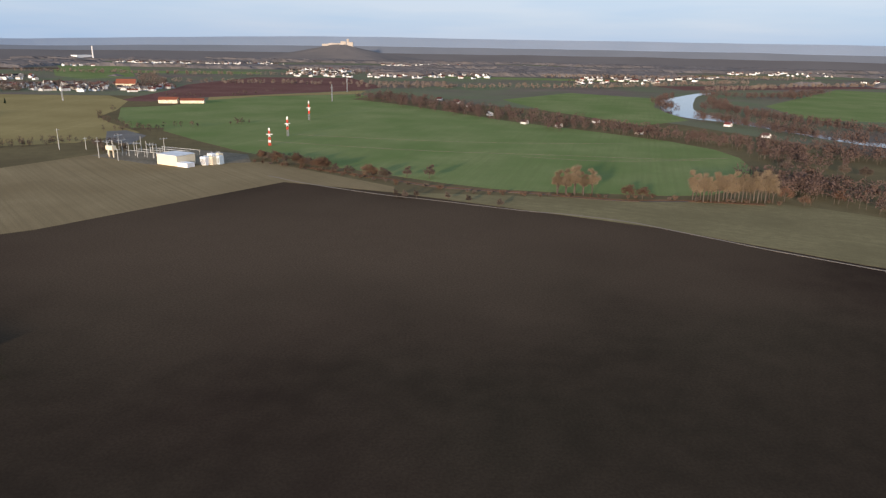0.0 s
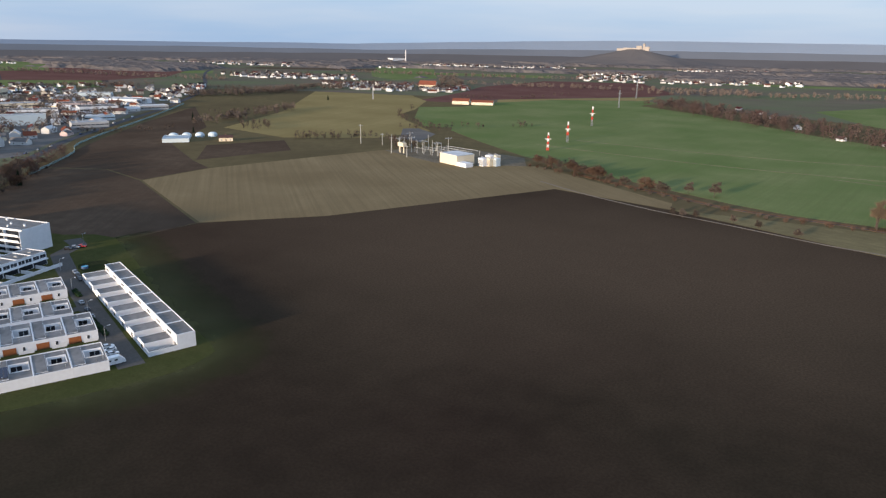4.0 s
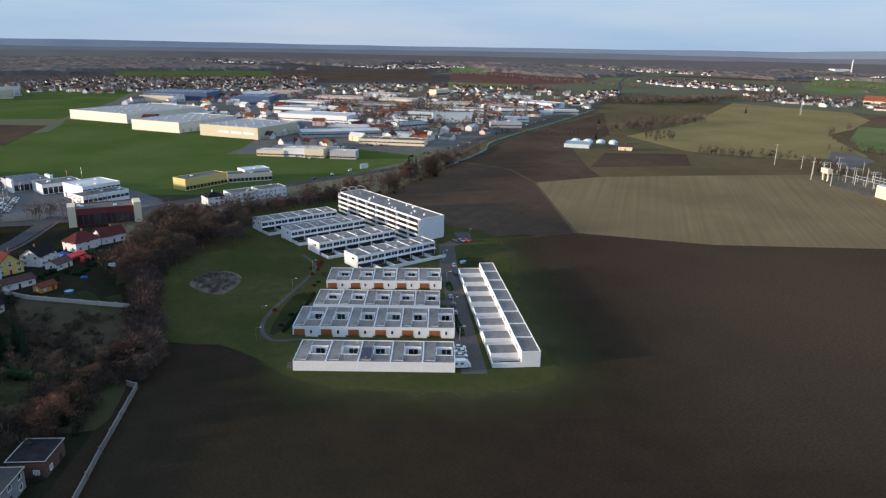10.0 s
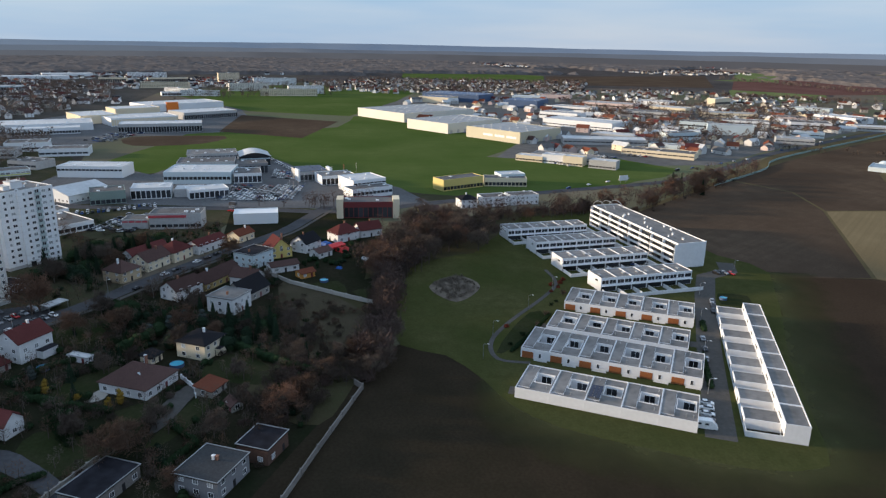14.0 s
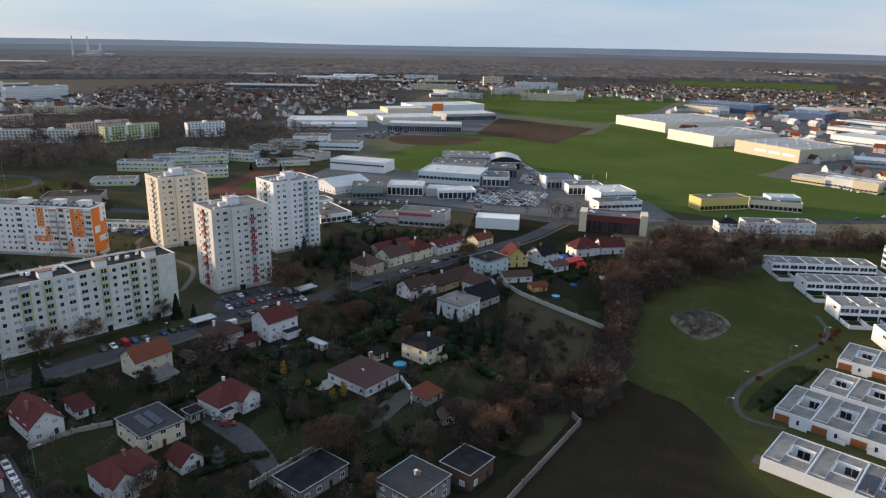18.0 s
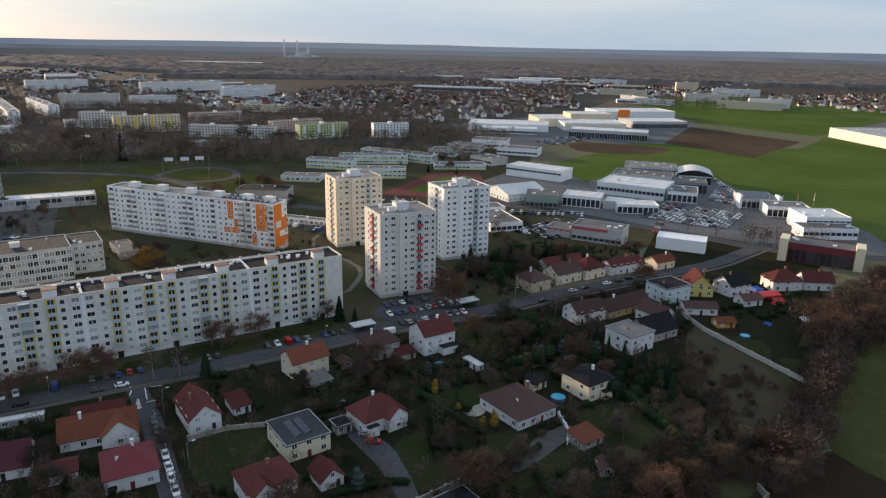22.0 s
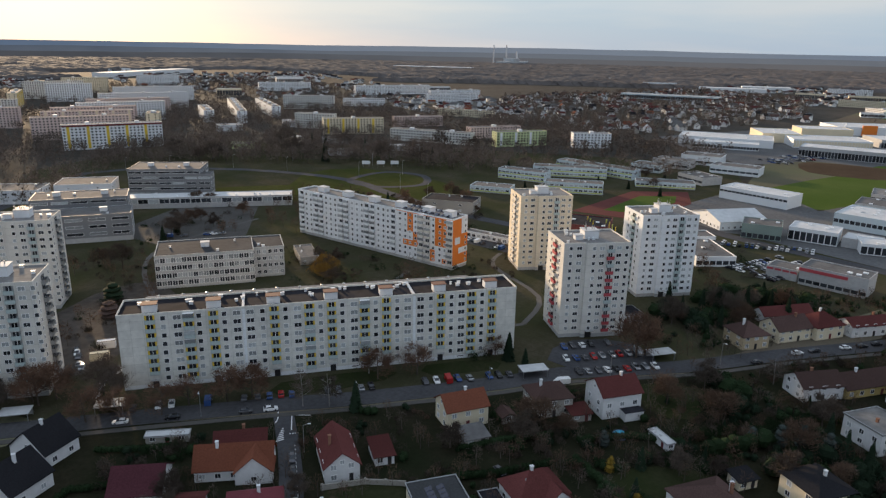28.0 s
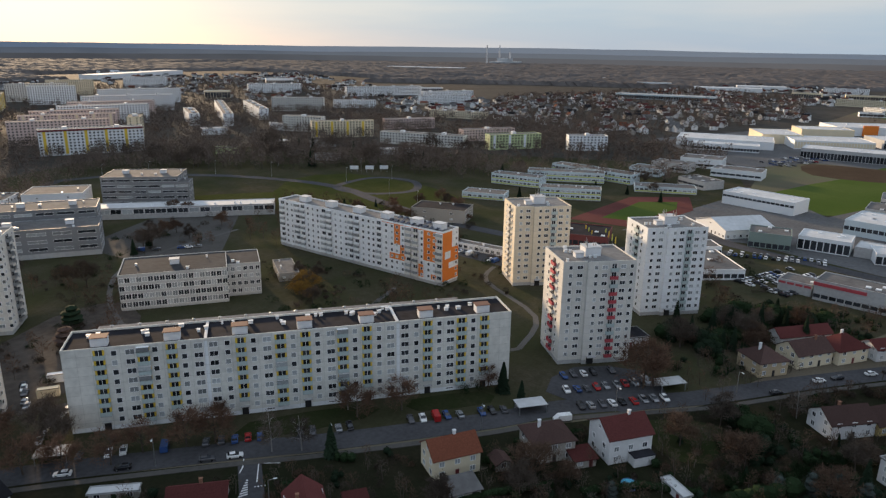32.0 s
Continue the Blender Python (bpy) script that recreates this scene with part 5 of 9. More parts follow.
house(-162.8, -68.0, 142, 12, 13, 4.0, 4.2, mat("crimson_roof_tiles", (0.15, 0.03, 0.04), 0.8, vary=0.25, fine=3, bump=0.05), HWHITE, "white house with a crimson hipped roof", "hip", chim=1, dorm=1)
house(-152.0, -97.8, 138, 11.5, 12, 3.2, 4.0, mat("maroon_roof_tiles", (0.075, 0.027, 0.034), 0.85, vary=0.3, fine=3, bump=0.05), HWHITE, "low house with a broad dark maroon roof", "gable", chim=0)
house(-154.5, -82.8, 138, 8.6, 6.5, 3.0, 1.2, TILE_R, HWHITE, "small annex house with a maroon roof", "gable", chim=0)
house(-143.5, -131, 110, 12, 10, 4.2, 5.0, TILE_K, HWHITE, "white house with a steep black roof", "front", dorm=2)
house(-132.0, -120, 110, 13, 11, 4.2, 5.0, TILE_K, HWHITE, "white house with a steep black roof and skylights", "front", dorm=2)
house(-118, -102, 120, 12, 10, 4.2, 4.6, TILE_R, HWHITE, "white house with a red gable roof", "gable")
house(-171.0, -33.5, 148, 12, 10, 5.0, 3.4, TILE_R, HWHITE, "white two-storey house with a red hipped roof", "hip", cross=-0.4)
house(-181.0, -23.0, 148, 6, 7, 2.8, 2.6, TILE_R, HWHITE, "small white outbuilding with a steep red roof", "front", chim=0)
house(-178.5, 36.0, 150, 13, 12, 5.0, 0, ROOF_S, mat("grey_villa_render", (0.2, 0.2, 0.21), 0.9, vary=0.15), "grey flat-roofed villa with brick chimneys", "flat", chim=2)
house(-189.0, 47.5, 150, 10, 9, 4.4, 0, ROOF_D, BRICKW, "dark flat-roofed garage wing beside the villa", "flat", chim=0)
house(-179.5, 10.5, 150, 15, 10, 3.4, 0, ROOF_D, STONEWALL, "low workshop with a dark flat roof", "flat", chim=0)
house(-314.5, 11.0, 140, 14, 9.5, 4.8, 3.0, TILE_B, HWHITE, "white farm cottage with a brown roof")
house(-295.5, 31.5, 148, 12, 12, 6.4, 0, ROOF_T, HWHITE, "pale flat-roofed house with a brick chimney", "flat")
house(-309.0, 37.5, 145, 16, 11, 3.8, 4.6, TILE_K, GREYWALL, "dark barn with a steep black roof", "gable", chim=0)
house(-329.5, 23.0, 146, 24, 9, 3.6, 3.4, TILE_B, mat("ochre_render", (0.5, 0.38, 0.16), 0.85), "long ochre cottage with a brown roof")
house(-325, 37, 60, 12, 9, 4.4, 3.0, TILE_B, HWHITE, "white cottage with a brown gable roof")
house(-353.5, 38.5, 140, 14, 12, 6.8, 0, ROOF_D, LTBLUE, "pale blue flat-roofed house of two storeys", "flat", chim=1)
house(-342.5, 52.0, 110, 13, 8, 3.2, 1.4, TILE_B, HWHITE, "low white bungalow with a brown roof", chim=0)
house(-366.5, 49.5, 110, 11, 11, 4.6, 5.2, TILE_R, mat("yellow_render", (0.58, 0.46, 0.16), 0.85), "yellow house with a steep dark red roof", "front")
house(-374.0, 63.5, 140, 12, 10, 5.2, 3.6, TILE_K, HWHITE, "white house with a black gable roof")
house(-362.0, 70.5, 130, 9, 7, 3.0, 1.6, TILE_B, HWHITE, "low white outbuilding with a brown roof", chim=0)
house(-391, 84, 120, 14, 10, 4.6, 4.2, TILE_R, HWHITE, "white house with a maroon hipped roof", "hip")
house(-398, 98, 110, 13, 9, 4.4, 3.4, TILE_R, HWHITE, "white house with a maroon gable roof")
house(-331.0, 62.0, 120, 7, 5.5, 2.6, 1.2, TILE_O, mat("orange_timber", (0.5, 0.25, 0.06), 0.8), "small orange timber garden hut", chim=0)
house(-340.5, -17.5, 145, 11, 11, 5.0, 3.8, TILE_B, mat("tan_render", (0.45, 0.36, 0.24), 0.85), "tan house with a brown hipped roof", "hip")
house(-357, -8.5, 148, 15, 10, 5.0, 3.4, TILE_B, CREAM, "cream house with a brown gable roof")
house(-369, 0.5, 148, 13, 11, 5.0, 4.0, TILE_R, CREAM, "cream house with a dark red hipped roof", "hip")
house(-383, 14, 143, 20, 8, 4.6, 2.2, TILE_R, HWHITE, "long white house with a red roof")
house(-375, -14, 143, 22, 7, 3.6, 2.4, TILE_R, HWHITE, "low white row with a maroon roof", chim=0)
house(-398, 30, 143, 12, 8, 4.0, 2.4, TILE_O, CREAM, "cream house with an orange roof")
house(-330, -62, 144, 14, 9, 3.6, 0, ROOF_D, HWHITE, "low white pavilion among trees", "flat", chim=0)


def pool(x, y, r):
    p = thing("swimming_pool", x, y, 0, "round blue garden pool standing on the lawn", "pool")
    m = Mesh()
    for i in range(20):
        a, b = 2 * math.pi * i / 20, 2 * math.pi * (i + 1) / 20
        m.prism([(r * math.cos(a), r * math.sin(a)), (r * math.cos(b), r * math.sin(b)), (r * 0.95 * math.cos(b), r * 0.95 * math.sin(b)), (r * 0.95 * math.cos(a), r * 0.95 * math.sin(a))], 0, 1.1)
    m.ob("rim", BLUE, p)
    m = Mesh()
    m.prism([(r * 0.94 * math.cos(2 * math.pi * i / 20), r * 0.94 * math.sin(2 * math.pi * i / 20)) for i in range(20)], 0.05, 0.95)
    m.ob("water", POOLB, p)


pool(-245.6, 18.4, 2.3), pool(-250.5, -23.0, 2.0), pool(-322, 70, 1.9)


def canopy(x, y, ang, w, d, h=2.6, mt=ROOF_L, label="pale roofed car shelter beside the street"):
    c = thing("car_shelter", x, y, ang, label, "shelter", "shelters")
    m = Mesh()
    m.box(-w / 2, w / 2, -d / 2, d / 2, h, h + 0.2)
    m.ob("roof", mt, c)
    for px in (-w / 2 + 0.4, w / 2 - 0.4):
        for py in (-d / 2 + 0.3, d / 2 - 0.3):
            m = Mesh()
            m.box(px - 0.1, px + 0.1, py - 0.1, py + 0.1, -0.1, h)
            m.ob("post", METAL, c)
    m = Mesh()
    m.box(-w / 2 + 0.5, w / 2 - 0.5, d / 2 - 0.15, d / 2 - 0.05, 0, h - 0.2)
    m.ob("back_wall", PLAIN, c)


canopy(-266, -61.5, 144, 9, 5), canopy(-306.5, -35.5, 144, 9, 5), canopy(-164.5, -140, 144, 8, 5), canopy(-145, -155, 144, 8, 5)
for x, y, mt in ((-184, -184, WHITE), (-178, -176, CREAM)):
    c = thing("site_container", x, y, 150, "white steel site container on worn ground", "container")
    m = Mesh()
    m.box(-3, 3, -1.2, 1.2, 0.1, 2.7)
    m.ob("body", mt, c)
    m = Mesh()
    m.rim(-3.05, 3.05, -1.25, 1.25, 2.703, 2.85, 0.15)
    m.ob("frame", DARK, c)
TARP = thing("market_tent", -372, 78, 130, "bright red tarpaulin over a yard", "tent")
m = Mesh()
m.quad([(-5, -3, 2.4), (5, -3, 2.4), (5, 0, 3.2), (-5, 0, 3.2)]), m.quad([(-5, 0, 3.2), (5, 0, 3.2), (5, 3, 2.4), (-5, 3, 2.4)])
m.box(-5, 5, -3.02, -2.98, 1.9, 2.4), m.box(-5, 5, 2.98, 3.02, 1.9, 2.4)
m.ob("canvas", mat("red_tarp", (0.6, 0.04, 0.04), 0.6), TARP)
for i, (px, py) in enumerate(((-4.8, -2.9), (4.8, -2.9), (4.8, 2.9), (-4.8, 2.9))):
    m = Mesh()
    m.tube((px, py, 0), (px, py, 2.4), 0.06, 0.06)
    m.ob("pole", METAL, TARP)

# ---- street markings ----
SIDE = Vector((0.6, 0.8))
ACROSS = Vector((-0.8, 0.6))


def dash(p, along, width, d=SIDE, label="white dashed road marking", group="dashed line"):
    """One painted bar on the side street, lying along d from p."""
    n = Vector((-d.y, d.x)) * width / 2
    q = Vector(p) + d * along
    m = Mesh()
    m.prism([(p[0] + n.x, p[1] + n.y), (p[0] - n.x, p[1] - n.y), (q.x - n.x, q.y - n.y), (q.x + n.x, q.y + n.y)], 0.1, 0.137)
    tagged(m.ob("road_marking", PAINT), label, "road marking", group, "structure")


for i in range(7):
    w = 0.5 + 0.28 * i
    dash(Vector((-191.6, -95.4)) + SIDE * i * 0.95, w, 0.42, (ACROSS * -0.9 + SIDE * 0.3).normalized(), "white hatched road marking", "hatched marking")
for i in range(18):
    dash(Vector((-188.6, -86.6)) + Vector((0.595, 0.803)) * i * 2.0, 1.0, 0.16)
strip("road_marking", [(-192.6, -93.2), (-197.6, -99.3), (-201.2, -95.4)], 0.28, PAINT, 0.14, "white painted line on asphalt", "road marking", 0.03)
strip("road_marking", [(-196.2, -103.8), (-193.9, -100.9), (-191.9, -99.4)], 0.32, PAINT, 0.142, "short white curved line on asphalt", "road marking", 0.03)
for i in range(4):
    dash(Vector((-191.2, -92.0)) + ACROSS * i * 0.75, 0.4, 0.35, SIDE, "white give-way mark on asphalt", "give-way marks")

# ---- cars ----
CAR_PAINT = [mat("car_white", (0.75, 0.75, 0.75), 0.25, spec=0.6), mat("car_silver", (0.42, 0.43, 0.45), 0.25, 0.6), mat("car_black", (0.015, 0.015, 0.018), 0.2, spec=0.6), mat("car_red", (0.35, 0.02, 0.02), 0.25, spec=0.6), mat("car_blue", (0.03, 0.07, 0.2), 0.25, spec=0.6), mat("car_grey", (0.12, 0.12, 0.13), 0.25, 0.4)]
CAR_WORD = ["white", "silver", "black", "red", "blue", "dark grey"]
TYRE = mat("tyre_rubber", (0.02, 0.02, 0.02), 0.9)


def loft(sections, mi=0):
    """A closed hull through cross-sections along x: each (x, half width, z low, z high)."""
    m = Mesh()
    ring = []
    for x, hw, z0, z1 in sections:
        n = len(m.v)
        m.v += [(x, -hw, z0), (x, -hw, z1 - 0.08), (x, -hw + 0.12, z1), (x, hw - 0.12, z1), (x, hw, z1 - 0.08), (x, hw, z0)]
        ring.append(range(n, n + 6))
    for a, b in zip(ring, ring[1:]):
        for i in range(6):
            j = (i + 1) % 6
            m.f.append((a[i], a[j], b[j], b[i]))
            m.m.append(mi)
    m.f += [tuple(ring[0])[::-1], tuple(ring[-1])]
    m.m += [mi, mi]
    return m


def wheel_data():
    m = Mesh()
    m.tube((0, -0.1, 0), (0, 0.1, 0), 0.32, 0.32, 12, 0)
    m.quad([(0.32 * math.cos(-2 * math.pi * i / 12), -0.1, 0.32 * math.sin(-2 * math.pi * i / 12)) for i in range(12)][::-1], 0)
    m.tube((0, -0.11, 0), (0, 0.11, 0), 0.18, 0.18, 8, 1)
    return m.data("wheel", [TYRE, METAL])


WHEEL = wheel_data()
PROTO = {}


def car_proto(i, style):
    key = (i, style)
    if key in PROTO:
        return PROTO[key]
    c = thing("van" if style == "van" else "car", 0, 0, 0, f"{CAR_WORD[i]} {'delivery van' if style == 'van' else 'parked car'} standing on asphalt", "van" if style == "van" else "car", "parked vehicles")
    if style == "van":
        loft([(-2.6, 0.95, 0.35, 2.1), (1.2, 0.95, 0.35, 2.2), (1.9, 0.93, 0.35, 1.6), (2.6, 0.85, 0.35, 1.1)]).ob("body", CAR_PAINT[i], c)
        loft([(1.22, 0.96, 1.35, 2.0), (1.7, 0.9, 1.3, 1.75), (1.95, 0.8, 1.25, 1.56)]).ob("glass", GLASS, c)
        ax = (-1.7, 1.75)
    else:
        k = 0.15 if style == "estate" else 0
        loft([(-2.1, 0.75, 0.35, 0.85), (-1.95, 0.86, 0.28, 0.98 + k), (-0.4, 0.88, 0.26, 0.98), (1.0, 0.88, 0.26, 0.95), (1.9, 0.84, 0.28, 0.78), (2.1, 0.7, 0.35, 0.66)]).ob("body", CAR_PAINT[i], c)
        loft([(-1.85 if k else -1.6, 0.72, 0.9, 1.15 + k), (-1.2, 0.68, 0.9, 1.4), (0.2, 0.68, 0.9, 1.4), (1.05, 0.72, 0.9, 0.96)]).ob("glass", GLASS, c)
        loft([(-1.3, 0.62, 1.36, 1.46), (0.1, 0.62, 1.36, 1.46)]).ob("roof", CAR_PAINT[i], c)
        ax = (-1.3, 1.3)
    for px in ax:
        for py in (-0.8, 0.8):
            put("wheel", WHEEL, c, px, py, 0.32)
    PROTO[key] = c
    c.matrix_basis = pose(-150, -420, 0.1)
    return c


def park(x, y, ang, i, style="saloon", z=0.125):
    p = car_proto(i, style)
    if p.get("used"):
        copy_thing(p, pose(x, y, z, 0, 0, ang))
    else:
        p.matrix_basis = pose(x, y, z, 0, 0, ang)
        p["used"] = 1


def line_of_cars(x0, y0, x1, y1, n, ang, seed, fill=0.8, z=0.125):
    r = random.Random(seed)
    for k in range(n):
        if r.random() > fill:
            continue
        t = (k + 0.5) / n
        i = r.choices(range(6), (5, 4, 4, 2, 3, 4))[0]
        park(x0 + (x1 - x0) * t + r.uniform(-0.3, 0.3), y0 + (y1 - y0) * t + r.uniform(-0.3, 0.3), ang + r.choice((0, 180)) + r.uniform(-3, 3), i, r.choice(("saloon", "estate", "saloon", "van" if r.random() < 0.3 else "estate")), z)


line_of_cars(-168, -137, -262, -66, 34, 55, 1, 0.72, 0.1)
line_of_cars(-150, -142, -198, -104, 9, 144, 2, 0.5)
line_of_cars(-276, -52, -300, -33, 9, 50, 3, 0.9)
line_of_cars(-282, -60, -306, -42, 9, 50, 4, 0.95)
line_of_cars(-290, -66, -312, -50, 8, 50, 5, 0.8)
line_of_cars(-233, -76, -330, -5, 10, 144, 6, 0.35)
line_of_cars(-340, -2, -385, 30, 8, 144, 7, 0.6)
for x, y, i in ((-183.6, -81.4, 5), (-180.0, -76.6, 2), (-172.2, -66.0, 0), (-168.4, -61.2, 0), (-165.2, -57.2, 0), (-161.8, -52.6, 0), (-158.6, -48.4, 1), (-155.4, -44.2, 0)):
    park(x, y, 53, i, "estate")
park(-203, -24.5, 120, 1), park(-200.6, -20.8, 110, 3), park(-214.5, -38.0, 70, 2)
line_of_cars(-180, 171, -192, 178, 4, 60, 8, 1.0, 0.14)
line_of_cars(-214, 192, -246, 210, 4, 150, 9, 0.8, 0.14)
line_of_cars(-256, 222, -276, 233, 4, 150, 10, 0.8, 0.14)
line_of_cars(-304, 252, -300, 262, 3, 20, 11, 1.0, 0.14)
line_of_cars(-322, 216, -322, 232, 2, 90, 13, 1.0, 0.1)
for k, (x, y) in enumerate(((-352, 222), (-342, 226))):
    park(x, y, 100, (2, 1)[k], "estate", 0.1)
line_of_cars(-382, -196, -378, -152, 13, 5, 14, 0.8, 0.1)
line_of_cars(-396, -190, -394, -156, 10, 5, 15, 0.8, 0.1)
line_of_cars(-176, -190, -170, -172, 6, 60, 16, 0.9, 0.1)
line_of_cars(-270, -300, -300, -282, 9, 150, 17, 0.7, 0.1)
line_of_cars(-460, 20, -488, 20, 3, 60, 18, 1.0)
line_of_cars(-500, 250, -620, 500, 12, 118, 19, 0.7)
line_of_cars(-640, 520, -860, 900, 12, 118, 20, 0.7)

cv = thing("camper_van", -178.3, 169.0, 62, "white camper van parked at the end of the lane", "camper van")
loft([(-3.2, 1.1, 0.45, 2.9), (1.4, 1.1, 0.45, 3.0), (2.2, 1.05, 0.45, 2.3), (3.2, 0.95, 0.45, 1.2)]).ob("body", CAR_PAINT[0], cv)
loft([(1.9, 1.0, 1.4, 2.2), (2.4, 0.95, 1.35, 1.9), (2.65, 0.9, 1.3, 1.6)]).ob("windscreen", GLASS, cv)
for px in (-1.8, 0.2):
    m = Mesh()
    m.box(px - 0.5, px + 0.5, -1.12, -1.1, 1.6, 2.2)
    m.ob("side_window", GLASS, cv)
for px in (-1.7, 2.2):
    for py in (-0.95, 0.95):
        put("wheel", WHEEL, cv, px, py, 0.32)


def lot(name, x0, y0, ux, uy, nu, vx, vy, nv, seed, label, fill=0.85):
    """A dealer's yard packed with cars, too many to count."""
    r = random.Random(seed)
    m = Mesh()
    for a in range(nu):
        for b in range(nv):
            if r.random() > fill:
                continue
            cx, cy = x0 + ux * a + vx * b + r.uniform(-0.3, 0.3), y0 + uy * a + vy * b + r.uniform(-0.3, 0.3)
            t = math.atan2(vy, vx) + r.uniform(-0.06, 0.06)
            c, s = math.cos(t), math.sin(t)
            i = r.choices(range(6), (9, 6, 3, 0.5, 3, 3))[0]

            def rect(l0, l1, hw):
                return [(cx + c * l - s * w, cy + s * l + c * w) for l, w in ((l0, -hw), (l1, -hw), (l1, hw), (l0, hw))]
            m.prism(rect(-2.1, 2.1, 0.85), 0.35, 0.9, i)
            m.prism(rect(-1.3, 0.9, 0.72), 0.9, 1.38, 6)
            m.prism(rect(-1.15, 0.5, 0.66), 1.38, 1.45, i)
            for l in (-1.35, 1.35):
                m.prism(rect(l - 0.3, l + 0.3, 0.87), 0.08, 0.6, 7)
    return tagged(m.ob(name, CAR_PAINT + [GLASS, TYRE]), label, "cars", kind="stuff")


lot("dealer_cars", -500, 8, -2.9, 0.6, 17, 1.0, 5.2, 10, 1, "rows of used cars packed in a dealer yard")
lot("dealer_cars", -572, 44, -2.9, 0.2, 14, 1.2, 5.2, 4, 2, "rows of new cars behind the showrooms", 0.6)
lot("dealer_cars", -586, 66, -2.8, -0.9, 44, -1.4, -5.2, 1, 12, "a row of cars along the curved yard edge")
lot("dealer_cars", -640, 30, -4.2, -1.8, 12, 2.0, -4.8, 3, 13, "cars on the back of the dealer yard", 0.7)
lot("dealer_cars", -655, -20, -2.8, 0.8, 20, 1.2, 5.0, 3, 14, "cars parked behind the tall dealer hall", 0.7)
lot("dealer_cars", -545, 108, -2.4, -1.2, 8, 2.2, -4.8, 3, 15, "cars before the solar workshop", 0.7)
lot("dealer_cars", -470, -70, -1.0, 2.8, 16, -5.2, -1.0, 2, 16, "white vans and cars in front of the showrooms", 0.8)
lot("dealer_cars", -428, -52, -2.8, 1.0, 14, 1.4, 5.2, 5, 3, "rows of vans and cars in a yard", 0.8)
lot("dealer_cars", -600, 300, -2.8, -1.4, 16, -2.6, 4.8, 6, 4, "cars parked before the industrial halls", 0.7)
lot("dealer_cars", -640, 395, -2.6, 1.8, 20, -2.6, -4.6, 4, 5, "cars parked beside a low hall", 0.8)
lot("dealer_cars", -800, -150, -3.0, 0.8, 26, 1.2, 5.4, 6, 6, "cars parked before the supermarket", 0.4)

# ---- trees ----
def bare_tree(seed, h, spread, bark, twig, label, name="bare_tree", droop=0.0, density=1.0, narrow=False, girth=1.0):
    """A trunk with limbs in three orders and a crown of fine twigs with gaps."""
    r = random.Random(seed)
    t = thing(name, 0, 0, 0, label, "tree", "bare winter trees")
    m, c = Mesh(), Mesh()
    top = Vector((r.uniform(-0.3, 0.3), r.uniform(-0.3, 0.3), h * 0.42))
    m.tube((0, 0, -0.2), top, h * 0.022 * girth, h * 0.015 * girth, 6)
    lead = top + Vector((r.uniform(-0.5, 0.5), r.uniform(-0.5, 0.5), h * 0.4))
    m.tube(top, lead, h * 0.014 * girth, h * 0.004, 5)

    def twigs(p, d, size, n):
        for _ in range(n):
            q = p + Vector((r.gauss(0, 1), r.gauss(0, 1), r.gauss(0, 0.7))) * size * 0.75
            e = (d + Vector((r.gauss(0, 0.6), r.gauss(0, 0.6), r.gauss(0.1 - droop, 0.5)))).normalized() * size * r.uniform(0.8, 1.7)
            w = e.cross(Vector((r.gauss(0, 1), r.gauss(0, 1), r.gauss(0, 1)))).normalized() * r.uniform(0.035, 0.075)
            c.quad([q - w, q + w, q + e])

    def limb(p, d, length, rad, order):
        q = p + d * length
        m.tube(p, q, rad, rad * 0.5, (5, 4, 3)[order])
        if order == 2:
            twigs(q, d, length * 1.1, int(19 * density))
            return
        k = (4, 4)[order] if not narrow else 4
        for i in range(k):
            f = 0.45 + 0.55 * (i + 1) / k
            a = Vector((r.gauss(0, 1), r.gauss(0, 1), r.gauss(0.35 - droop, 0.45))).normalized()
            limb(p + d * length * f, (d * (0.75 if not narrow else 1.4) + a * 0.75).normalized(), length * r.uniform(0.45, 0.62), rad * 0.5, order + 1)
        twigs(q, d, length * 0.5, int(8 * density))
    n = 9
    for i in range(n):
        f = 0.55 + 0.45 * i / n
        base = top * f / 1.0 if f < 0.8 else top + (lead - top) * (f - 0.8) / 0.2 * 0.8
        a = 2.4 * i + r.uniform(-0.4, 0.4)
        up = r.uniform(0.35, 0.8) if not narrow else r.uniform(1.6, 2.6)
        d = Vector((math.cos(a), math.sin(a), up)).normalized()
        limb(base, d, spread * r.uniform(0.75, 1.1) * (1 - 0.35 * max(0, f - 0.7) / 0.3), h * 0.009 * girth, 0)
    m.ob("trunk", bark, t, "trunk and limbs")
    c.ob("crown", twig, t, "fine bare twigs")
    return t


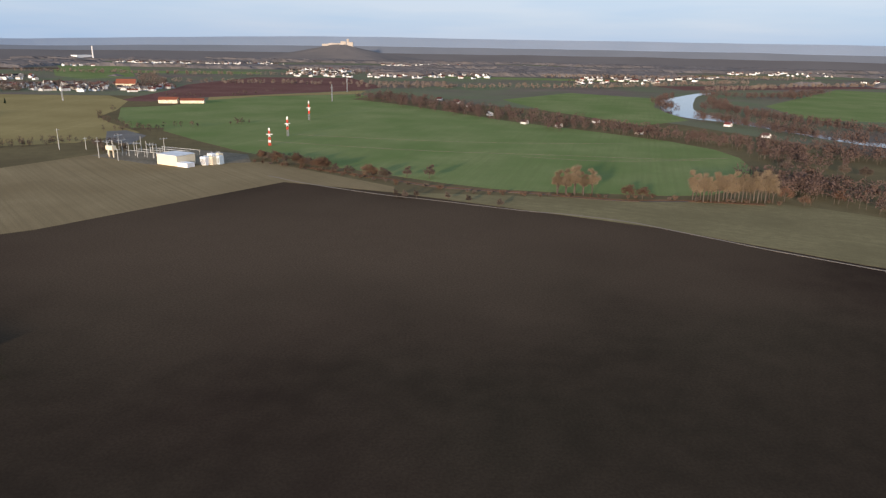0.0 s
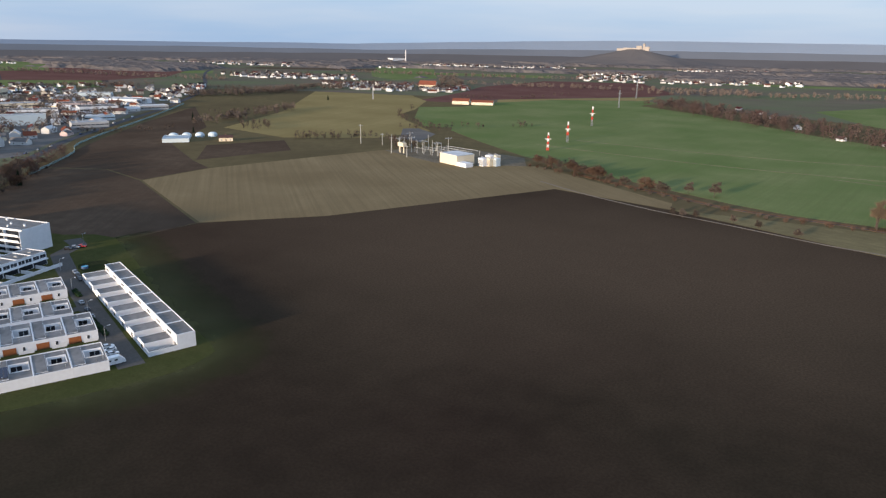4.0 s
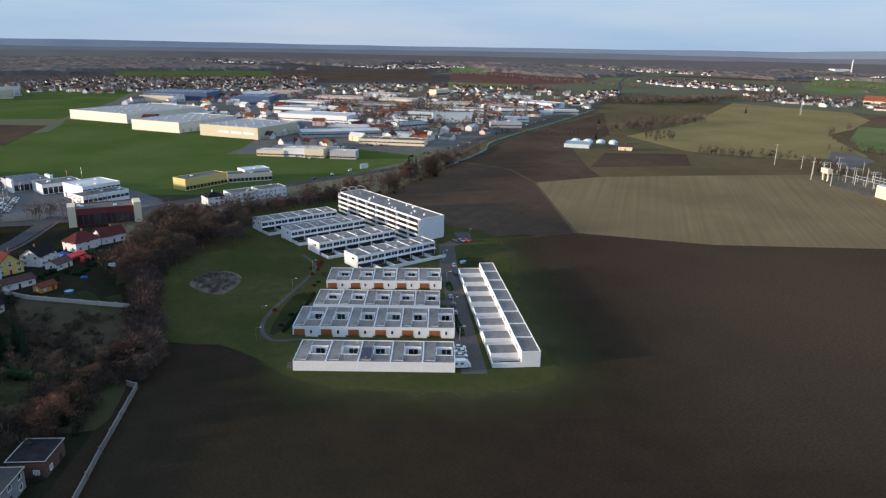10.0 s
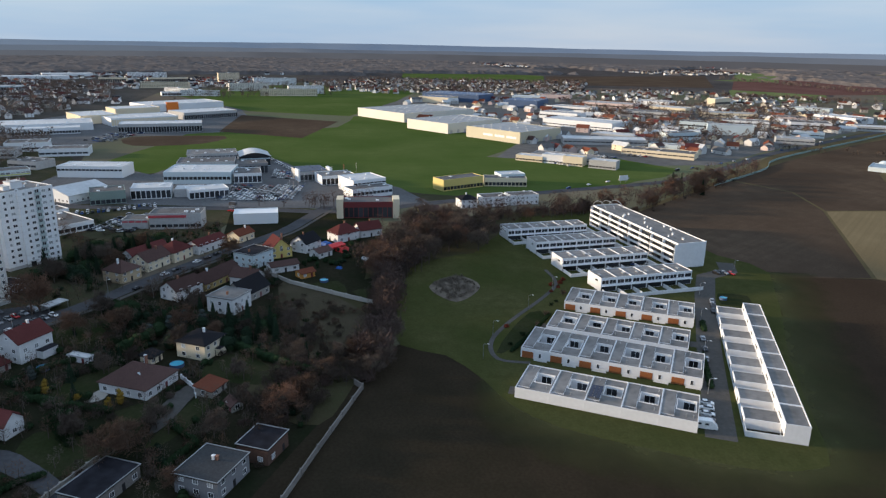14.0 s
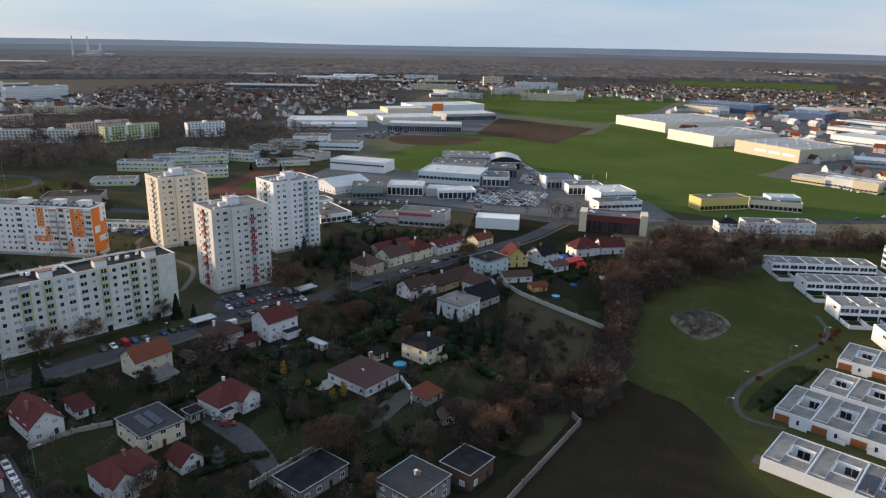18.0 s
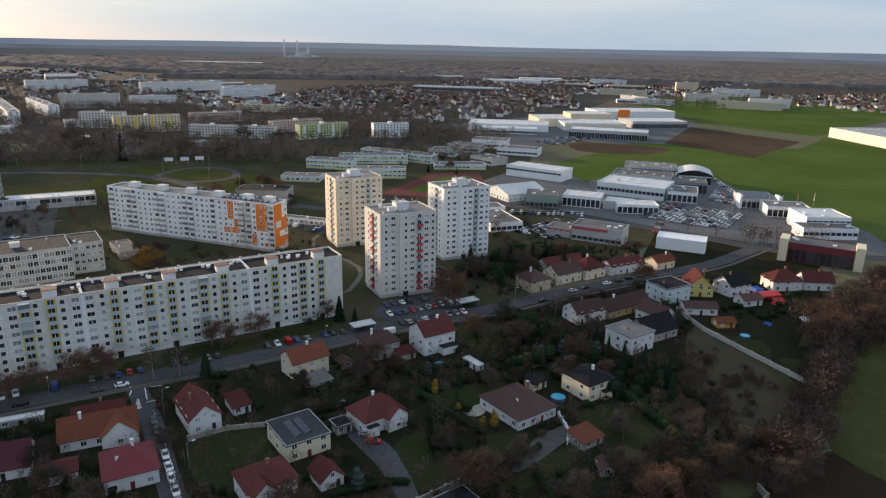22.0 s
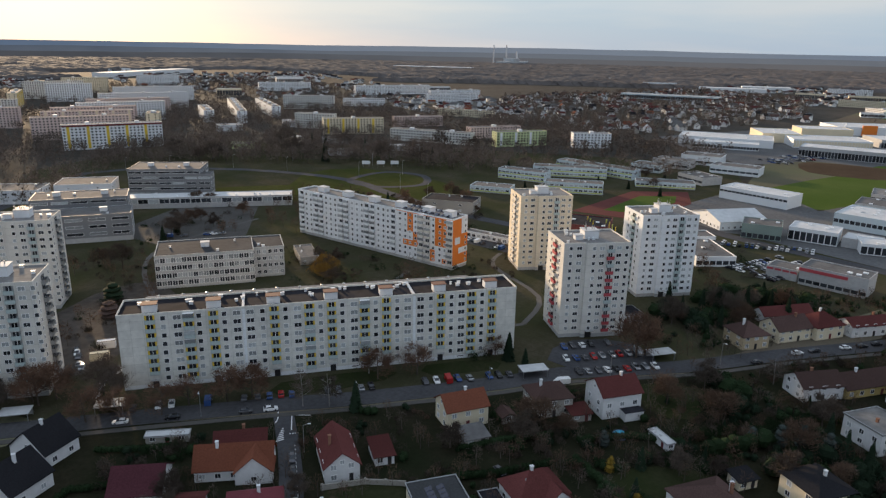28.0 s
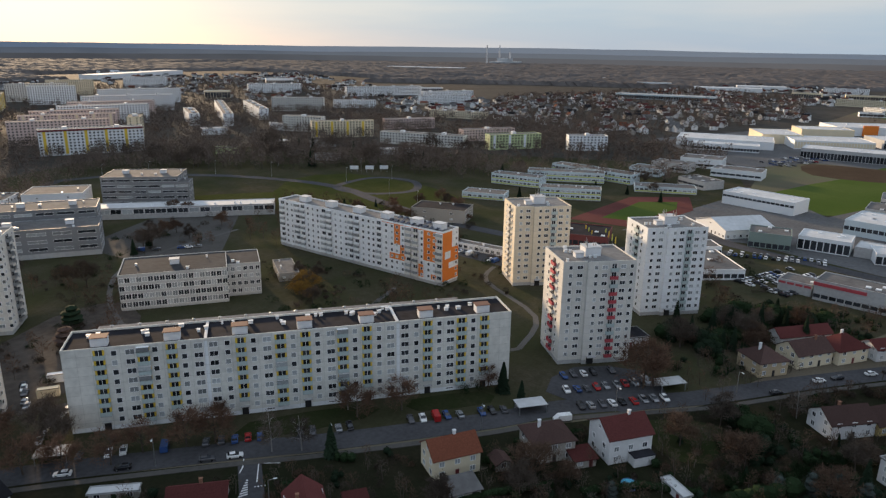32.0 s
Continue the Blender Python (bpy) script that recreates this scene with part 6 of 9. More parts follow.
def conifer(seed, h, rad, label):
    r = random.Random(seed)
    t = thing("conifer", 0, 0, 0, label, "tree", "conifers")
    m, c = Mesh(), Mesh()
    m.tube((0, 0, -0.2), (0, 0, h * 0.96), h * 0.018, 0.03, 6)
    z = h * 0.08
    while z < h * 0.97:
        k = (1 - z / h) ** 0.85
        n = int(7 + 8 * k)
        for i in range(n):
            a = 2 * math.pi * i / n + r.uniform(-0.3, 0.3)
            R = rad * k * r.uniform(0.75, 1.15) + 0.12
            d = Vector((math.cos(a), math.sin(a), 0))
            s = Vector((-d.y, d.x, 0)) * (0.22 * R + 0.2)
            p0 = Vector((0, 0, z + 0.12 * R))
            mid = d * R * 0.6 + Vector((0, 0, z - 0.12 * R))
            tip = d * R + Vector((0, 0, z - 0.3 * R - 0.1))
            c.quad([p0, mid - s, tip]), c.quad([p0, tip, mid + s])
            c.quad([mid - s * 0.8, mid - s * 0.2 - Vector((0, 0, 0.5)), tip])
        z += h * 0.045
    m.ob("trunk", BARK, t)
    c.ob("crown", NEEDLE, t, "dark green needle boughs")
    return t


def shrub(seed, h, rad, twig, label, name="shrub"):
    r = random.Random(seed)
    t = thing(name, 0, 0, 0, label, "shrub", "bare shrubs")
    m, c = Mesh(), Mesh()
    for i in range(16):
        a = r.uniform(0, 2 * math.pi)
        d = Vector((math.cos(a) * r.uniform(0.2, 0.9), math.sin(a) * r.uniform(0.2, 0.9), 1)).normalized()
        q = d * h * r.uniform(0.5, 0.85)
        q = Vector((q.x * rad / h * 1.6, q.y * rad / h * 1.6, q.z))
        m.tube((d.x * 0.3, d.y * 0.3, -0.1), q, 0.05, 0.02, 3)
        for _ in range(26):
            p = q * r.uniform(0.35, 1.05) + Vector((r.gauss(0, 0.35), r.gauss(0, 0.35), r.gauss(0, 0.25))) * rad * 0.5
            e = Vector((r.gauss(0, 0.5), r.gauss(0, 0.5), r.uniform(0.1, 1))) * 0.8
            w = e.cross(Vector((r.gauss(0, 1), r.gauss(0, 1), 0.2))).normalized() * r.uniform(0.03, 0.07)
            p.z = max(0.05, p.z)
            c.quad([p - w, p + w, p + e])
    m.ob("stem", BARK, t)
    c.ob("foliage", twig, t)
    return t


TREES = [bare_tree(1, 12, 3.6, BARK, TWIG, "broad bare brown tree with fine twigs"), bare_tree(2, 15, 4.2, BARK, TWIG, "tall bare tree with an open crown"), bare_tree(3, 9, 2.8, BARK, TWIG_R, "russet bare tree with a round crown"), bare_tree(4, 11, 3.4, BARK, TWIG_P, "pale russet bare tree with fine twigs", density=0.75), bare_tree(5, 8, 2.4, BARK, TWIG, "small bare garden tree")]
POPLAR = bare_tree(6, 17, 3.0, BARK, TWIG_G, "pale upright bare poplar beside the ditch", "poplar", narrow=True, density=2.0)
BIRCHT = bare_tree(7, 14, 2.6, BIRCH, TWIG, "white-barked bare birch beside the street", "birch", density=0.5, girth=0.5)
WILLOWT = bare_tree(8, 10, 3.2, BARK, WILLOW, "golden weeping willow on the lawn", "willow", droop=0.7, density=2.0)
CONS = [conifer(1, 13, 2.6, "dark green spruce in a garden"), conifer(2, 9, 2.2, "bushy dark green garden conifer"), conifer(3, 6, 1.3, "slim dark garden conifer")]
SHRUBS = [shrub(1, 2.6, 2.0, TWIG, "low bare brown shrub on grass"), shrub(2, 3.6, 2.4, TWIG_R, "russet bare shrub with thin stems"), shrub(3, 1.9, 1.7, HEDGE, "dark evergreen shrub with dense leaves")]
PLACED = set()


def plant(proto, x, y, s=1.0, rot=0.0):
    m = pose(x, y, 0.02, 0, 0, rot)
    s *= 1.3 if proto in TREES else 1.1
    if proto.name not in PLACED:
        PLACED.add(proto.name)
        proto.matrix_basis = m
        proto.scale = (s, s, s)
        return proto
    o = copy_thing(proto, m)
    o.scale = (s, s, s * 1.0)
    return o


def free(x, y):
    return all((x - a) ** 2 + (y - b) ** 2 > c * c for a, b, c in OCC)


def inside(x, y, poly):
    k = False
    for (x0, y0), (x1, y1) in zip(poly, poly[1:] + poly[:1]):
        if (y0 > y) != (y1 > y) and x < (x1 - x0) * (y - y0) / (y1 - y0) + x0:
            k = not k
    return k


def grove(poly, n, protos, seed, lo=0.7, hi=1.2, check=True):
    r = random.Random(seed)
    xs, ys = [p[0] for p in poly], [p[1] for p in poly]
    done = tries = 0
    while done < n and tries < n * 40:
        tries += 1
        x, y = r.uniform(min(xs), max(xs)), r.uniform(min(ys), max(ys))
        if inside(x, y, poly) and (not check or free(x, y)):
            plant(r.choice(protos), x, y, r.uniform(lo, hi), r.uniform(0, 360))
            done += 1


def row(pts, step, protos, seed, jit=1.5, lo=0.7, hi=1.2):
    r = random.Random(seed)
    for (x0, y0), (x1, y1) in zip(pts, pts[1:]):
        n = max(1, int(math.hypot(x1 - x0, y1 - y0) / step))
        for i in range(n):
            t = (i + r.random()) / n
            plant(r.choice(protos), x0 + (x1 - x0) * t + r.uniform(-jit, jit), y0 + (y1 - y0) * t + r.uniform(-jit, jit), r.uniform(lo, hi), r.uniform(0, 360))


T, S = TREES, SHRUBS
# belt between gardens and the estate meadow, wood round the pond
row([(-224, 80), (-250, 88), (-275, 90), (-300, 92)], 4.5, [T[0], T[4], S[1], S[0]], 1, 3, 0.4, 0.7)
grove([(-300, 90), (-330, 92), (-392, 104), (-420, 150), (-400, 168), (-358, 158), (-342, 118), (-312, 100)], 34, [T[0], T[1], T[3], T[0]], 2, 0.7, 1.0)
row([(-405, 165), (-432, 215), (-436, 262), (-470, 330), (-520, 395)], 7.0, [T[0], T[1], T[3], S[1]], 3, 9, 0.5, 0.9)
row([(-420, 268), (-470, 345), (-540, 430)], 12, [T[2], S[0], S[1]], 4, 6, 0.5, 0.9)
# scrub corner beside the long wall
grove([(-195, 42), (-240, 45), (-262, 62), (-252, 84), (-222, 72), (-195, 58)], 10, [T[2], T[4], S[1], S[0]], 5, 0.5, 0.8)
plant(T[3], -206, 52, 0.8), plant(T[2], -215, 58, 0.8), plant(T[2], -230, 66, 0.6)
# gardens
grove([(-168, 40), (-222, 68), (-330, 50), (-380, 30), (-300, -15), (-215, -75), (-160, -105), (-120, -90), (-130, -10)], 105, [T[4], T[2], S[0], S[1], S[2], S[2], T[4], CONS[2]], 6, 0.55, 1.0)
for x, y, s in ((-266, 34, 0.85), (-270, 40, 0.95), (-263, 44, 0.8), (-259, 50, 0.75), (-274, 33, 0.8), (-279, 27, 0.7), (-283, 22, 0.8), (-268, 48, 0.8)):
    plant(CONS[0], x, y, s, x * 7)
for x, y, s in ((-262, 22, 0.8), (-240, -12, 0.7), (-228, -8, 0.6), (-212, -88, 1.0), (-270, -74, 1.1), (-268, -66, 0.8)):
    plant(CONS[1], x, y, s, x * 3)
row([(-258, 32), (-248, 44), (-238, 53)], 1.5, [S[2]], 7, 0.3, 1.0, 1.3)
row([(-226, -4), (-216, -12), (-200, -2)], 1.8, [S[2]], 8, 0.5, 0.9, 1.2)
row([(-262, -8), (-280, 6), (-296, 14)], 2.0, [S[2]], 9, 1, 1.0, 1.4)
# along the front block and the street
for x, y, s in ((-157, -139, 0.8), (-164, -133, 0.75), (-173, -127, 0.75), (-181, -126, 0.7), (-190, -120, 0.85), (-196, -116, 0.8), (-203, -124, 0.5), (-230, -97, 0.8), (-241, -90, 0.8), (-269, -79, 0.6), (-301, -42, 1.25), (-306, -41, 1.1)):
    plant(T[3], x, y, s, x * 11)
plant(BIRCHT, -203, -101, 0.9), plant(BIRCHT, -208.5, -95.5, 0.85, 80), plant(BIRCHT, -231, -102, 0.8, 30), plant(BIRCHT, -313, 0, 0.7, 30)
row([(-100, -190), (-150, -160), (-170, -148)], 5, [T[0], T[3]], 10, 4, 0.7, 1.0)
grove([(-320, -50), (-345, -48), (-400, -28), (-395, -8), (-350, -25), (-322, -38)], 24, [CONS[1], T[0], CONS[0], T[2]], 11, 0.6, 0.9, False)
plant(WILLOWT, -289, -192, 1.0), plant(WILLOWT, -284, -186, 0.8, 90)
grove([(-262, -178), (-300, -150), (-322, -160), (-318, -230), (-290, -230)], 12, [T[0], S[0], S[1], T[4]], 12, 0.5, 0.8)
grove([(-190, -205), (-232, -245), (-300, -300), (-270, -330), (-200, -300)], 14, [CONS[1], T[0], S[2], T[2]], 13, 0.5, 0.9)
grove([(-345, -255), (-420, -320), (-470, -260), (-420, -190), (-360, -180)], 22, [T[0], CONS[1], T[2], T[3]], 14, 0.5, 0.9)
# parkland before the far blocks
grove([(-330, -540), (-420, -490), (-520, -390), (-560, -300), (-640, -300), (-640, -430), (-540, -560), (-420, -640)], 22, [T[0], T[1], CONS[0]], 15, 0.9, 1.25)
grove([(-560, -290), (-520, -250), (-480, -230), (-500, -180), (-620, -110), (-650, -160), (-640, -300)], 14, [T[0], CONS[1]], 16, 0.5, 0.9)
# estate saplings, ditch, river wood
row([(-240, 132), (-262, 148), (-292, 172)], 9, [S[1], S[2]], 18, 2, 0.5, 0.8)
row([(-170, 612), (-37, 522), (26, 489), (105, 483), (170, 482), (239, 470)], 9, [S[1], S[0], S[1]], 19, 3, 0.7, 1.2)
row([(-175, 630), (-100, 575), (-40, 535)], 6, [T[2], S[1], T[4]], 20, 4, 0.6, 1.0)
for x, y in ((-33, 473), (-27, 470), (-19, 472), (3, 468), (17, 460), (37, 448)):
    plant(T[4], x, y, 0.55, x * 50)
for i in range(9):
    plant(POPLAR, 82 + 6.2 * (i % 5), 492 + 4 * (i // 5), (1.05, 0.9, 1.2, 1.0, 1.15, 0.95, 1.1, 1.25, 0.85)[i], i * 40)
for i in range(22):
    plant(POPLAR, 176 + 5.4 * (i % 11), 476 + 6 * (i // 11), 0.95 + 0.35 * ((i * 0.618) % 1), i * 40)
plant(T[2], 130, 482, 0.9), plant(T[2], 140, 480, 0.8), plant(T[3], 240, 480, 0.8), plant(T[2], 247, 466, 0.7), plant(T[4], -12, 545, 1.1), plant(T[4], -30, 548, 0.9)
grove([(250, 480), (300, 640), (420, 500), (330, 380), (270, 440)], 20, [T[0], T[3], S[1]], 21, 0.6, 1.0, False)

# ---- thickets and far woods, past counting ----
def thicket(name, polys, seed, twig, label, h=(8, 14), blades=70, wide=0.16, check=True):
    """Many small bare trees standing close: a stem and an uneven cloud of twigs each."""
    r = random.Random(seed)
    m = Mesh()
    for poly, n in polys:
        xs, ys = [p[0] for p in poly], [p[1] for p in poly]
        done = tries = 0
        while done < n and tries < 30 * n:
            tries += 1
            x, y = r.uniform(min(xs), max(xs)), r.uniform(min(ys), max(ys))
            if not inside(x, y, poly) or (check and not free(x, y)):
                continue
            done += 1
            H = r.uniform(*h)
            R = H * r.uniform(0.24, 0.36)
            m.tube((x, y, -0.1), (x + r.uniform(-0.4, 0.4), y + r.uniform(-0.4, 0.4), H * 0.7), 0.16, 0.05, 3, 1)
            for _ in range(blades):
                a, u = r.uniform(0, 2 * math.pi), r.random() ** 0.6
                z = H * (0.3 + 0.68 * r.random())
                k = R * u * math.sqrt(max(0.08, 1 - ((z / H - 0.6) / 0.45) ** 2))
                p = Vector((x + k * math.cos(a), y + k * math.sin(a), z))
                e = Vector((math.cos(a) * 0.6 + r.gauss(0, 0.4), math.sin(a) * 0.6 + r.gauss(0, 0.4), r.uniform(0.2, 1.2))) * H * 0.11
                w = e.cross(Vector((r.gauss(0, 1), r.gauss(0, 1), r.gauss(0, 1)))).normalized() * wide * r.uniform(0.6, 1.3)
                m.quad([p - w, p + w, p + e])
    return tagged(m.ob(name, [twig, BARK]), label, "trees", kind="stuff")


def band(pts, width):
    L, R = [], []
    for i, p in enumerate(pts):
        a, b = pts[max(0, i - 1)], pts[min(len(pts) - 1, i + 1)]
        d = Vector((b[0] - a[0], b[1] - a[1])).normalized()
        L.append((p[0] - d.y * width / 2, p[1] + d.x * width / 2)), R.append((p[0] + d.y * width / 2, p[1] - d.x * width / 2))
    return R + L[::-1]


thicket("riverside_wood", [(band([(-150, 1370), (-20, 1180), (90, 1015), (180, 900)], 90), 330), (band([(180, 905), (255, 815), (330, 745), (420, 670), (560, 560)], 46), 300), (band([(372, 1130), (400, 1340), (470, 1480)], 22), 60), (band([(455, 1240), (480, 1060), (520, 930), (640, 800), (800, 660)], 40), 220), (band([(560, 1560), (700, 1500), (900, 1720)], 60), 160), (band([(262, 560), (275, 500), (330, 440), (420, 400)], 60), 160), (band([(372, 1040), (405, 985), (440, 850), (505, 745), (620, 600), (780, 480)], 34), 330), (band([(520, 1380), (470, 1180), (500, 1000), (560, 880), (700, 700)], 30), 200), ([(300, 690), (345, 700), (380, 620), (310, 600)], 50), ([(232, 484), (280, 540), (300, 500), (250, 478)], 40)], 31, TWIG_V, "russet-brown bare wood along the river", (9, 16), blades=60, wide=0.6, check=False)
thicket("field_hedges", [(band([(-450, 655), (-375, 705), (-340, 690), (-300, 640)], 22), 80), (band([(-335, 800), (-420, 880), (-470, 945), (-490, 1040)], 10), 30), (band([(-640, 905), (-700, 830), (-590, 760), (-520, 690)], 34), 80), (band([(-1080, 1240), (-920, 1250), (-840, 1190)], 70), 170), (band([(-395, 800), (-330, 830), (-250, 905)], 10), 26), (band([(-165, 640), (-100, 585)], 10), 24), (band([(-700, 560), (-640, 600), (-600, 680)], 14), 26), (band([(-560, 1300), (-420, 1330), (-350, 1500)], 12), 26)], 32, TWIG, "bare brown hedges and copses between fields", (4, 9), 50, 0.4, False)
thicket("roadside_trees", [(band([(-392, 108), (-425, 175), (-436, 262), (-480, 345), (-560, 450)], 26), 240), (band([(-330, 96), (-365, 120), (-392, 150)], 34), 110), (band([(-232, 80), (-262, 90), (-300, 95), (-330, 100)], 11), 75), (band([(-480, 35), (-468, 75), (-480, 110)], 14), 26)], 33, TWIG_V, "dense bare trees along road and pond", (7, 13), 90, 0.15)
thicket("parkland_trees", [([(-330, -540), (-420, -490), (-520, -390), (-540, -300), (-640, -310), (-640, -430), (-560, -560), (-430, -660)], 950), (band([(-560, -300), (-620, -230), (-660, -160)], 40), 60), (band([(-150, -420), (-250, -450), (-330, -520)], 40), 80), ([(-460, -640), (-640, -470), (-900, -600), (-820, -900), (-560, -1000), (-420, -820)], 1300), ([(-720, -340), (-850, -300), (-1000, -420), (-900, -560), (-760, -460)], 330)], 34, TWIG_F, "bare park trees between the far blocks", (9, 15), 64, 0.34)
thicket("garden_trees", [([(-165, 36), (-222, 66), (-330, 50), (-380, 34), (-300, -18), (-215, -78), (-160, -108), (-110, -95), (-125, -10)], 240), ([(-300, -22), (-320, -40), (-400, -30), (-440, 20), (-400, 20), (-345, -8)], 60)], 35, TWIG, "low bare garden trees and thickets", (3, 6.5), 90, 0.06)


def far_woods():
    """Woodland out to the horizon: one ragged canopy over an even fan of cells, falling to the ground at its edges and clearings."""
    r = np.random.RandomState(5)
    yaws = np.arange(-42, 178, 0.3)
    rings = [1500.0]
    while rings[-1] < 4500:
        rings.append(rings[-1] * 1.0052 + 2.0)
    v, cover = [], []
    for yaw in yaws:
        for R in rings:
            a = radians(yaw + r.uniform(-0.12, 0.12))
            q = R + r.uniform(-4, 4)
            x, y = -q * math.sin(a), q * math.cos(a)
            k = noise.noise((x / 900.0, y / 420.0, 2.2)) + 0.5 * noise.noise((x / 300.0, y / 200.0, 7.0)) + 0.2 * noise.noise((x / 60.0, y / 60.0, 3.0))
            lim = 0.06 - (R - 2500) / 3600.0 + 0.14 - 0.55 * min(1.0, max(0.0, (yaw - 55) / 30.0))
            keep = (x < -300 and -600 < y < 700 and R < 2300) or (x < -300 and y < -200 and R < 2050) or (R < 2300 and y > 1000 and -900 < x < 1300) or (x > 900 and y < 900) or (-2480 < x < -300 and 300 < y < 1600) or (-1450 < x < -950 and 2000 < y < 2700) or (-1700 < x < -900 and -2300 < y < -1400)
            hgt = 0.0 if keep else min(1.0, max(0.0, (k - lim) / 0.05))
            cover.append(hgt > 0.02)
            v.append((x, y, -0.5 if hgt <= 0.02 else hgt * (8.0 + 4.2 * r.random_sample() + 2.2 * noise.noise((x / 45.0, y / 45.0, 1.0)))))
    n = len(rings)
    f = []
    for i in range(len(yaws) - 1):
        for j in range(n - 1):
            q = (i * n + j, i * n + j + 1, (i + 1) * n + j + 1, (i + 1) * n + j)
            if any(cover[t] for t in q):
                f.append(q)
    me = bpy.data.meshes.new("far_woods")
    me.from_pydata(v, [], f)
    me.materials.append(WOODS)
    tagged(new("far_woods", me), "bare woods stretching to the horizon, tinted pale violet for haze", "woods", kind="stuff")


far_woods()

# ---- far apartment blocks ----
def far_block(x, y, ang, L, D, n, wall, label, rows=None, accent=None, group="far panel blocks"):
    OCC.append((x + math.cos(radians(ang)) * L / 2, y + math.sin(radians(ang)) * L / 2, L * 0.4))
    b = thing("apartment_block", x, y, ang, label, "apartment block", group)
    H = 1.2 + 2.8 * n
    m = Mesh()
    m.box(0, L, 0, D, 0, H)
    m.ob("wall", wall, b)
    m = Mesh()
    m.box(0.3, L - 0.3, 0.3, D - 0.3, H, H + 0.1)
    top = m.ob("roof", ROOF_G, b)
    m = Mesh()
    m.rim(0, L, 0, D, H + 0.003, H + 0.5, 0.3)
    m.ob("parapet", wall, b)
    k = max(2, int(L / 3.4))
    m = Mesh()
    for f in range(n):
        z = 1.4 + 2.8 * f
        for i in range(k):
            c = L * (i + 0.5) / k
            m.box(c - 0.8, c + 0.8, -0.05, 0.02, z + 0.7, z + 2.1)
        for i in range(max(1, int(D / 5))):
            c = D * (i + 0.5) / max(1, int(D / 5))
            m.box(L - 0.02, L + 0.05, c - 0.7, c + 0.7, z + 0.7, z + 2.1)
            m.box(-0.05, 0.02, c - 0.7, c + 0.7, z + 0.7, z + 2.1)
    tagged(m.ob("window_grid", GLASS, b), "rows of small dark windows", kind="stuff")
    if accent:
        for i in range(1, k - 1, 5):
            m = Mesh()
            c = L * (i + 0.5) / k
            m.box(c - 1.2, c + 1.2, -0.5, 0, 1.4, H - 0.3)
            m.ob("loggia_column", accent, b)
    for i in range(max(1, int(L / 36))):
        m = Mesh()
        c = L * (i + 0.5) / max(1, int(L / 36))
        m.box(c - 2, c + 2, D * 0.3, D * 0.7, H + 0.1, H + 2.2)
        m.ob("roof_hut", WHITE, top)
    return b


FB = [(-362, -650, -445, -618, 8, CONCRETE_W, YELLOW), (-366, -735, -455, -706, 8, PINK, None), (-397, -790, -486, -756, 8, PINK, CREAM), (-424, -832, -512, -800, 8, PINK, None), (-474, -880, -575, -848, 8, CONCRETE_W, None), (-508, -930, -610, -896, 8, PINK, None), (-566, -1020, -690, -985, 8, CONCRETE_W, None), (-650, -1150, -775, -1110, 8, CONCRETE_W, None), (-471, -672, -488, -698, 9, CREAM, None), (-563, -1205, -628, -1180, 10, CONCRETE_W, None), (-660, -1380, -733, -1345, 10, CREAM, None), (-480, -1090, -520, -1180, 8, CREAM, YELLOW), (-560, -1290, -650, -1260, 10, CONCRETE_C, None), (-880, -1524, -960, -1480, 8, CONCRETE_W, None), (-600, -770, -640, -850, 5, CONCRETE_W, None), (-628, -738, -740, -930, 5, CONCRETE_W, None), (-704, -767, -775, -905, 5, CONCRETE_W, None), (-787, -870, -840, -810, 7, CONCRETE_C, None), (-622, -580, -680, -540, 6, CREAM, YELLOW), (-640, -655, -662, -610, 6, CONCRETE, None), (-896, -850, -945, -800, 4, CONCRETE_W, None), (-646, -496, -676, -406, 4, CONCRETE_C, None), (-740, -580, -795, -545, 4, PINK, None), (-687, -380, -737, -350, 5, LIMEWALL, CONCRETE_W), (-720, -440, -777, -410, 4, PINK, None), (-1094, -1030, -1245, -960, 6, CONCRETE_W, None), (-1054, -795, -1155, -760, 5, CONCRETE_W, None), (-901, -645, -925, -560, 3, CREAM, None), (-742, -320, -769, -290, 5, CONCRETE_W, None), (-330, -900, -400, -860, 8, PINK, None), (-360, -1020, -440, -980, 8, CONCRETE_C, None), (-1000, -1230, -1100, -1180, 6, CONCRETE_W, None), (-1180, -900, -1280, -850, 4, CONCRETE_W, None)]
for x0, y0, x1, y1, n, w, acc in FB:
    fb = far_block(x0, y0, math.degrees(math.atan2(y1 - y0, x1 - x0)), math.hypot(x1 - x0, y1 - y0), 13, n, w, f"far {n}-storey panel block with rows of windows", accent=acc)
    if acc is YELLOW and n == 8 and w is CONCRETE_W:
        m = Mesh()
        m.box(0.2, math.hypot(x1 - x0, y1 - y0) - 0.2, -0.56, -0.02, 22.0, 23.6)
        m.ob("painted_band", DKRED, fb, "dark red band under the roof")
for x0, y0, x1, y1, n, w in ((-1429, 7, -1423, 114, 4, CREAM), (-1899, -110, -1915, -60, 7, CREAM), (-2018, -348, -2023, -253, 5, CONCRETE_W), (-1512, -180, -1466, -130, 3, WHITE), (-1480, 60, -1490, 130, 5, CONCRETE_W), (-1560, -60, -1580, 20, 5, CONCRETE_C), (-1650, -250, -1640, -150, 4, CREAM), (-1780, -20, -1790, 80, 5, CONCRETE_W), (-1430, -140, -1415, -70, 3, WHITE)):
    far_block(x0, y0, math.degrees(math.atan2(y1 - y0, x1 - x0)), math.hypot(x1 - x0, y1 - y0), 14, n, w, f"far {n}-storey block at the edge of town")

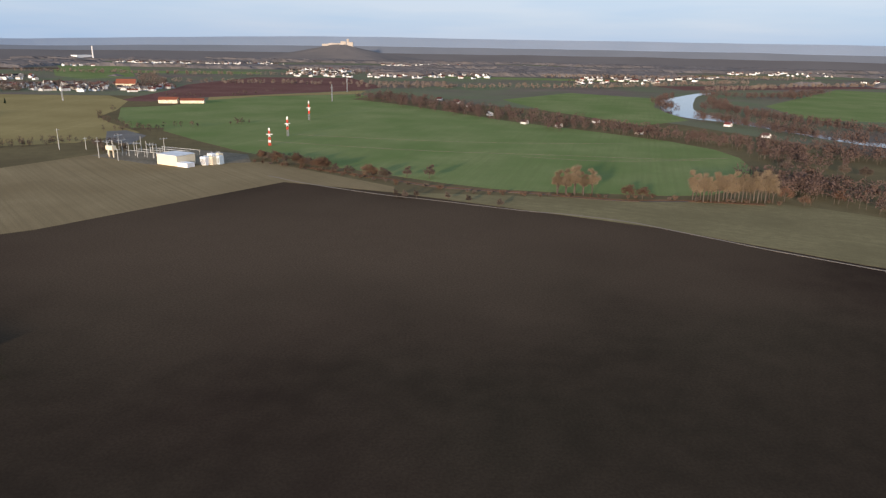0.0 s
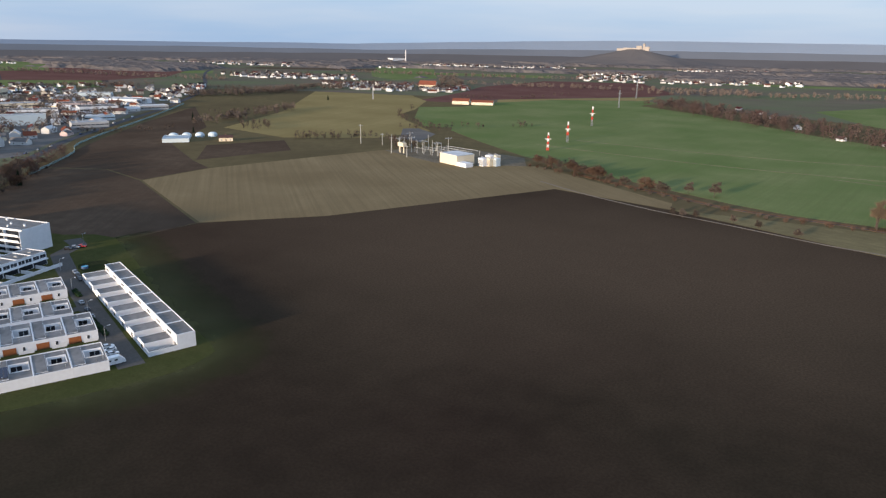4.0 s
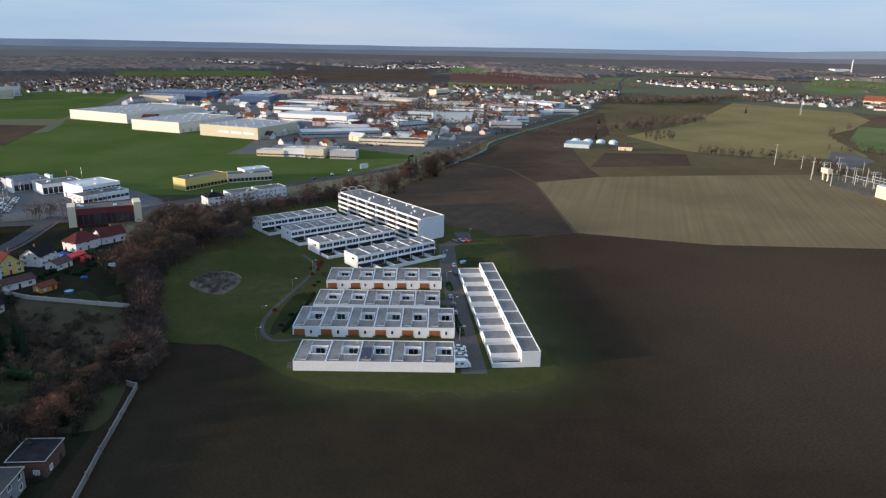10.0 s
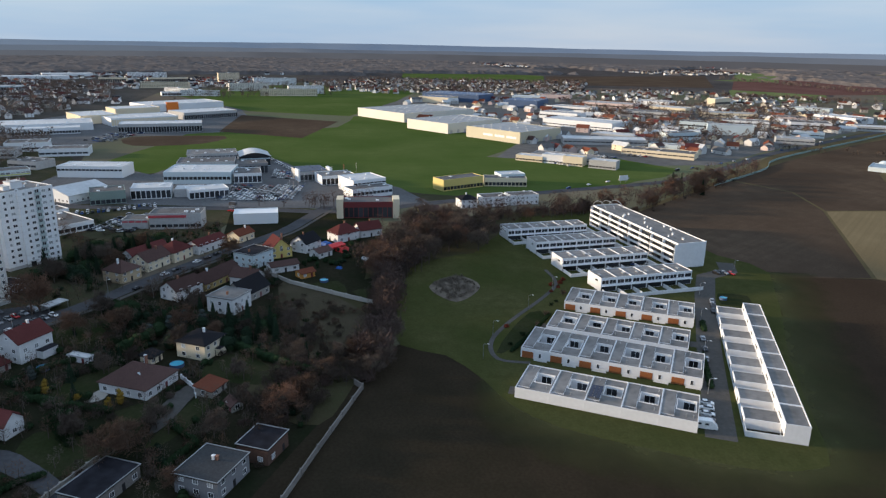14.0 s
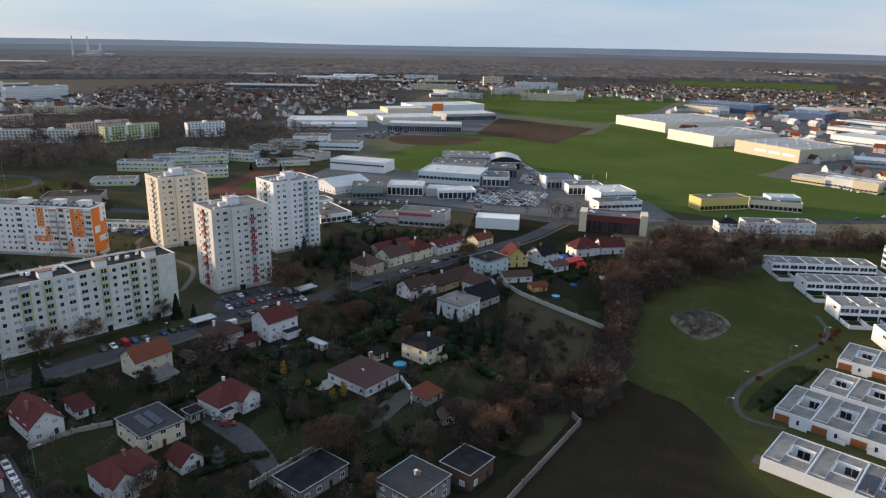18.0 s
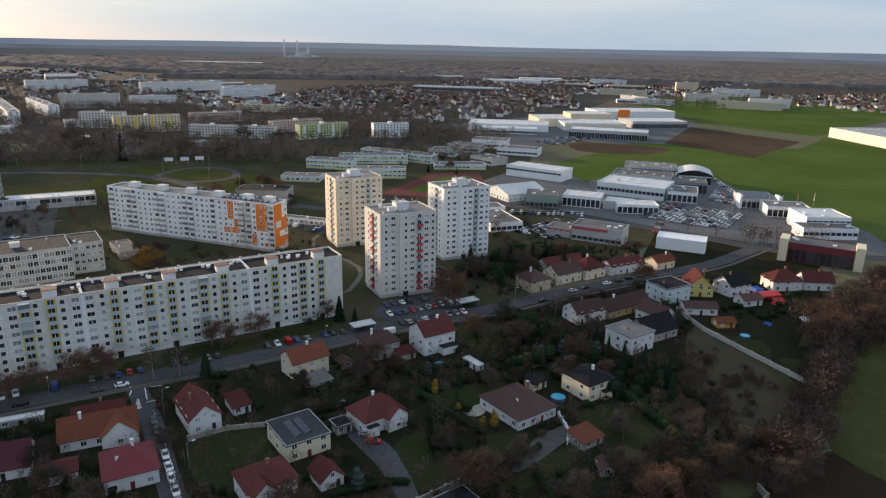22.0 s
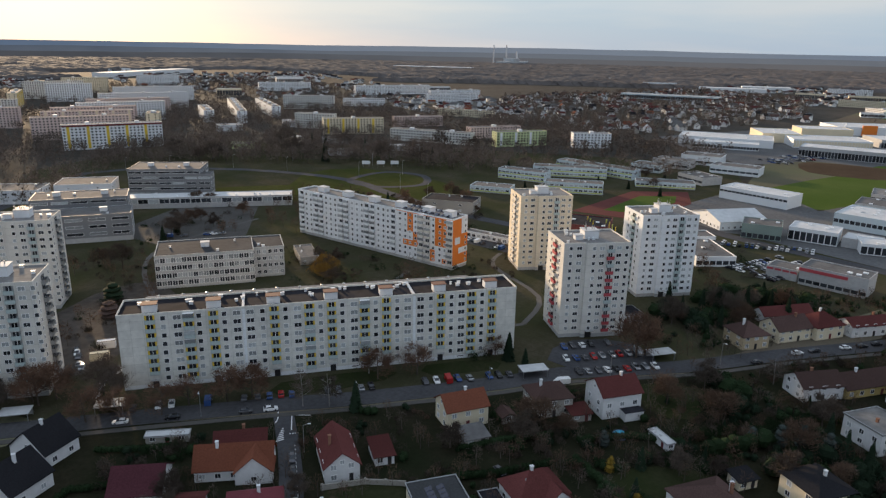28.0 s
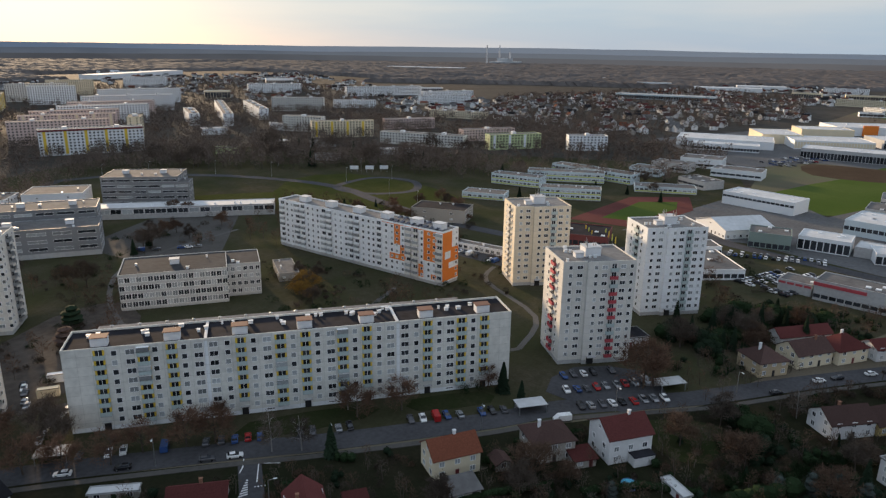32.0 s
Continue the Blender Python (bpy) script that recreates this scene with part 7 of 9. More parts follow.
# ---- halls, showrooms and warehouses ----
def hall(x, y, ang, L, D, H, wall, label, roof=ROOF_L, front=None, band_z=None, skylights=0, name="hall", category="hall", doors=0, sign=None):
    """A wide flat building: clad walls, roof edge, glazed or coloured front, skylights and loading doors."""
    OCC.append((x + math.cos(radians(ang)) * L / 2, y + math.sin(radians(ang)) * L / 2, L * 0.4))
    b = thing(name, x, y, ang, label, category)
    m = Mesh()
    m.box(0, L, 0, D, -0.2, H)
    m.ob("wall", wall, b)
    m = Mesh()
    m.box(0.25, L - 0.25, 0.25, D - 0.25, H, H + 0.1)
    top = m.ob("roof", roof, b)
    m = Mesh()
    m.rim(-0.05, L + 0.05, -0.05, D + 0.05, H + 0.003, H + 0.5, 0.3)
    m.ob("roof_edge", wall, b)
    remote = x < -640 and name != "retail_hall"
    if front and remote:
        m = Mesh()
        n = max(2, int(L / 5))
        z0, z1 = band_z or (0.3, H * 0.72)
        for i in range(n):
            m.box(L * (i + 0.06) / n, L * (i + 0.94) / n, -0.06, 0.02, z0, z1)
        tagged(m.ob("window_band", front, b), "long row of small dark windows", kind="stuff")
    elif front:
        n = max(2, int(L / 2.9))
        for i in range(n):
            a, c = L * (i + 0.08) / n, L * (i + 0.92) / n
            m = Mesh()
            z0, z1 = band_z or (0.3, H * 0.72)
            m.box(a, c, -0.06, 0.02, z0, z1)
            m.ob("front_panel", front, b)
    for i in range(doors):
        m = Mesh()
        c = D * (i + 0.5) / doors
        m.box(L - 0.02, L + 0.08, c - 2, c + 2, 0, 4)
        m.ob("loading_door", PLAIN, b)
    r = random.Random(int(L * 10 + D))
    if remote and skylights:
        m = Mesh()
        nx = max(2, int(L / 12))
        for i in range(nx):
            for k in range(max(2, int(D / 14))):
                if r.random() < 0.6:
                    px, py = L * (i + 0.5) / nx, D * (k + 0.5) / max(2, int(D / 14))
                    m.box(px - 1.0, px + 1.0, py - 1.3, py + 1.3, H + 0.1, H + 0.6)
        tagged(m.ob("roof_light_grid", ROOF_L, top), kind="stuff")
    else:
        for i in range(skylights):
            m = Mesh()
            px, py = L * r.uniform(0.06, 0.94), D * r.uniform(0.06, 0.94)
            m.box(px - 1.0, px + 1.0, py - 1.0, py + 1.0, H + 0.1, H + 0.6)
            m.ob("skylight", WHITE_P, top)
    return b


rb = hall(-438.5, 85.2, 83.5, 35, 16, 9.5, DKRED, "dark red showroom with glass front and cream pylons", ROOF_G, GLASS, (0.5, 6.5), 3, "showroom", "showroom")
for px in (-1.5, 32.5):
    m = Mesh()
    m.box(px, px + 4, -1.5, 10, 0, 11.8)
    m.ob("pylon", CREAM, rb)
for i, (px, py, L, D, H, w, rf) in enumerate(((-507, 165, 36, 14, 8, mat("pale_yellow_cladding", (0.52, 0.43, 0.15), 0.7), ROOF_G), (-522, 200, 32, 13, 6, CREAM, ROOF_G), (-526, 214, 20, 14, 7.5, LTBLUE, ROOF_L))):
    hall(px, py, (112, 80, 95)[i], L, D, H, w, ("yellow shop building with a grey roof", "cream low shop wing with a grey roof", "pale blue workshop with a bright roof")[i], rf, GLASS, (0.8, 3.2), 1, "shop", "shop")
block(-453, 180, 96, 18, 12, 2, "white two-storey house row with grey roofs", WHITE, "house_row", "house", 2.9, 0.3, 3, 1.4, 1.3)
block(-456, 200, 96, 20, 12, 2, "white two-storey house row with a grey roof", WHITE, "house_row", "house", 2.9, 0.3, 3, 1.4, 1.3)
house(-459, 170, 96, 11, 11, 5.6, 2.6, TILE_K, WHITE, "white house with a black hipped roof", "hip")
house(-438, 140, 96, 13, 9, 3.6, 2.6, TILE_B, mat("yellow_render", (0.58, 0.46, 0.16), 0.85), "yellow bungalow with a brown roof")
for i, (px, py, L, D, H, w) in enumerate(((-637, 262, 26, 14, 5, CREAM), (-622, 282, 20, 12, 7.5, WHITE), (-606, 296, 18, 14, 8, CREAM), (-590, 314, 24, 13, 7, PLAIN), (-600, 330, 14, 8, 4, WHITE))):
    hall(px, py, 50, L, D, H, w, "pale low works building in a yard", ROOF_L, DARK, (1.2, 2.4), 1, "works_building", "works")
hall(-597, -116, 79.4, 49, 22, 8.4, WHITE_P, "long white office hall with two ribbons of windows", ROOF_L, GLASS, (5.2, 6.6), 4, "office_hall", "office")
hall(-508, -46.5, 94, 25, 18, 7.2, WHITE_P, "white glazed showroom with an even colonnade", ROOF_L, GLASS, (0.6, 5.6), 4, "showroom", "showroom")
hall(-494, -68, 104, 21, 18, 8, mat("sage_cladding", (0.2, 0.26, 0.24), 0.6), "sage-green car showroom with a flat roof", ROOF_G, GLASS, (0.5, 3.0), 3, "showroom", "showroom")
hall(-512, -20, 90, 18, 16, 5.0, PLAIN, "low grey link wing between showrooms", ROOF_L, None, None, 2, "showroom", "showroom")
hall(-503, -9, 108, 26, 16, 5.6, WHITE_P, "low white showroom with a glass front", ROOF_L, GLASS, (0.5, 4.4), 3, "showroom", "showroom")
hall(-560, -34, 84, 48, 34, 8.5, LTBLUE, "large pale blue dealer hall with roof lights", ROOF_L, GLASS, (3.2, 5.4), 9, "dealer_hall", "showroom")
hall(-556, 16, 94, 20, 26, 7.0, WHITE_P, "white dealer wing with a dark glass front", ROOF_G, GLASS, (0.6, 5.2), 3, "dealer_hall", "showroom")
hall(-598, -30, 92, 44, 26, 9.0, PLAIN, "grey dealer hall with a terrace roof", ROOF_G, GLASS, (5.0, 7.4), 6, "dealer_hall", "showroom")
hall(-628, -26, 96, 40, 26, 11.0, PLAIN, "tall grey dealer hall at the back of the yard", ROOF_T, GLASS, (7.0, 9.4), 6, "dealer_hall", "showroom")
hall(-592, 16, 98, 24, 20, 8.0, OFFICE, "dark glazed showroom below the vaulted hall", ROOF_G, GLASS, (0.6, 6.4), 3, "dealer_hall", "showroom")
vh = thing("vaulted_showroom", -628, 17, 98, "glazed showroom under a curved pale metal roof", "showroom")
m = Mesh()
m.box(0, 24, 0, 26, -0.2, 7.0)
m.ob("wall", LTBLUE, vh)
m = Mesh()
for k in range(12):
    t0, t1 = k / 12, (k + 1) / 12
    q = [(-1 + 26 * u, 7.0 + 4.6 * math.sin(math.pi * (0.12 + 0.8 * u))) for u in (t0, t1)]
    for y0, y1, dz in ((-1.5, 27.5, 0.3), (-1.5, 27.5, 0.0)):
        m.quad([(q[0][0], y0, q[0][1] + dz), (q[1][0], y0, q[1][1] + dz), (q[1][0], y1, q[1][1] + dz), (q[0][0], y1, q[0][1] + dz)])
    m.quad([(q[0][0], -1.5, q[0][1]), (q[1][0], -1.5, q[1][1]), (q[1][0], -1.5, q[1][1] + 0.3), (q[0][0], -1.5, q[0][1] + 0.3)])
m.ob("curved_roof", ROOF_L, vh)
m = Mesh()
for k in range(12):
    q = [(-0.6 + 25.2 * u, 7.0 + 4.5 * math.sin(math.pi * (0.12 + 0.8 * u))) for u in (k / 12, (k + 1) / 12)]
    m.quad([(q[0][0], -0.02, 7.0), (q[1][0], -0.02, 7.0), (q[1][0], -0.02, q[1][1]), (q[0][0], -0.02, q[0][1])])
m.ob("gable_glazing", GLASS, vh)
for k in range(6):
    m = Mesh()
    m.box(0.5 + 4 * k, 4.0 + 4 * k, -0.06, 0.02, 0.5, 6.2)
    m.ob("front_panel", GLASS, vh)
sh = hall(-559, 64, 104, 23, 24, 6.6, PLAIN, "grey workshop with rows of solar panels on top", ROOF_G, GLASS, (0.5, 4.6), 0, "workshop", "workshop")
for i in range(5):
    for j in range(3):
        m = Mesh()
        x0, y0 = 1.4 + 4.2 * i, 2 + 7 * j
        m.v += [(x0, y0, 7.0), (x0 + 3.8, y0, 7.0), (x0 + 3.8, y0 + 6, 7.9), (x0, y0 + 6, 7.9), (x0, y0 + 6, 6.7), (x0 + 3.8, y0 + 6, 6.7)]
        m.f += [(0, 1, 2, 3), (3, 2, 5, 4)]
        m.m += [0, 0]
        m.ob("solar_panel", SOLAR, sh)
m = Mesh()
m.box(23, 25, -2, 8, 0, 9.0), m.box(-1.5, 0, -2, 8, 0, 9.0)
m.ob("white_pylon", WHITE_P, sh)
hall(-540, 80, 104, 26, 20, 6.4, WHITE_P, "white showroom with a slanting roof edge", ROOF_T, GLASS, (0.4, 4.8), 3, "showroom", "showroom")
hall(-489, 98, 112, 31, 14, 6.2, WHITE_P, "white two-storey office with square windows", ROOF_G, GLASS, (2.4, 4.2), 2, "office_building", "office")
hall(-505, 100, 112, 26, 24, 9.4, WHITE_P, "tall white workshop with a pale roof", ROOF_L, GLASS, (6.4, 7.6), 4, "workshop", "workshop")
house(-522, -84, 52, 30, 32, 5.2, 4.2, ROOF_L, WHITE_P, "white gabled sports hall with a pale roof", "front", chim=0, storeys=1)
hall(-420, -66, 132, 20, 34, 4.8, WHITE_P, "low white store with a grey roof", ROOF_G, GLASS, (1, 3), 3)
hall(-446, -95, 132, 30, 14, 4.5, WHITE_P, "low white shop beside the tower", ROOF_G, GLASS, (1, 3), 2)
rg = hall(-427, -21, 86, 28, 15, 8.6, PLAIN, "grey workshop building with a red band", ROOF_G, GLASS, (1.2, 2.8), 3, "workshop", "workshop")
m = Mesh()
m.box(-0.3, 20, -0.3, 0, 6.6, 8.0)
m.ob("red_band", RED, rg)
hall(-430, -36, 86, 14, 12, 5, PLAIN, "low grey wing with a curved red edge", ROOF_G, RED, (3.6, 4.6), 1, "workshop", "workshop")
hall(-431, 24, 90, 25, 13, 6, WHITE_P, "plain white storage tent", WHITE_P)
sm = hall(-428, -152, 110, 30, 26, 5.5, mat("maroon_wall", (0.16, 0.05, 0.05), 0.8), "low supermarket with a dark ribbed roof", ROOF_D, GLASS, (0.5, 2.8), 4, "supermarket", "supermarket")
for i in range(7):
    fl = thing("flag_pole", -437 - 3.2 * (i % 4) - 1.0 * i, -118 - 5 * i * 0.8, 0, "white pole with a yellow flag", "flag", "yellow flags")
    m = Mesh()
    m.tube((0, 0, 0), (0, 0, 8), 0.08, 0.05)
    m.ob("pole", METAL, fl)
    m = Mesh()
    m.box(0.08, 1.3, -0.02, 0.02, 4.2, 7.8)
    m.ob("flag", LIME if i % 2 else YELLOW, fl)
for i in range(10):
    fl = thing("flag_pole", -590 + 9 * i, 110 - 11.5 * i + 0.6 * i * i, 0, "white pole with a pale banner", "flag", "dealer banners")
    m = Mesh()
    m.tube((0, 0, 0), (0, 0, 9), 0.09, 0.06)
    m.ob("pole", METAL, fl)
    m = Mesh()
    m.box(0.08, 1.2, -0.02, 0.02, 4, 8.8)
    m.ob("flag", (WHITE_P, RED, WHITE_P)[i % 3], fl)
# yellow-banded school by the ring road
for x0, y0, a, L, D, n in ((-486, -259, 111, 30, 16, 1), (-523, -218, 118, 42, 14, 2), (-545, -276, 100, 40, 14, 2), (-619, -266, 85, 75, 14, 2), (-591, -178, 117, 44, 16, 1), (-575, -262, 118, 60, 14, 2)):
    block(x0, y0, a, L, D, n, "pale blue school wing with lime bands", LTBLUE, "school", "school", 3.4, 0.5, 3.2, 2.6, 1.5, band=LIME)
for x0, y0, a, L, D, H, w in ((-694, -210, 92, 32, 22, 7, PLAIN), (-730, -198, 100, 36, 26, 8, WHITE_P), (-644, -166, 63, 28, 20, 6, PLAIN), (-660, -215, 92, 26, 20, 6, LTBLUE), (-700, -160, 95, 40, 22, 6.5, WHITE_P)):
    hall(x0, y0, a, L, D, H, w, "grey trade hall with a flat roof", ROOF_G, GLASS, (2, 3.6), 4)
# retail park
hall(-866, -129, 96, 89, 34, 9.5, PLAIN, "long retail hall with a dark glass front", ROOF_L, GLASS, (0.5, 6.5), 14, "retail_hall", "shop")
hall(-873, -258, 106, 99, 52, 8, WHITE_P, "white supermarket with a pale roof", ROOF_L, None, None, 16, "retail_hall", "shop")
hall(-850, -232, 106, 66, 22, 6.5, WHITE_P, "low white retail wing with dark windows", ROOF_L, GLASS, (1, 3.6), 6, "retail_hall", "shop")
hall(-954, -190, 120, 44, 60, 10, CREAM, "cream retail hall with a bright front", ROOF_L, None, None, 8, "retail_hall", "shop")
hall(-930, -150, 118, 80, 50, 9, WHITE_P, "white retail hall with roof lights", ROOF_L, CREAM, (1, 8), 10, "retail_hall", "shop")
hall(-1046, -170, 120, 60, 40, 10, CREAM, "cream retail hall at the far end", ROOF_L, None, None, 6, "retail_hall", "shop")
oh = hall(-1105, -140, 124, 120, 60, 10, WHITE_P, "white do-it-yourself store with an orange gate", ROOF_L, None, None, 16, "retail_hall", "shop")
m = Mesh()
m.box(28, 46, -2, 0, 0, 13)
m.ob("gate", ORANGE, oh)
hall(-999, -76, 122, 76, 50, 9, PLAIN, "pale greenhouse hall of the garden centre", ROOF_L, GLASS, (0.5, 6), 10, "retail_hall", "shop")
# warehouses beyond the green field
ROOF_W = mat("grey_ribbed_roof", (0.3, 0.31, 0.32), 0.8, vary=0.2, fine=0.3)
wc = mat("warehouse_cladding", (0.62, 0.6, 0.53), 0.6, vary=0.06)
hall(-1045, 156, 30.5, 104, 132, 11.5, wc, "large pale warehouse with a ribbed roof", ROOF_W, None, None, 40, "warehouse", "warehouse", 16)
hall(-892.5, 202.6, 32.4, 72, 95, 11.5, wc, "large cream warehouse with a pale roof", ROOF_W, None, None, 30, "warehouse", "warehouse", 8)
w3 = hall(-806.8, 257.5, 32.7, 79, 74, 12, mat("tan_cladding", (0.5, 0.46, 0.34), 0.6, vary=0.06), "tan warehouse with faint wall lettering", ROOF_W, None, None, 24, "warehouse", "warehouse", 6)
for i in range(3):
    m = Mesh()
    m.box(26 + i * 17, 40 + i * 17, -0.06, 0, 4.6, 7.0)
    m.ob("sign_bar", WHITE_P, w3)
hall(-918, 391.3, 40, 100, 46, 9, WHITE_P, "long white factory hall with a band of windows", ROOF_L, GLASS, (2.4, 3.6), 16, "factory_hall", "factory")
hall(-1340, 306, 51, 116, 70, 13, BLUE, "large blue industrial hall", BLUE, None, None, 8, "factory_hall", "factory")
hall(-1290, 290, 51, 60, 40, 10, CREAM, "cream industrial hall with a blue roof", BLUE, None, None, 4, "factory_hall", "factory")
hall(-1190, 420, 51, 60, 60, 12, BLUE, "dark blue industrial hall", BLUE, None, None, 4, "factory_hall", "factory")
r9 = random.Random(77)
IND = [(-640, 277, 50, 60, 24, 5.5), (-663, 381, 48, 70, 22, 5.5), (-735, 348, 74, 90, 30, 6), (-746, 478, 96, 46, 16, 9), (-805, 566, 60, 54, 20, 12), (-961, 847, 12, 70, 40, 8), (-1131, 787, 115, 50, 16, 18), (-1032, 560, 50, 70, 40, 8), (-900, 650, 55, 60, 30, 7), (-850, 720, 58, 50, 36, 9), (-1000, 680, 60, 80, 30, 8), (-1090, 640, 40, 60, 40, 9), (-1180, 560, 45, 90, 40, 9), (-940, 760, 58, 46, 30, 7), (-720, 600, 58, 40, 22, 6), (-770, 660, 58, 36, 22, 6), (-1080, 900, 40, 60, 30, 8), (-1230, 680, 40, 70, 40, 8), (-700, 430, 50, 50, 16, 4.5), (-860, 560, 50, 40, 24, 10), (-1330, 480, 60, 60, 30, 8), (-1390, 560, 60, 60, 30, 7), (-1010, 420, 43, 60, 30, 9), (-1120, 480, 45, 70, 30, 8), (-780, 400, 48, 50, 24, 6), (-820, 800, 60, 40, 26, 6)]
for x0, y0, a, L, D, H in IND:
    hall(x0, y0, a, L, D, H, r9.choice((WHITE_P, CREAM, PLAIN, WHITE, LTBLUE, PINK)), "flat-roofed works hall in the industrial quarter", r9.choice((ROOF_W, ROOF_G, ROOF_T, ROOF_L)), r9.choice((GLASS, None, GLASS)), (H * 0.45, H * 0.65), 4, "works_hall", "works")
hall(-1328, -2134, 27, 400, 60, 12, WHITE_P, "very long white logistics hall on the horizon", ROOF_L)
hall(-2300, -2084, 111, 340, 60, 12, WHITE_P, "long white factory at the edge of the woods", ROOF_L)
hall(-1900, -620, 110, 160, 50, 9, WHITE_P, "long pale factory hall beyond the houses", ROOF_L)
hall(-2050, -560, 110, 120, 50, 9, WHITE_P, "pale factory hall beyond the houses", ROOF_L)
PAVILIONS = ((-548, -685, 30, 16, 7, WHITE_P, ROOF_W), (-632, -670, 26, 14, 8, WHITE_P, ROOF_L), (-480, -552, 22, 14, 5, LIMEWALL, ROOF_G), (-572, -524, 26, 16, 5, PLAIN, ROOF_G), (-520, -462, 24, 18, 4, PLAIN, ROOF_G), (-587, -438, 34, 14, 5, PLAIN, ROOF_L), (-547, -552, 18, 14, 6, CREAM, ROOF_L),
             (-1107, -1312, 62, 16, 24, WHITE_P, ROOF_W), (-850, -1155, 46, 14, 14, CREAM, ROOF_L), (-1240, -1090, 150, 16, 9, WHITE_P, ROOF_W), (-1500, -640, 200, 40, 9, LTBLUE, ROOF_W), (-1940, -790, 90, 20, 12, WHITE_P, ROOF_W), (-1815, -370, 60, 16, 12, CREAM, ROOF_T), (-1800, -260, 90, 16, 13, CREAM, ROOF_T), (-1420, -170, 70, 24, 6, WHITE_P, ROOF_W))
for x0, y0, L, D, H, wall, roof in PAVILIONS:
    away = math.degrees(math.atan2(y0, x0))
    hall(x0, y0, away - 90 + (8 if L % 4 else -11), L, D, H, wall, "low pale flat-roofed building among the trees", roof, GLASS if x0 < -640 else None, (1.2, H * 0.8), 0, "low_building", "building")

# ---- town of small houses ----
def town(name, polys, seed, label, walls=(mat("town_render", (0.62, 0.62, 0.62), 0.85, vary=0.35, fine=0.05), CONCRETE_W, GREYWALL), roofs=(TILE_R, TILE_B, TILE_O, TILE_K, ROOF_G), size=(8, 15), check=True):
    r = random.Random(seed)
    m = Mesh()
    nw = len(walls)
    for poly, n in polys:
        xs, ys = [p[0] for p in poly], [p[1] for p in poly]
        done = tries = 0
        while done < n and tries < 30 * n:
            tries += 1
            x, y = r.uniform(min(xs), max(xs)), r.uniform(min(ys), max(ys))
            if not inside(x, y, poly) or (check and not free(x, y)):
                continue
            done += 1
            a = radians(r.choice((20, 55, 110, 145)) + r.uniform(-6, 6))
            c, s = math.cos(a), math.sin(a)
            hw, hd, e = r.uniform(*size) / 2, r.uniform(7, 10) / 2, r.uniform(3, 6)
            rise = r.uniform(2.2, 4)
            wi, ri = r.choices(range(nw), [7, 2, 2][:nw])[0], nw + r.choices(range(len(roofs)), [2, 4, 1, 4, 5][:len(roofs)])[0]

            def P(u, w, z):
                return (x + c * u - s * w, y + s * u + c * w, z)
            m.prism([P(-hw, -hd, 0)[:2], P(hw, -hd, 0)[:2], P(hw, hd, 0)[:2], P(-hw, hd, 0)[:2]], 0, e, wi)
            m.quad([P(-hw, -hd, e), P(-hw, hd, e), P(-hw, 0, e + rise)], wi), m.quad([P(hw, -hd, e), P(hw, hd, e), P(hw, 0, e + rise)], wi)
            o = 0.5
            m.quad([P(-hw - o, -hd - o, e - 0.3), P(hw + o, -hd - o, e - 0.3), P(hw + o, 0, e + rise + 0.1), P(-hw - o, 0, e + rise + 0.1)], ri)
            m.quad([P(-hw - o, hd + o, e - 0.3), P(hw + o, hd + o, e - 0.3), P(hw + o, 0, e + rise + 0.1), P(-hw - o, 0, e + rise + 0.1)], ri)
            for f in range(2 if e > 4.5 else 1):
                for u in (-hw * 0.5, hw * 0.5):
                    for w in (-hd - 0.04, hd + 0.04):
                        z = 1.0 + 2.6 * f
                        m.quad([P(u - 0.6, w, z), P(u + 0.6, w, z), P(u + 0.6, w, z + 1.3), P(u - 0.6, w, z + 1.3)], nw + len(roofs))
    return tagged(m.ob(name, [*walls, *roofs, GLASS]), label, "houses", kind="stuff")


town("town_houses", [([(-880, -330), (-960, -300), (-1250, -210), (-1800, -330), (-1900, -640), (-1300, -800), (-960, -600)], 520), ([(-1560, 150), (-1800, 100), (-2050, 300), (-1950, 900), (-1500, 700), (-1420, 420)], 420), ([(-1450, 560), (-1150, 820), (-1050, 1050), (-1250, 1250), (-1600, 900)], 170), ([(-900, -650), (-1000, -560), (-1250, -820), (-1050, -1000)], 130), ([(-850, 900), (-1000, 1100), (-1130, 1290), (-1180, 1250), (-1010, 1000)], 60), ([(-900, -1000), (-1200, -1000), (-1500, -1400), (-1100, -1800), (-800, -1400)], 160), ([(-1600, -330), (-1900, -300), (-2100, 0), (-1900, 50), (-1650, -100)], 160)], 41, "close-set small houses of the far town", size=(8, 14))
town("village_houses", [([(-860, 1390), (-620, 1390), (-560, 1480), (-640, 1640), (-860, 1600), (-1010, 1560)], 110), ([(-520, 2150), (-240, 2120), (120, 2200), (200, 2500), (-200, 2900), (-560, 2700)], 150), ([(-1500, 1750), (-1250, 1650), (-1000, 1750), (-1100, 1900), (-1450, 1950)], 90), ([(-3600, 1900), (-3300, 1950), (-3200, 3150), (-3500, 3200)], 160), ([(-2400, 2500), (-1700, 2450), (-1300, 2700), (-1900, 2900)], 160), ([(300, 1900), (700, 2100), (1000, 2600), (500, 2500)], 60), ([(1100, 2900), (1900, 2700), (2100, 3000), (1300, 3200)], 80)], 42, "white and red-roofed houses of distant villages", size=(9, 20), check=False)
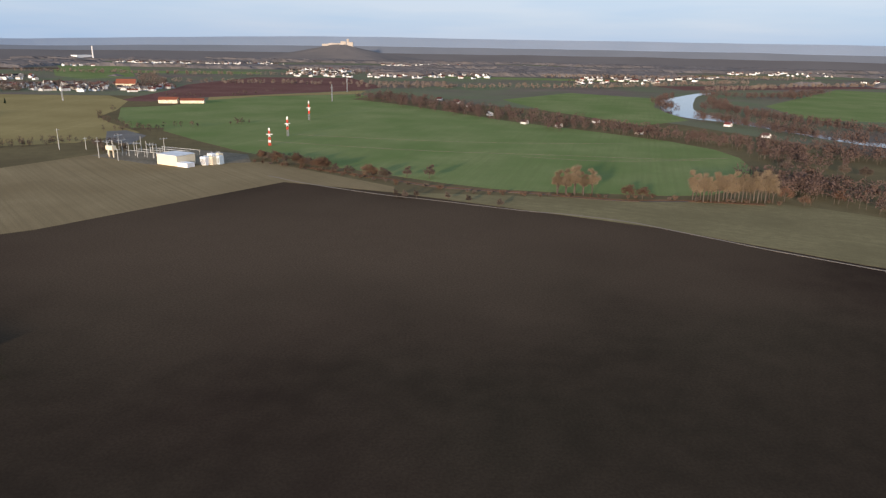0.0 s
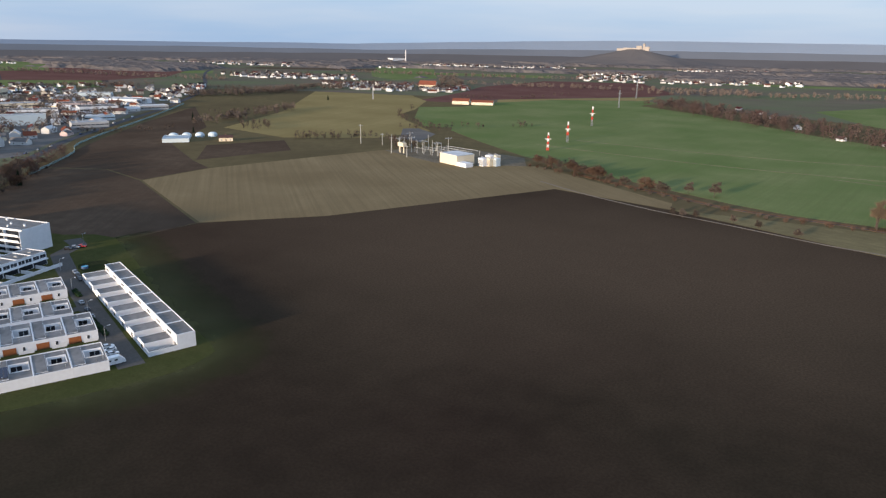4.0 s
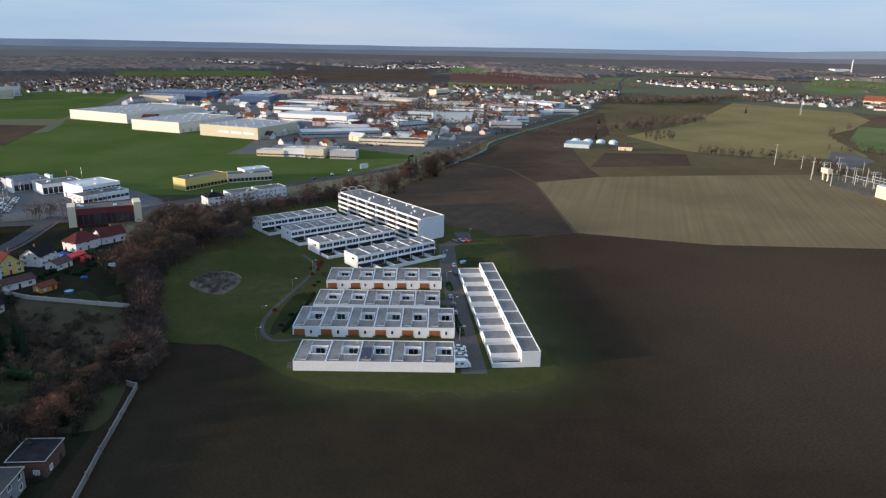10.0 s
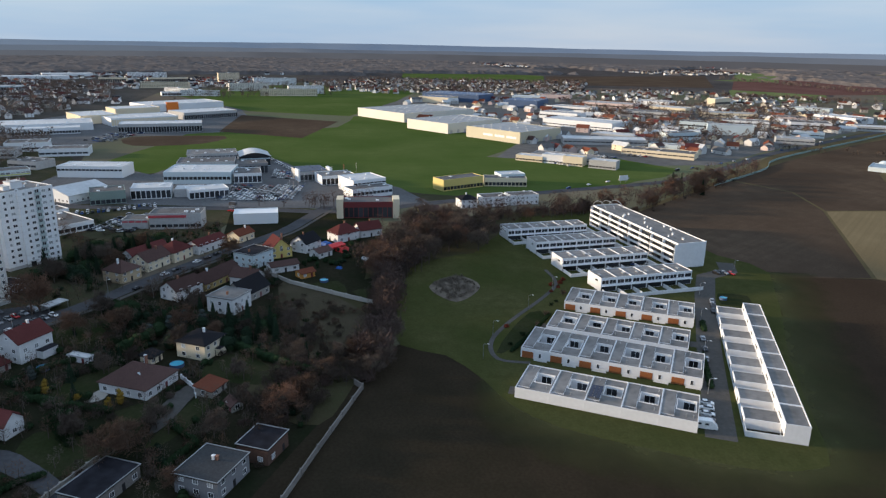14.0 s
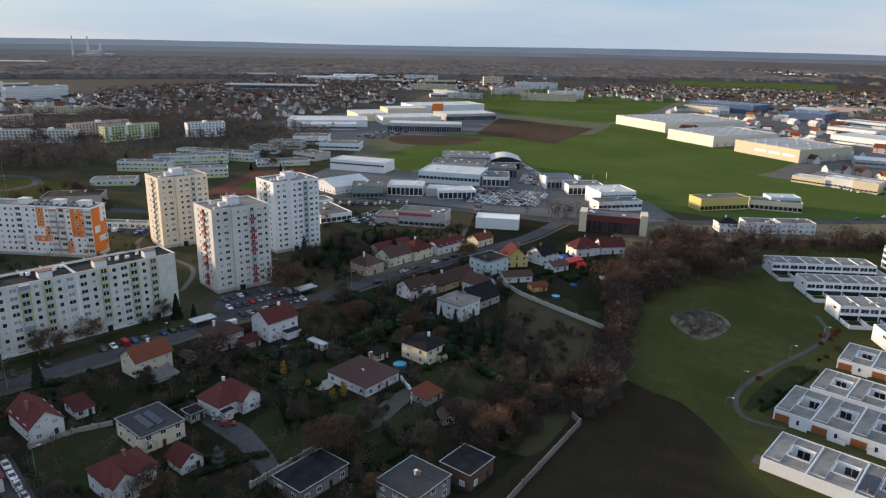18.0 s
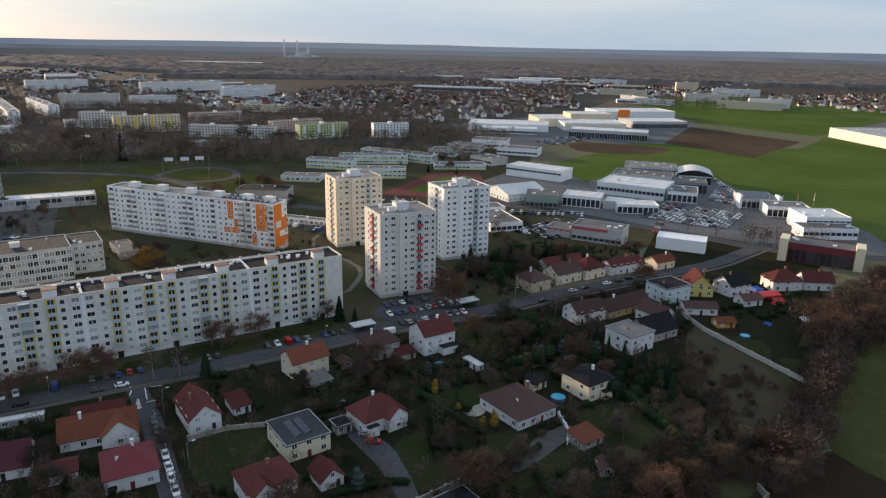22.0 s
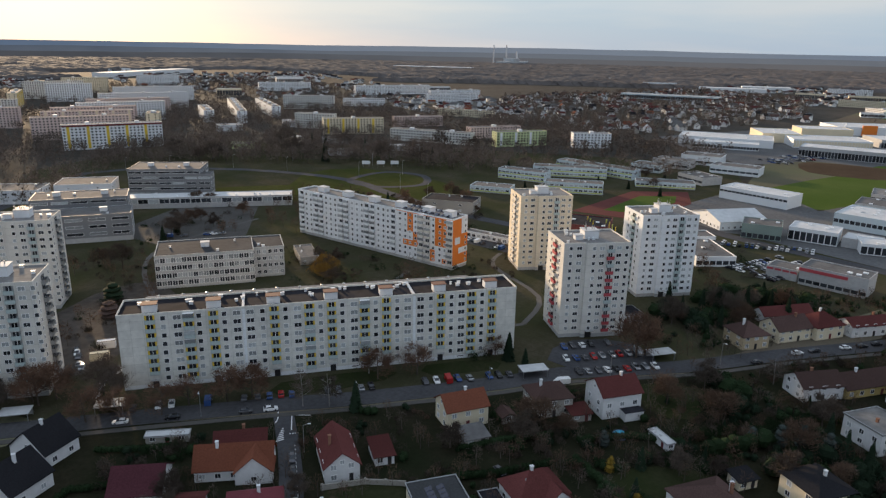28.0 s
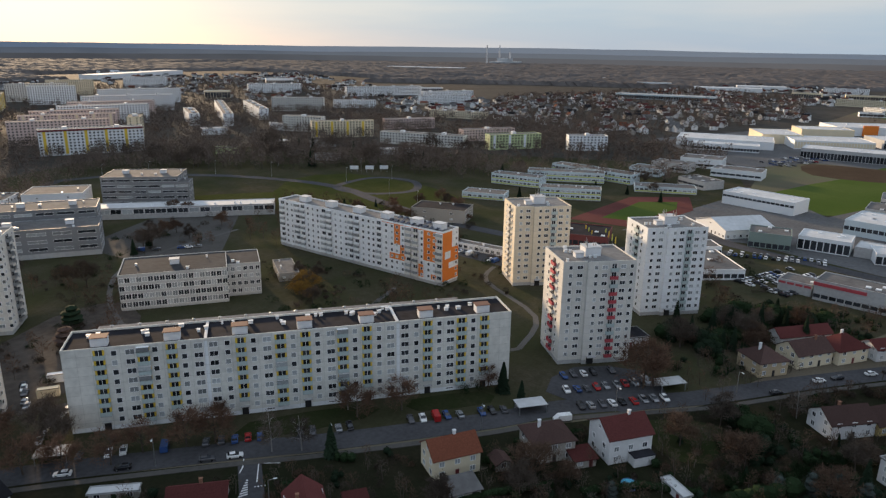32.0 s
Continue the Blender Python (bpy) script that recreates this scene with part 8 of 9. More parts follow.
town("distant_works", [([(-2700, -2300), (-3000, -1700), (-3500, -1750), (-3900, -2300), (-3500, -2700)], 90), ([(-2600, -1350), (-2900, -1300), (-3000, -1000), (-2700, -950)], 30), ([(-2150, -1050), (-2450, -1000), (-2400, -700), (-2150, -800)], 40), ([(-3000, -300), (-3400, -300), (-3400, 300), (-3000, 300)], 40), ([(-2100, -2500), (-2500, -2300), (-2900, -2900), (-2400, -3100)], 50), ([(-1000, -2300), (-1500, -2200), (-1600, -2500), (-1000, -2700)], 40)], 45, "pale works halls and flats among distant woods", (WHITE_P, CREAM, mat("pale_works_render", (0.6, 0.6, 0.6), 0.8, vary=0.25, fine=0.03)), (ROOF_L, ROOF_G, ROOF_W, TILE_B, ROOF_L), (18, 60), False)
town("far_villages", [([(-2500, 1500), (-2900, 1400), (-3000, 1900), (-2600, 1950)], 130), ([(-3300, 700), (-3700, 700), (-3700, 1300), (-3300, 1200)], 90), ([(-2300, -150), (-2700, -150), (-2700, 250), (-2300, 300)], 120), ([(-1950, -700), (-2300, -650), (-2300, -300), (-1950, -250)], 160), ([(1200, 2100), (1700, 1900), (1900, 2200), (1400, 2400)], 60), ([(-1400, 3000), (-700, 3100), (-800, 3350), (-1500, 3300)], 110), ([(-300, 3200), (500, 3250), (500, 3450), (-300, 3450)], 110), ([(-900, -1700), (-1500, -1500), (-1700, -1900), (-1100, -2050)], 190), ([(-300, -1500), (-800, -1650), (-900, -2100), (-300, -2000)], 150)], 46, "white-walled houses of villages far across the plain", size=(9, 20), check=False)
town("industry_houses", [([(-620, 290), (-745, 310), (-1000, 300), (-1350, 450), (-1150, 840), (-1000, 960), (-860, 850), (-650, 520)], 260), ([(-900, 200), (-1040, 170), (-1400, 290), (-1300, 420), (-1000, 330)], 30)], 44, "houses, sheds and workshops among the halls", (mat("pale_shed_cladding", (0.55, 0.55, 0.54), 0.7, vary=0.25, fine=0.05), CREAM, PINK), (TILE_R, ROOF_L, TILE_B, ROOF_G, TILE_O), (8, 22))
for k, (x, y, a) in enumerate(((-660, 330, 40), (-720, 420, 50), (-800, 470, 55), (-900, 540, 50), (-980, 620, 45), (-780, 600, 58), (-880, 700, 58), (-960, 360, 45), (-1090, 560, 45), (-860, 420, 40))):
    lot("yard_cars", x, y, 2.9 * math.cos(radians(a)), 2.9 * math.sin(radians(a)), 14, -5.6 * math.sin(radians(a)), 5.6 * math.cos(radians(a)), 3, 20 + k, "cars and vans parked between works halls", 0.6)
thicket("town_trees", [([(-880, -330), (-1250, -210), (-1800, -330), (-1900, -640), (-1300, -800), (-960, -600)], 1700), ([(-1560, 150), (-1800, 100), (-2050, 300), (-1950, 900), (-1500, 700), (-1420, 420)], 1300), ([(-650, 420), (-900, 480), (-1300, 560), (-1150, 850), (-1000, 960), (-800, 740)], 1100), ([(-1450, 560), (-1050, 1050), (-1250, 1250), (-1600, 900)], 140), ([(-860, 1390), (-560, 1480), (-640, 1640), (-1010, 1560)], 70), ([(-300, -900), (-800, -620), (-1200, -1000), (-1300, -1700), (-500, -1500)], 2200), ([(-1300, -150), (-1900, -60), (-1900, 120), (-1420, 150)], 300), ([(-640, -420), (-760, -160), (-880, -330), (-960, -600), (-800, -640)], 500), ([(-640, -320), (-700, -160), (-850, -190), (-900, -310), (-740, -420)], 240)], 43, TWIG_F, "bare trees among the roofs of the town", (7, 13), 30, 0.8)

# ---- substation, masts and farms ----
sb = thing("substation_building", -246, 590, -28, "cream substation hall with a pale flat roof", "substation")
m = Mesh()
m.box(0, 24, 0, 20, -0.2, 8.5)
m.ob("wall", CREAM, sb)
m = Mesh()
m.box(-0.2, 24.2, -0.2, 20.2, 8.5, 9.0)
m.ob("roof", ROOF_L, sb)
m = Mesh()
m.box(24, 36, 0, 8, -0.2, 3.6)
m.ob("annex", WHITE, sb)
for i in range(5):
    t = thing("transformer", -205 + 5 * (i % 3), 590 + 9 * (i // 3) + 3 * i, -28, "pale grey transformer housing", "transformer", "transformers")
    m = Mesh()
    m.box(-3.2, 3.2, -2.6, 2.6, -0.1, 7.0)
    m.ob("housing", (WHITE_P, CREAM, LTBLUE)[i % 3], t)
    for k in range(5):
        m = Mesh()
        m.box(-3.0 + k * 1.3, -2.4 + k * 1.3, -2.9, -2.6, 0.6, 5.6)
        m.ob("cooling_fin", METAL, t)
    for k in range(3):
        m = Mesh()
        m.tube((-1.6 + k * 1.6, 0, 7.0), (-1.6 + k * 1.6, 0, 8.6), 0.2, 0.12, 6)
        m.ob("bushing", PLAIN, t)
sheet("substation_yard", [(-322, 628), (-245, 583), (-170, 606), (-185, 650), (-280, 690)], mat("brown_gravel", (0.14, 0.118, 0.085), 0.95, vary=0.35, fine=0.4, coarse=0.05, world_space=True), 0.1, label="gravel yard of the substation", category="yard")
r8 = random.Random(8)
for i in range(16):
    x, y = -320 + 8.5 * (i % 8) + r8.uniform(-1, 1), 640 + 26 * (i // 8) - 3.0 * (i % 8)
    p = thing("switchgear_post", x, y, 55, "grey steel switchgear post with insulators", "post", "switchgear posts")
    hh = (13, 9)[i // 8] if i % 3 else 15
    m = Mesh()
    m.tube((0, 0, -0.2), (0, 0, hh), 0.35, 0.22, 5)
    m.ob("mast", mat("pale_steel", (0.36, 0.36, 0.34), 0.6), p)
    if i % 2:
        m = Mesh()
        m.box(-4, 4, -0.2, 0.2, hh - 1.2, hh - 0.8)
        m.ob("crossarm", METAL, p)
        for k in (-3, 0, 3):
            m = Mesh()
            m.tube((k, 0, hh - 0.8), (k, 0, hh + 0.3), 0.15, 0.1, 5)
            m.ob("insulator", PLAIN, p)
for x, y, hh in ((-367, 659, 20), (-343, 662, 12), (-308, 615, 16), (-307, 631, 13), (-285, 602, 11)):
    p = thing("power_pole", x, y, 30, "concrete power pole with a crossarm", "power pole", "power poles")
    m = Mesh()
    m.tube((0, 0, -0.2), (0, 0, hh), 0.4, 0.25, 6)
    m.ob("pole", mat("pale_steel", (0.36, 0.36, 0.34), 0.6), p)
    m = Mesh()
    m.box(-2, 2, -0.15, 0.15, hh - 1.4, hh - 1.0)
    m.ob("crossarm", METAL, p)
for k in range(4):
    x0, y0 = -292 + 8 * k, 634 + 8 * k
    e = thing("busbar_gantry", x0, y0, -22, "long grey steel busbar gantry over the switchyard", "gantry", "busbar gantries")
    for i in range(5):
        m = Mesh()
        m.tube((i * 11, 0, -0.1), (i * 11, 0, 4.6), 0.22, 0.16, 5)
        m.ob("post", mat("pale_steel", (0.36, 0.36, 0.34), 0.6), e)
    m = Mesh()
    m.box(-1, 45, -0.2, 0.2, 4.6, 4.9)
    m.ob("beam", mat("pale_steel", (0.36, 0.36, 0.34), 0.6), e)
tw = thing("control_cabin", -300, 622, -28, "cream control cabin raised on two posts", "cabin")
m = Mesh()
m.box(-4.5, 4.5, -2, 2, 6.5, 10.2)
m.ob("cabin", CREAM, tw)
for k in (-3, 3):
    m = Mesh()
    m.box(k - 0.5, k + 0.5, -0.5, 0.5, -0.1, 6.5)
    m.ob("post", CREAM, tw)
sheet("field_track", [(-330, 770), (-372, 812), (-388, 800), (-352, 720), (-318, 700)], GRAVEL, 0.075, label="pale dirt track above the substation", category="track")
REDM, WHM = mat("mast_red", (0.55, 0.04, 0.03), 0.6), mat("mast_white", (0.75, 0.75, 0.75), 0.6)


def lattice(x, y, h, label, striped=True, w=1.9):
    p = thing("pylon", x, y, 20, label, "pylon", "line pylons")
    n = 6
    for i in range(n):
        m = Mesh()
        z0, z1 = h * i / n, h * (i + 1) / n
        a, b = w * (1 - 0.5 * i / n) / 2, w * (1 - 0.5 * (i + 1) / n) / 2
        c0 = [(-a, -a, z0), (a, -a, z0), (a, a, z0), (-a, a, z0)]
        c1 = [(-b, -b, z1), (b, -b, z1), (b, b, z1), (-b, b, z1)]
        for k in range(4):
            m.tube(c0[k], c1[k], 0.26, 0.26, 4), m.tube(c0[k], c1[(k + 1) % 4], 0.18, 0.18, 3), m.tube(c1[k], c0[(k + 1) % 4], 0.18, 0.18, 3)
        m.ob("lattice_section", (WHM if i % 2 else REDM) if striped and i > (1 if h > 20 else -1) else METAL, p)
    m = Mesh()
    z = h * (0.62 if striped else 0.8)
    m.box(-3.0, 3.0, -0.35, 0.35, z, z + 0.7)
    m.ob("crossarm", WHM if striped else METAL, p)


lattice(-179, 710, 18, "red and white lattice pylon in the green field"), lattice(-177, 785, 22, "red and white lattice pylon farther off"), lattice(-185, 954, 26, "pale lattice pylon on the green slope")
lattice(-203, 1265, 30, "grey lattice pylon beyond the field", False), lattice(-211, 1519, 32, "grey lattice pylon beside the maroon field", False), lattice(-640, 1180, 28, "grey lattice pylon in the olive field", False)
house(-462, 1178, 8, 30, 14, 6, 4, TILE_O, CREAM, "cream barn with an orange roof", chim=0), house(-424, 1184, 10, 38, 12, 5, 3, TILE_O, CREAM, "long farm shed with an orange-brown roof", chim=0)
house(-690, 1536, 10, 40, 18, 9, 9, TILE_O, CREAM, "big cream farm building with an orange roof", chim=0)
hall(-545, 562, 40, 26, 30, 3.5, LTBLUE, "pale blue treatment basins with low walls", mat("grey_basin_water", (0.2, 0.25, 0.29), 0.3, vary=0.2), None, None, 0, "treatment_works", "works")
for i in range(4):
    t = thing("storage_dome", -566 + 10 * i, 600 + 9 * i, 0, "white domed tank at the works", "tank", "domed tanks")
    m = Mesh()
    for k in range(4):
        r0, r1 = 5 * math.cos(k * math.pi / 8), 5 * math.cos((k + 1) * math.pi / 8)
        m.tube((0, 0, 2 + 3 * math.sin(k * math.pi / 8)), (0, 0, 2 + 3 * math.sin((k + 1) * math.pi / 8)), r0, max(r1, 0.05), 14)
    m.tube((0, 0, -0.1), (0, 0, 2), 5, 5, 14)
    m.ob("shell", LTBLUE, t)
house(-500, 606, 40, 14, 9, 4, 2, TILE_B, CREAM, "small cream works house with a brown roof")
plant(CONS[0], -668, 741, 0.8), plant(CONS[0], -575, 640, 0.6), plant(CONS[0], -478, 330, 1.2), plant(CONS[0], -486, 342, 1.0), plant(CONS[0], -470, 350, 0.9), plant(CONS[0], -700, 1120, 0.7)
fence = thing("noise_fence", -500, 380, 0, "pale teal noise fence along the road", "fence")
TEAL = mat("teal_panel", (0.22, 0.3, 0.28), 0.7)
fp = smooth([(0, 0), (-60, 88), (-118, 150), (-245, 370), (-350, 540)], 12)
for (x0, y0), (x1, y1) in zip(fp, fp[1:]):
    m = Mesh()
    d = Vector((x1 - x0, y1 - y0)).normalized() * 0.15
    m.prism([(x0 + d.y, y0 - d.x), (x1 + d.y, y1 - d.x), (x1 - d.y, y1 + d.x), (x0 - d.y, y0 + d.x)], 0, 1.8)
    m.ob("fence_panel", TEAL, fence)
bb = thing("billboard", -521, 313, 100, "blank white billboard on two posts", "billboard")
m = Mesh()
m.box(-4, 4, -0.15, 0.15, 2, 6)
m.ob("board", WHITE_P, bb)
for k in (-2.5, 2.5):
    m = Mesh()
    m.tube((k, 0, -0.1), (k, 0, 2), 0.15, 0.15)
    m.ob("post", METAL, bb)
for x, y in ((-504, -387), (-513, -378), (-522, -370)):
    bb = thing("billboard", x, y, 130, "roadside billboard on steel posts", "billboard")
    m = Mesh()
    m.box(-3.5, 3.5, -0.15, 0.15, 2.5, 5.5)
    m.ob("board", WHITE_P, bb)
    for k in (-2.5, 2.5):
        m = Mesh()
        m.tube((k, 0, -0.1), (k, 0, 2.5), 0.15, 0.15)
        m.ob("post", METAL, bb)


def lamp(x, y, ang, h=8.0):
    p = thing("street_lamp", x, y, ang, "grey steel street lamp with a short arm", "street lamp", "street lamps")
    m = Mesh()
    m.tube((0, 0, -0.1), (0, 0, h), 0.12, 0.07, 6)
    m.ob("pole", METAL, p)
    m = Mesh()
    m.tube((0, 0, h), (1.4, 0, h + 0.25), 0.05, 0.05, 4)
    m.ob("arm", METAL, p)
    m = Mesh()
    m.box(1.2, 2.0, -0.15, 0.15, h + 0.2, h + 0.35)
    m.ob("lamp_head", WHITE_P, p)


for x, y, a in ((-233, 119, 60), (-252, 128, 60), (-276, 150, 60), (-296, 168, 60), (-196, 181, 60), (-222, 196, 60), (-250, 212, 60), (-278, 229, 60), (-306, 265, 0), (-180, -118, 54), (-214, -90, 54), (-248, -66, 54), (-282, -42, 54), (-316, -18, 54), (-188, -82, 144), (-170, -56, 144)):
    lamp(x, y, a, 5.5 if y > 100 else 8)
for x, y in ((-474, -538), (-461, -501), (-489, -522), (-508, -383), (-480, -457), (-445, -420), (-470, -360), (-500, -340), (-455, -300), (-440, -260), (-420, -460), (-380, -490), (-350, -505)):
    lamp(x, y, 200, 11)

# ---- landmarks on the horizon ----
ch = thing("power_station", -3320, -2300, 0, "distant power station with two tall striped chimneys", "power station")
for i, (x, y, h, r0) in enumerate(((0, 0, 104, 5), (-64, 40, 104, 5), (-120, 72, 70, 7))):
    m = Mesh()
    m.tube((x, y, 0), (x, y, h * 0.7), r0, r0 * 0.75, 10), m.tube((x, y, h * 0.7), (x, y, h), r0 * 0.75, r0 * 0.6, 10)
    m.ob("chimney", mat("pale_chimney_concrete", (0.55, 0.55, 0.56), 0.9), ch)
m = Mesh()
m.box(-150, 60, 60, 130, 0, 20), m.box(-60, -10, 60, 130, 20, 36), m.box(-260, -150, 40, 120, 0, 14), m.box(60, 210, 70, 120, 0, 9)
m.ob("boiler_house", mat("pale_plant_cladding", (0.42, 0.43, 0.44), 0.8), ch)
hillm = Mesh()
nh = 40
for k in range(7):
    rr = 520 * (1 - k / 6.4)
    for i in range(nh):
        a = 2 * math.pi * i / nh
        q = rr * (1 + 0.12 * noise.noise((math.cos(a) * 2, math.sin(a) * 2, k * 0.3)))
        hillm.v.append((-607 + q * 1.2 * math.cos(a), 4080 + q * 0.6 * math.sin(a), 86 * (k / 6) ** 1.5 + 3 * noise.noise((a * 3, k, 1))))
for k in range(6):
    for i in range(nh):
        j = (i + 1) % nh
        hillm.f.append((k * nh + i, k * nh + j, (k + 1) * nh + j, (k + 1) * nh + i))
        hillm.m.append(0)
hillm.f.append(tuple(range(6 * nh, 7 * nh)))
hillm.m.append(0)
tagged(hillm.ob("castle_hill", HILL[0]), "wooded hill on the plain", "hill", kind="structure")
cs = thing("castle", -607, 4080, 0, "pale ruined castle on a wooded hill", "castle", z=84)
CST = mat("castle_stone", (0.34, 0.31, 0.28), 0.9)
for nm, x0, x1, z1 in (("keep", 10, 40, 20), ("tower", 44, 56, 32), ("curtain_wall", -60, 10, 9), ("palace", 56, 80, 16), ("curtain_wall", -95, -60, 5)):
    m = Mesh()
    m.box(x0, x1, -8, 8, -6, z1)
    for i in range(int((x1 - x0) / 4)):
        m.box(x0 + i * 4, x0 + i * 4 + 2, -8, -7, z1, z1 + 1.5)
    m.ob(nm, CST, cs)
hall(-1830, 3560, 60, 80, 50, 16, mat("white_plant_cladding", (0.6, 0.6, 0.6), 0.8), "distant white plant with a chimney", ROOF_L, name="distant_plant", category="factory")
st = thing("chimney_stack", -1770, 3600, 0, "thin distant factory chimney", "chimney")
m = Mesh()
m.tube((0, 0, 0), (0, 0, 62), 4, 3, 8)
m.ob("shaft", mat("pale_chimney_concrete", (0.55, 0.55, 0.56), 0.9), st)

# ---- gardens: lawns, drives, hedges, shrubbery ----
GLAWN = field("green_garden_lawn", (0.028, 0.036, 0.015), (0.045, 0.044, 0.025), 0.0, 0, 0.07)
LITTER = field("dead_grass_and_brambles", (0.08, 0.067, 0.046), (0.053, 0.049, 0.031), 0.0, 0, 0.09, 0.25)
BUSH = mat("brown_bush_twigs", (0.048, 0.039, 0.031), 0.95, vary=0.35)
YBUSH = mat("yellow_leaves", (0.2, 0.13, 0.025), 0.9, vary=0.3)
SPRUCE_B = mat("blue_grey_needles", (0.05, 0.062, 0.058), 0.9, vary=0.3)
KEEP = []


def plot(pts, mt, label, z=0.1, name="lawn", category="lawn"):
    KEEP.append(pts)
    sheet(name, closed(pts, 2), mt, z, label=label, category=category)


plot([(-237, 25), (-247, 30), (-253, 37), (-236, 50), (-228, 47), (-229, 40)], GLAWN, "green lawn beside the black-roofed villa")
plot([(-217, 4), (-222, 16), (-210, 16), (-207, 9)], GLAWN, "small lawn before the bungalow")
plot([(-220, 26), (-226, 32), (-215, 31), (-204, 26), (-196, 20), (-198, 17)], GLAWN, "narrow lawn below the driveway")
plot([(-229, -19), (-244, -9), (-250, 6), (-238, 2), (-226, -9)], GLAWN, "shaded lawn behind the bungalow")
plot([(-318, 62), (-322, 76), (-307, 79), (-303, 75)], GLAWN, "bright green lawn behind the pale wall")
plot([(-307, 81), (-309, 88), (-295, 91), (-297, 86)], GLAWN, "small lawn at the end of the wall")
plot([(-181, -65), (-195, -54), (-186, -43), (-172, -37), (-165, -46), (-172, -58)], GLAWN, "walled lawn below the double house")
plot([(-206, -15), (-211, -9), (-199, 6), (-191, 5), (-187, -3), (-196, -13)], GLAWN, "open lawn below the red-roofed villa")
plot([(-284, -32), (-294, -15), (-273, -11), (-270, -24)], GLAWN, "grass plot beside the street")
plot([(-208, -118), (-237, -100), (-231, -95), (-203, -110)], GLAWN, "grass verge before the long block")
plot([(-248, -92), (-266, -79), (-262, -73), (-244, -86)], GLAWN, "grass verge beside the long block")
plot([(-206, -32), (-202, -17), (-196, -10), (-190, -4), (-181, 3), (-177, 1), (-184, -6), (-192, -15), (-200, -28)], ASPHALT, "curving dark driveway", 0.115, "driveway", "driveway")
plot([(-220, 18), (-232, 24), (-229, 28), (-220, 25), (-208, 21), (-204, 17)], PAVING, "paved driveway of the bungalow", 0.115, "driveway", "driveway")
plot([(-226, -5), (-233, -2), (-229, 1), (-225, -1)], mat("pale_flagstones", (0.32, 0.3, 0.27), 0.9), "pale flagged terrace", 0.12, "terrace", "terrace")
sheet("scrub_ground", closed([(-318, 50), (-326, 57), (-302, 74), (-276, 86), (-259, 85), (-232, 70), (-246, 50), (-261, 54), (-289, 52)], 2), LITTER, 0.085, label="rough dead grass and brambles behind the gardens", category="scrub")
sheet("pond", closed([(-379, 111), (-386, 123), (-368, 126), (-352, 120), (-358, 109)], 3), WATER, 0.13, label="small dark pond among bare trees", category="pond")


def away(x, y):
    """Clear of houses, lawns, drives and streets."""
    if not free(x, y) or any(inside(x, y, p) for p in KEEP):
        return False
    for line, gap in ((MAIN, 7.5), ([(-199.5, -104), (-182.5, -79), (-163, -53), (-130, -8), (-100, 34)], 6.0)):
        for (ax, ay), (bx, by) in zip(line, line[1:]):
            dx, dy = bx - ax, by - ay
            t = max(0, min(1, ((x - ax) * dx + (y - ay) * dy) / (dx * dx + dy * dy)))
            if math.hypot(x - ax - t * dx, y - ay - t * dy) < gap:
                return False
    return True


def leaves(m, r, c, rad, n, size, mi=0, slim=0.55, long=1.0):
    """Small leaf faces over an uneven rounded body."""
    for _ in range(n):
        a, u = r.uniform(0, 2 * math.pi), r.uniform(-0.25, 1)
        k = math.sqrt(max(0, 1 - u * u)) * r.uniform(0.72, 1.08)
        p = Vector((c[0] + rad[0] * k * math.cos(a), c[1] + rad[1] * k * math.sin(a), max(0.05, c[2] + rad[2] * u * r.uniform(0.8, 1.1))))
        d = Vector((r.gauss(0, 1), r.gauss(0, 1), r.gauss(0.4 * long, 1))).normalized() * size * long * r.uniform(0.6, 1.4)
        w = d.cross(Vector((r.gauss(0, 1), r.gauss(0, 1), r.gauss(0, 1)))).normalized() * size * slim
        m.quad([p - w, p + w, p + d], mi)


def core(m, r, c, rad, mi=0):
    """A lumpy inner body that keeps light from passing a bush."""
    n0, q = len(m.v), 7
    for z, k in ((-0.5, 0.62), (0.15, 0.82), (0.6, 0.58)):
        for i in range(q):
            a = 2 * math.pi * i / q
            j = k * r.uniform(0.8, 1.1)
            m.v.append((c[0] + rad[0] * j * math.cos(a), c[1] + rad[1] * j * math.sin(a), max(0.0, c[2] + rad[2] * z)))
    m.v.append((c[0], c[1], c[2] + rad[2] * 0.85))
    for b in (0, q):
        for i in range(q):
            j = (i + 1) % q
            m.f.append((n0 + b + i, n0 + b + j, n0 + b + q + j, n0 + b + q + i))
            m.m.append(mi)
    for i in range(q):
        m.f.append((n0 + 2 * q + i, n0 + 2 * q + (i + 1) % q, n0 + 3 * q))
        m.m.append(mi)


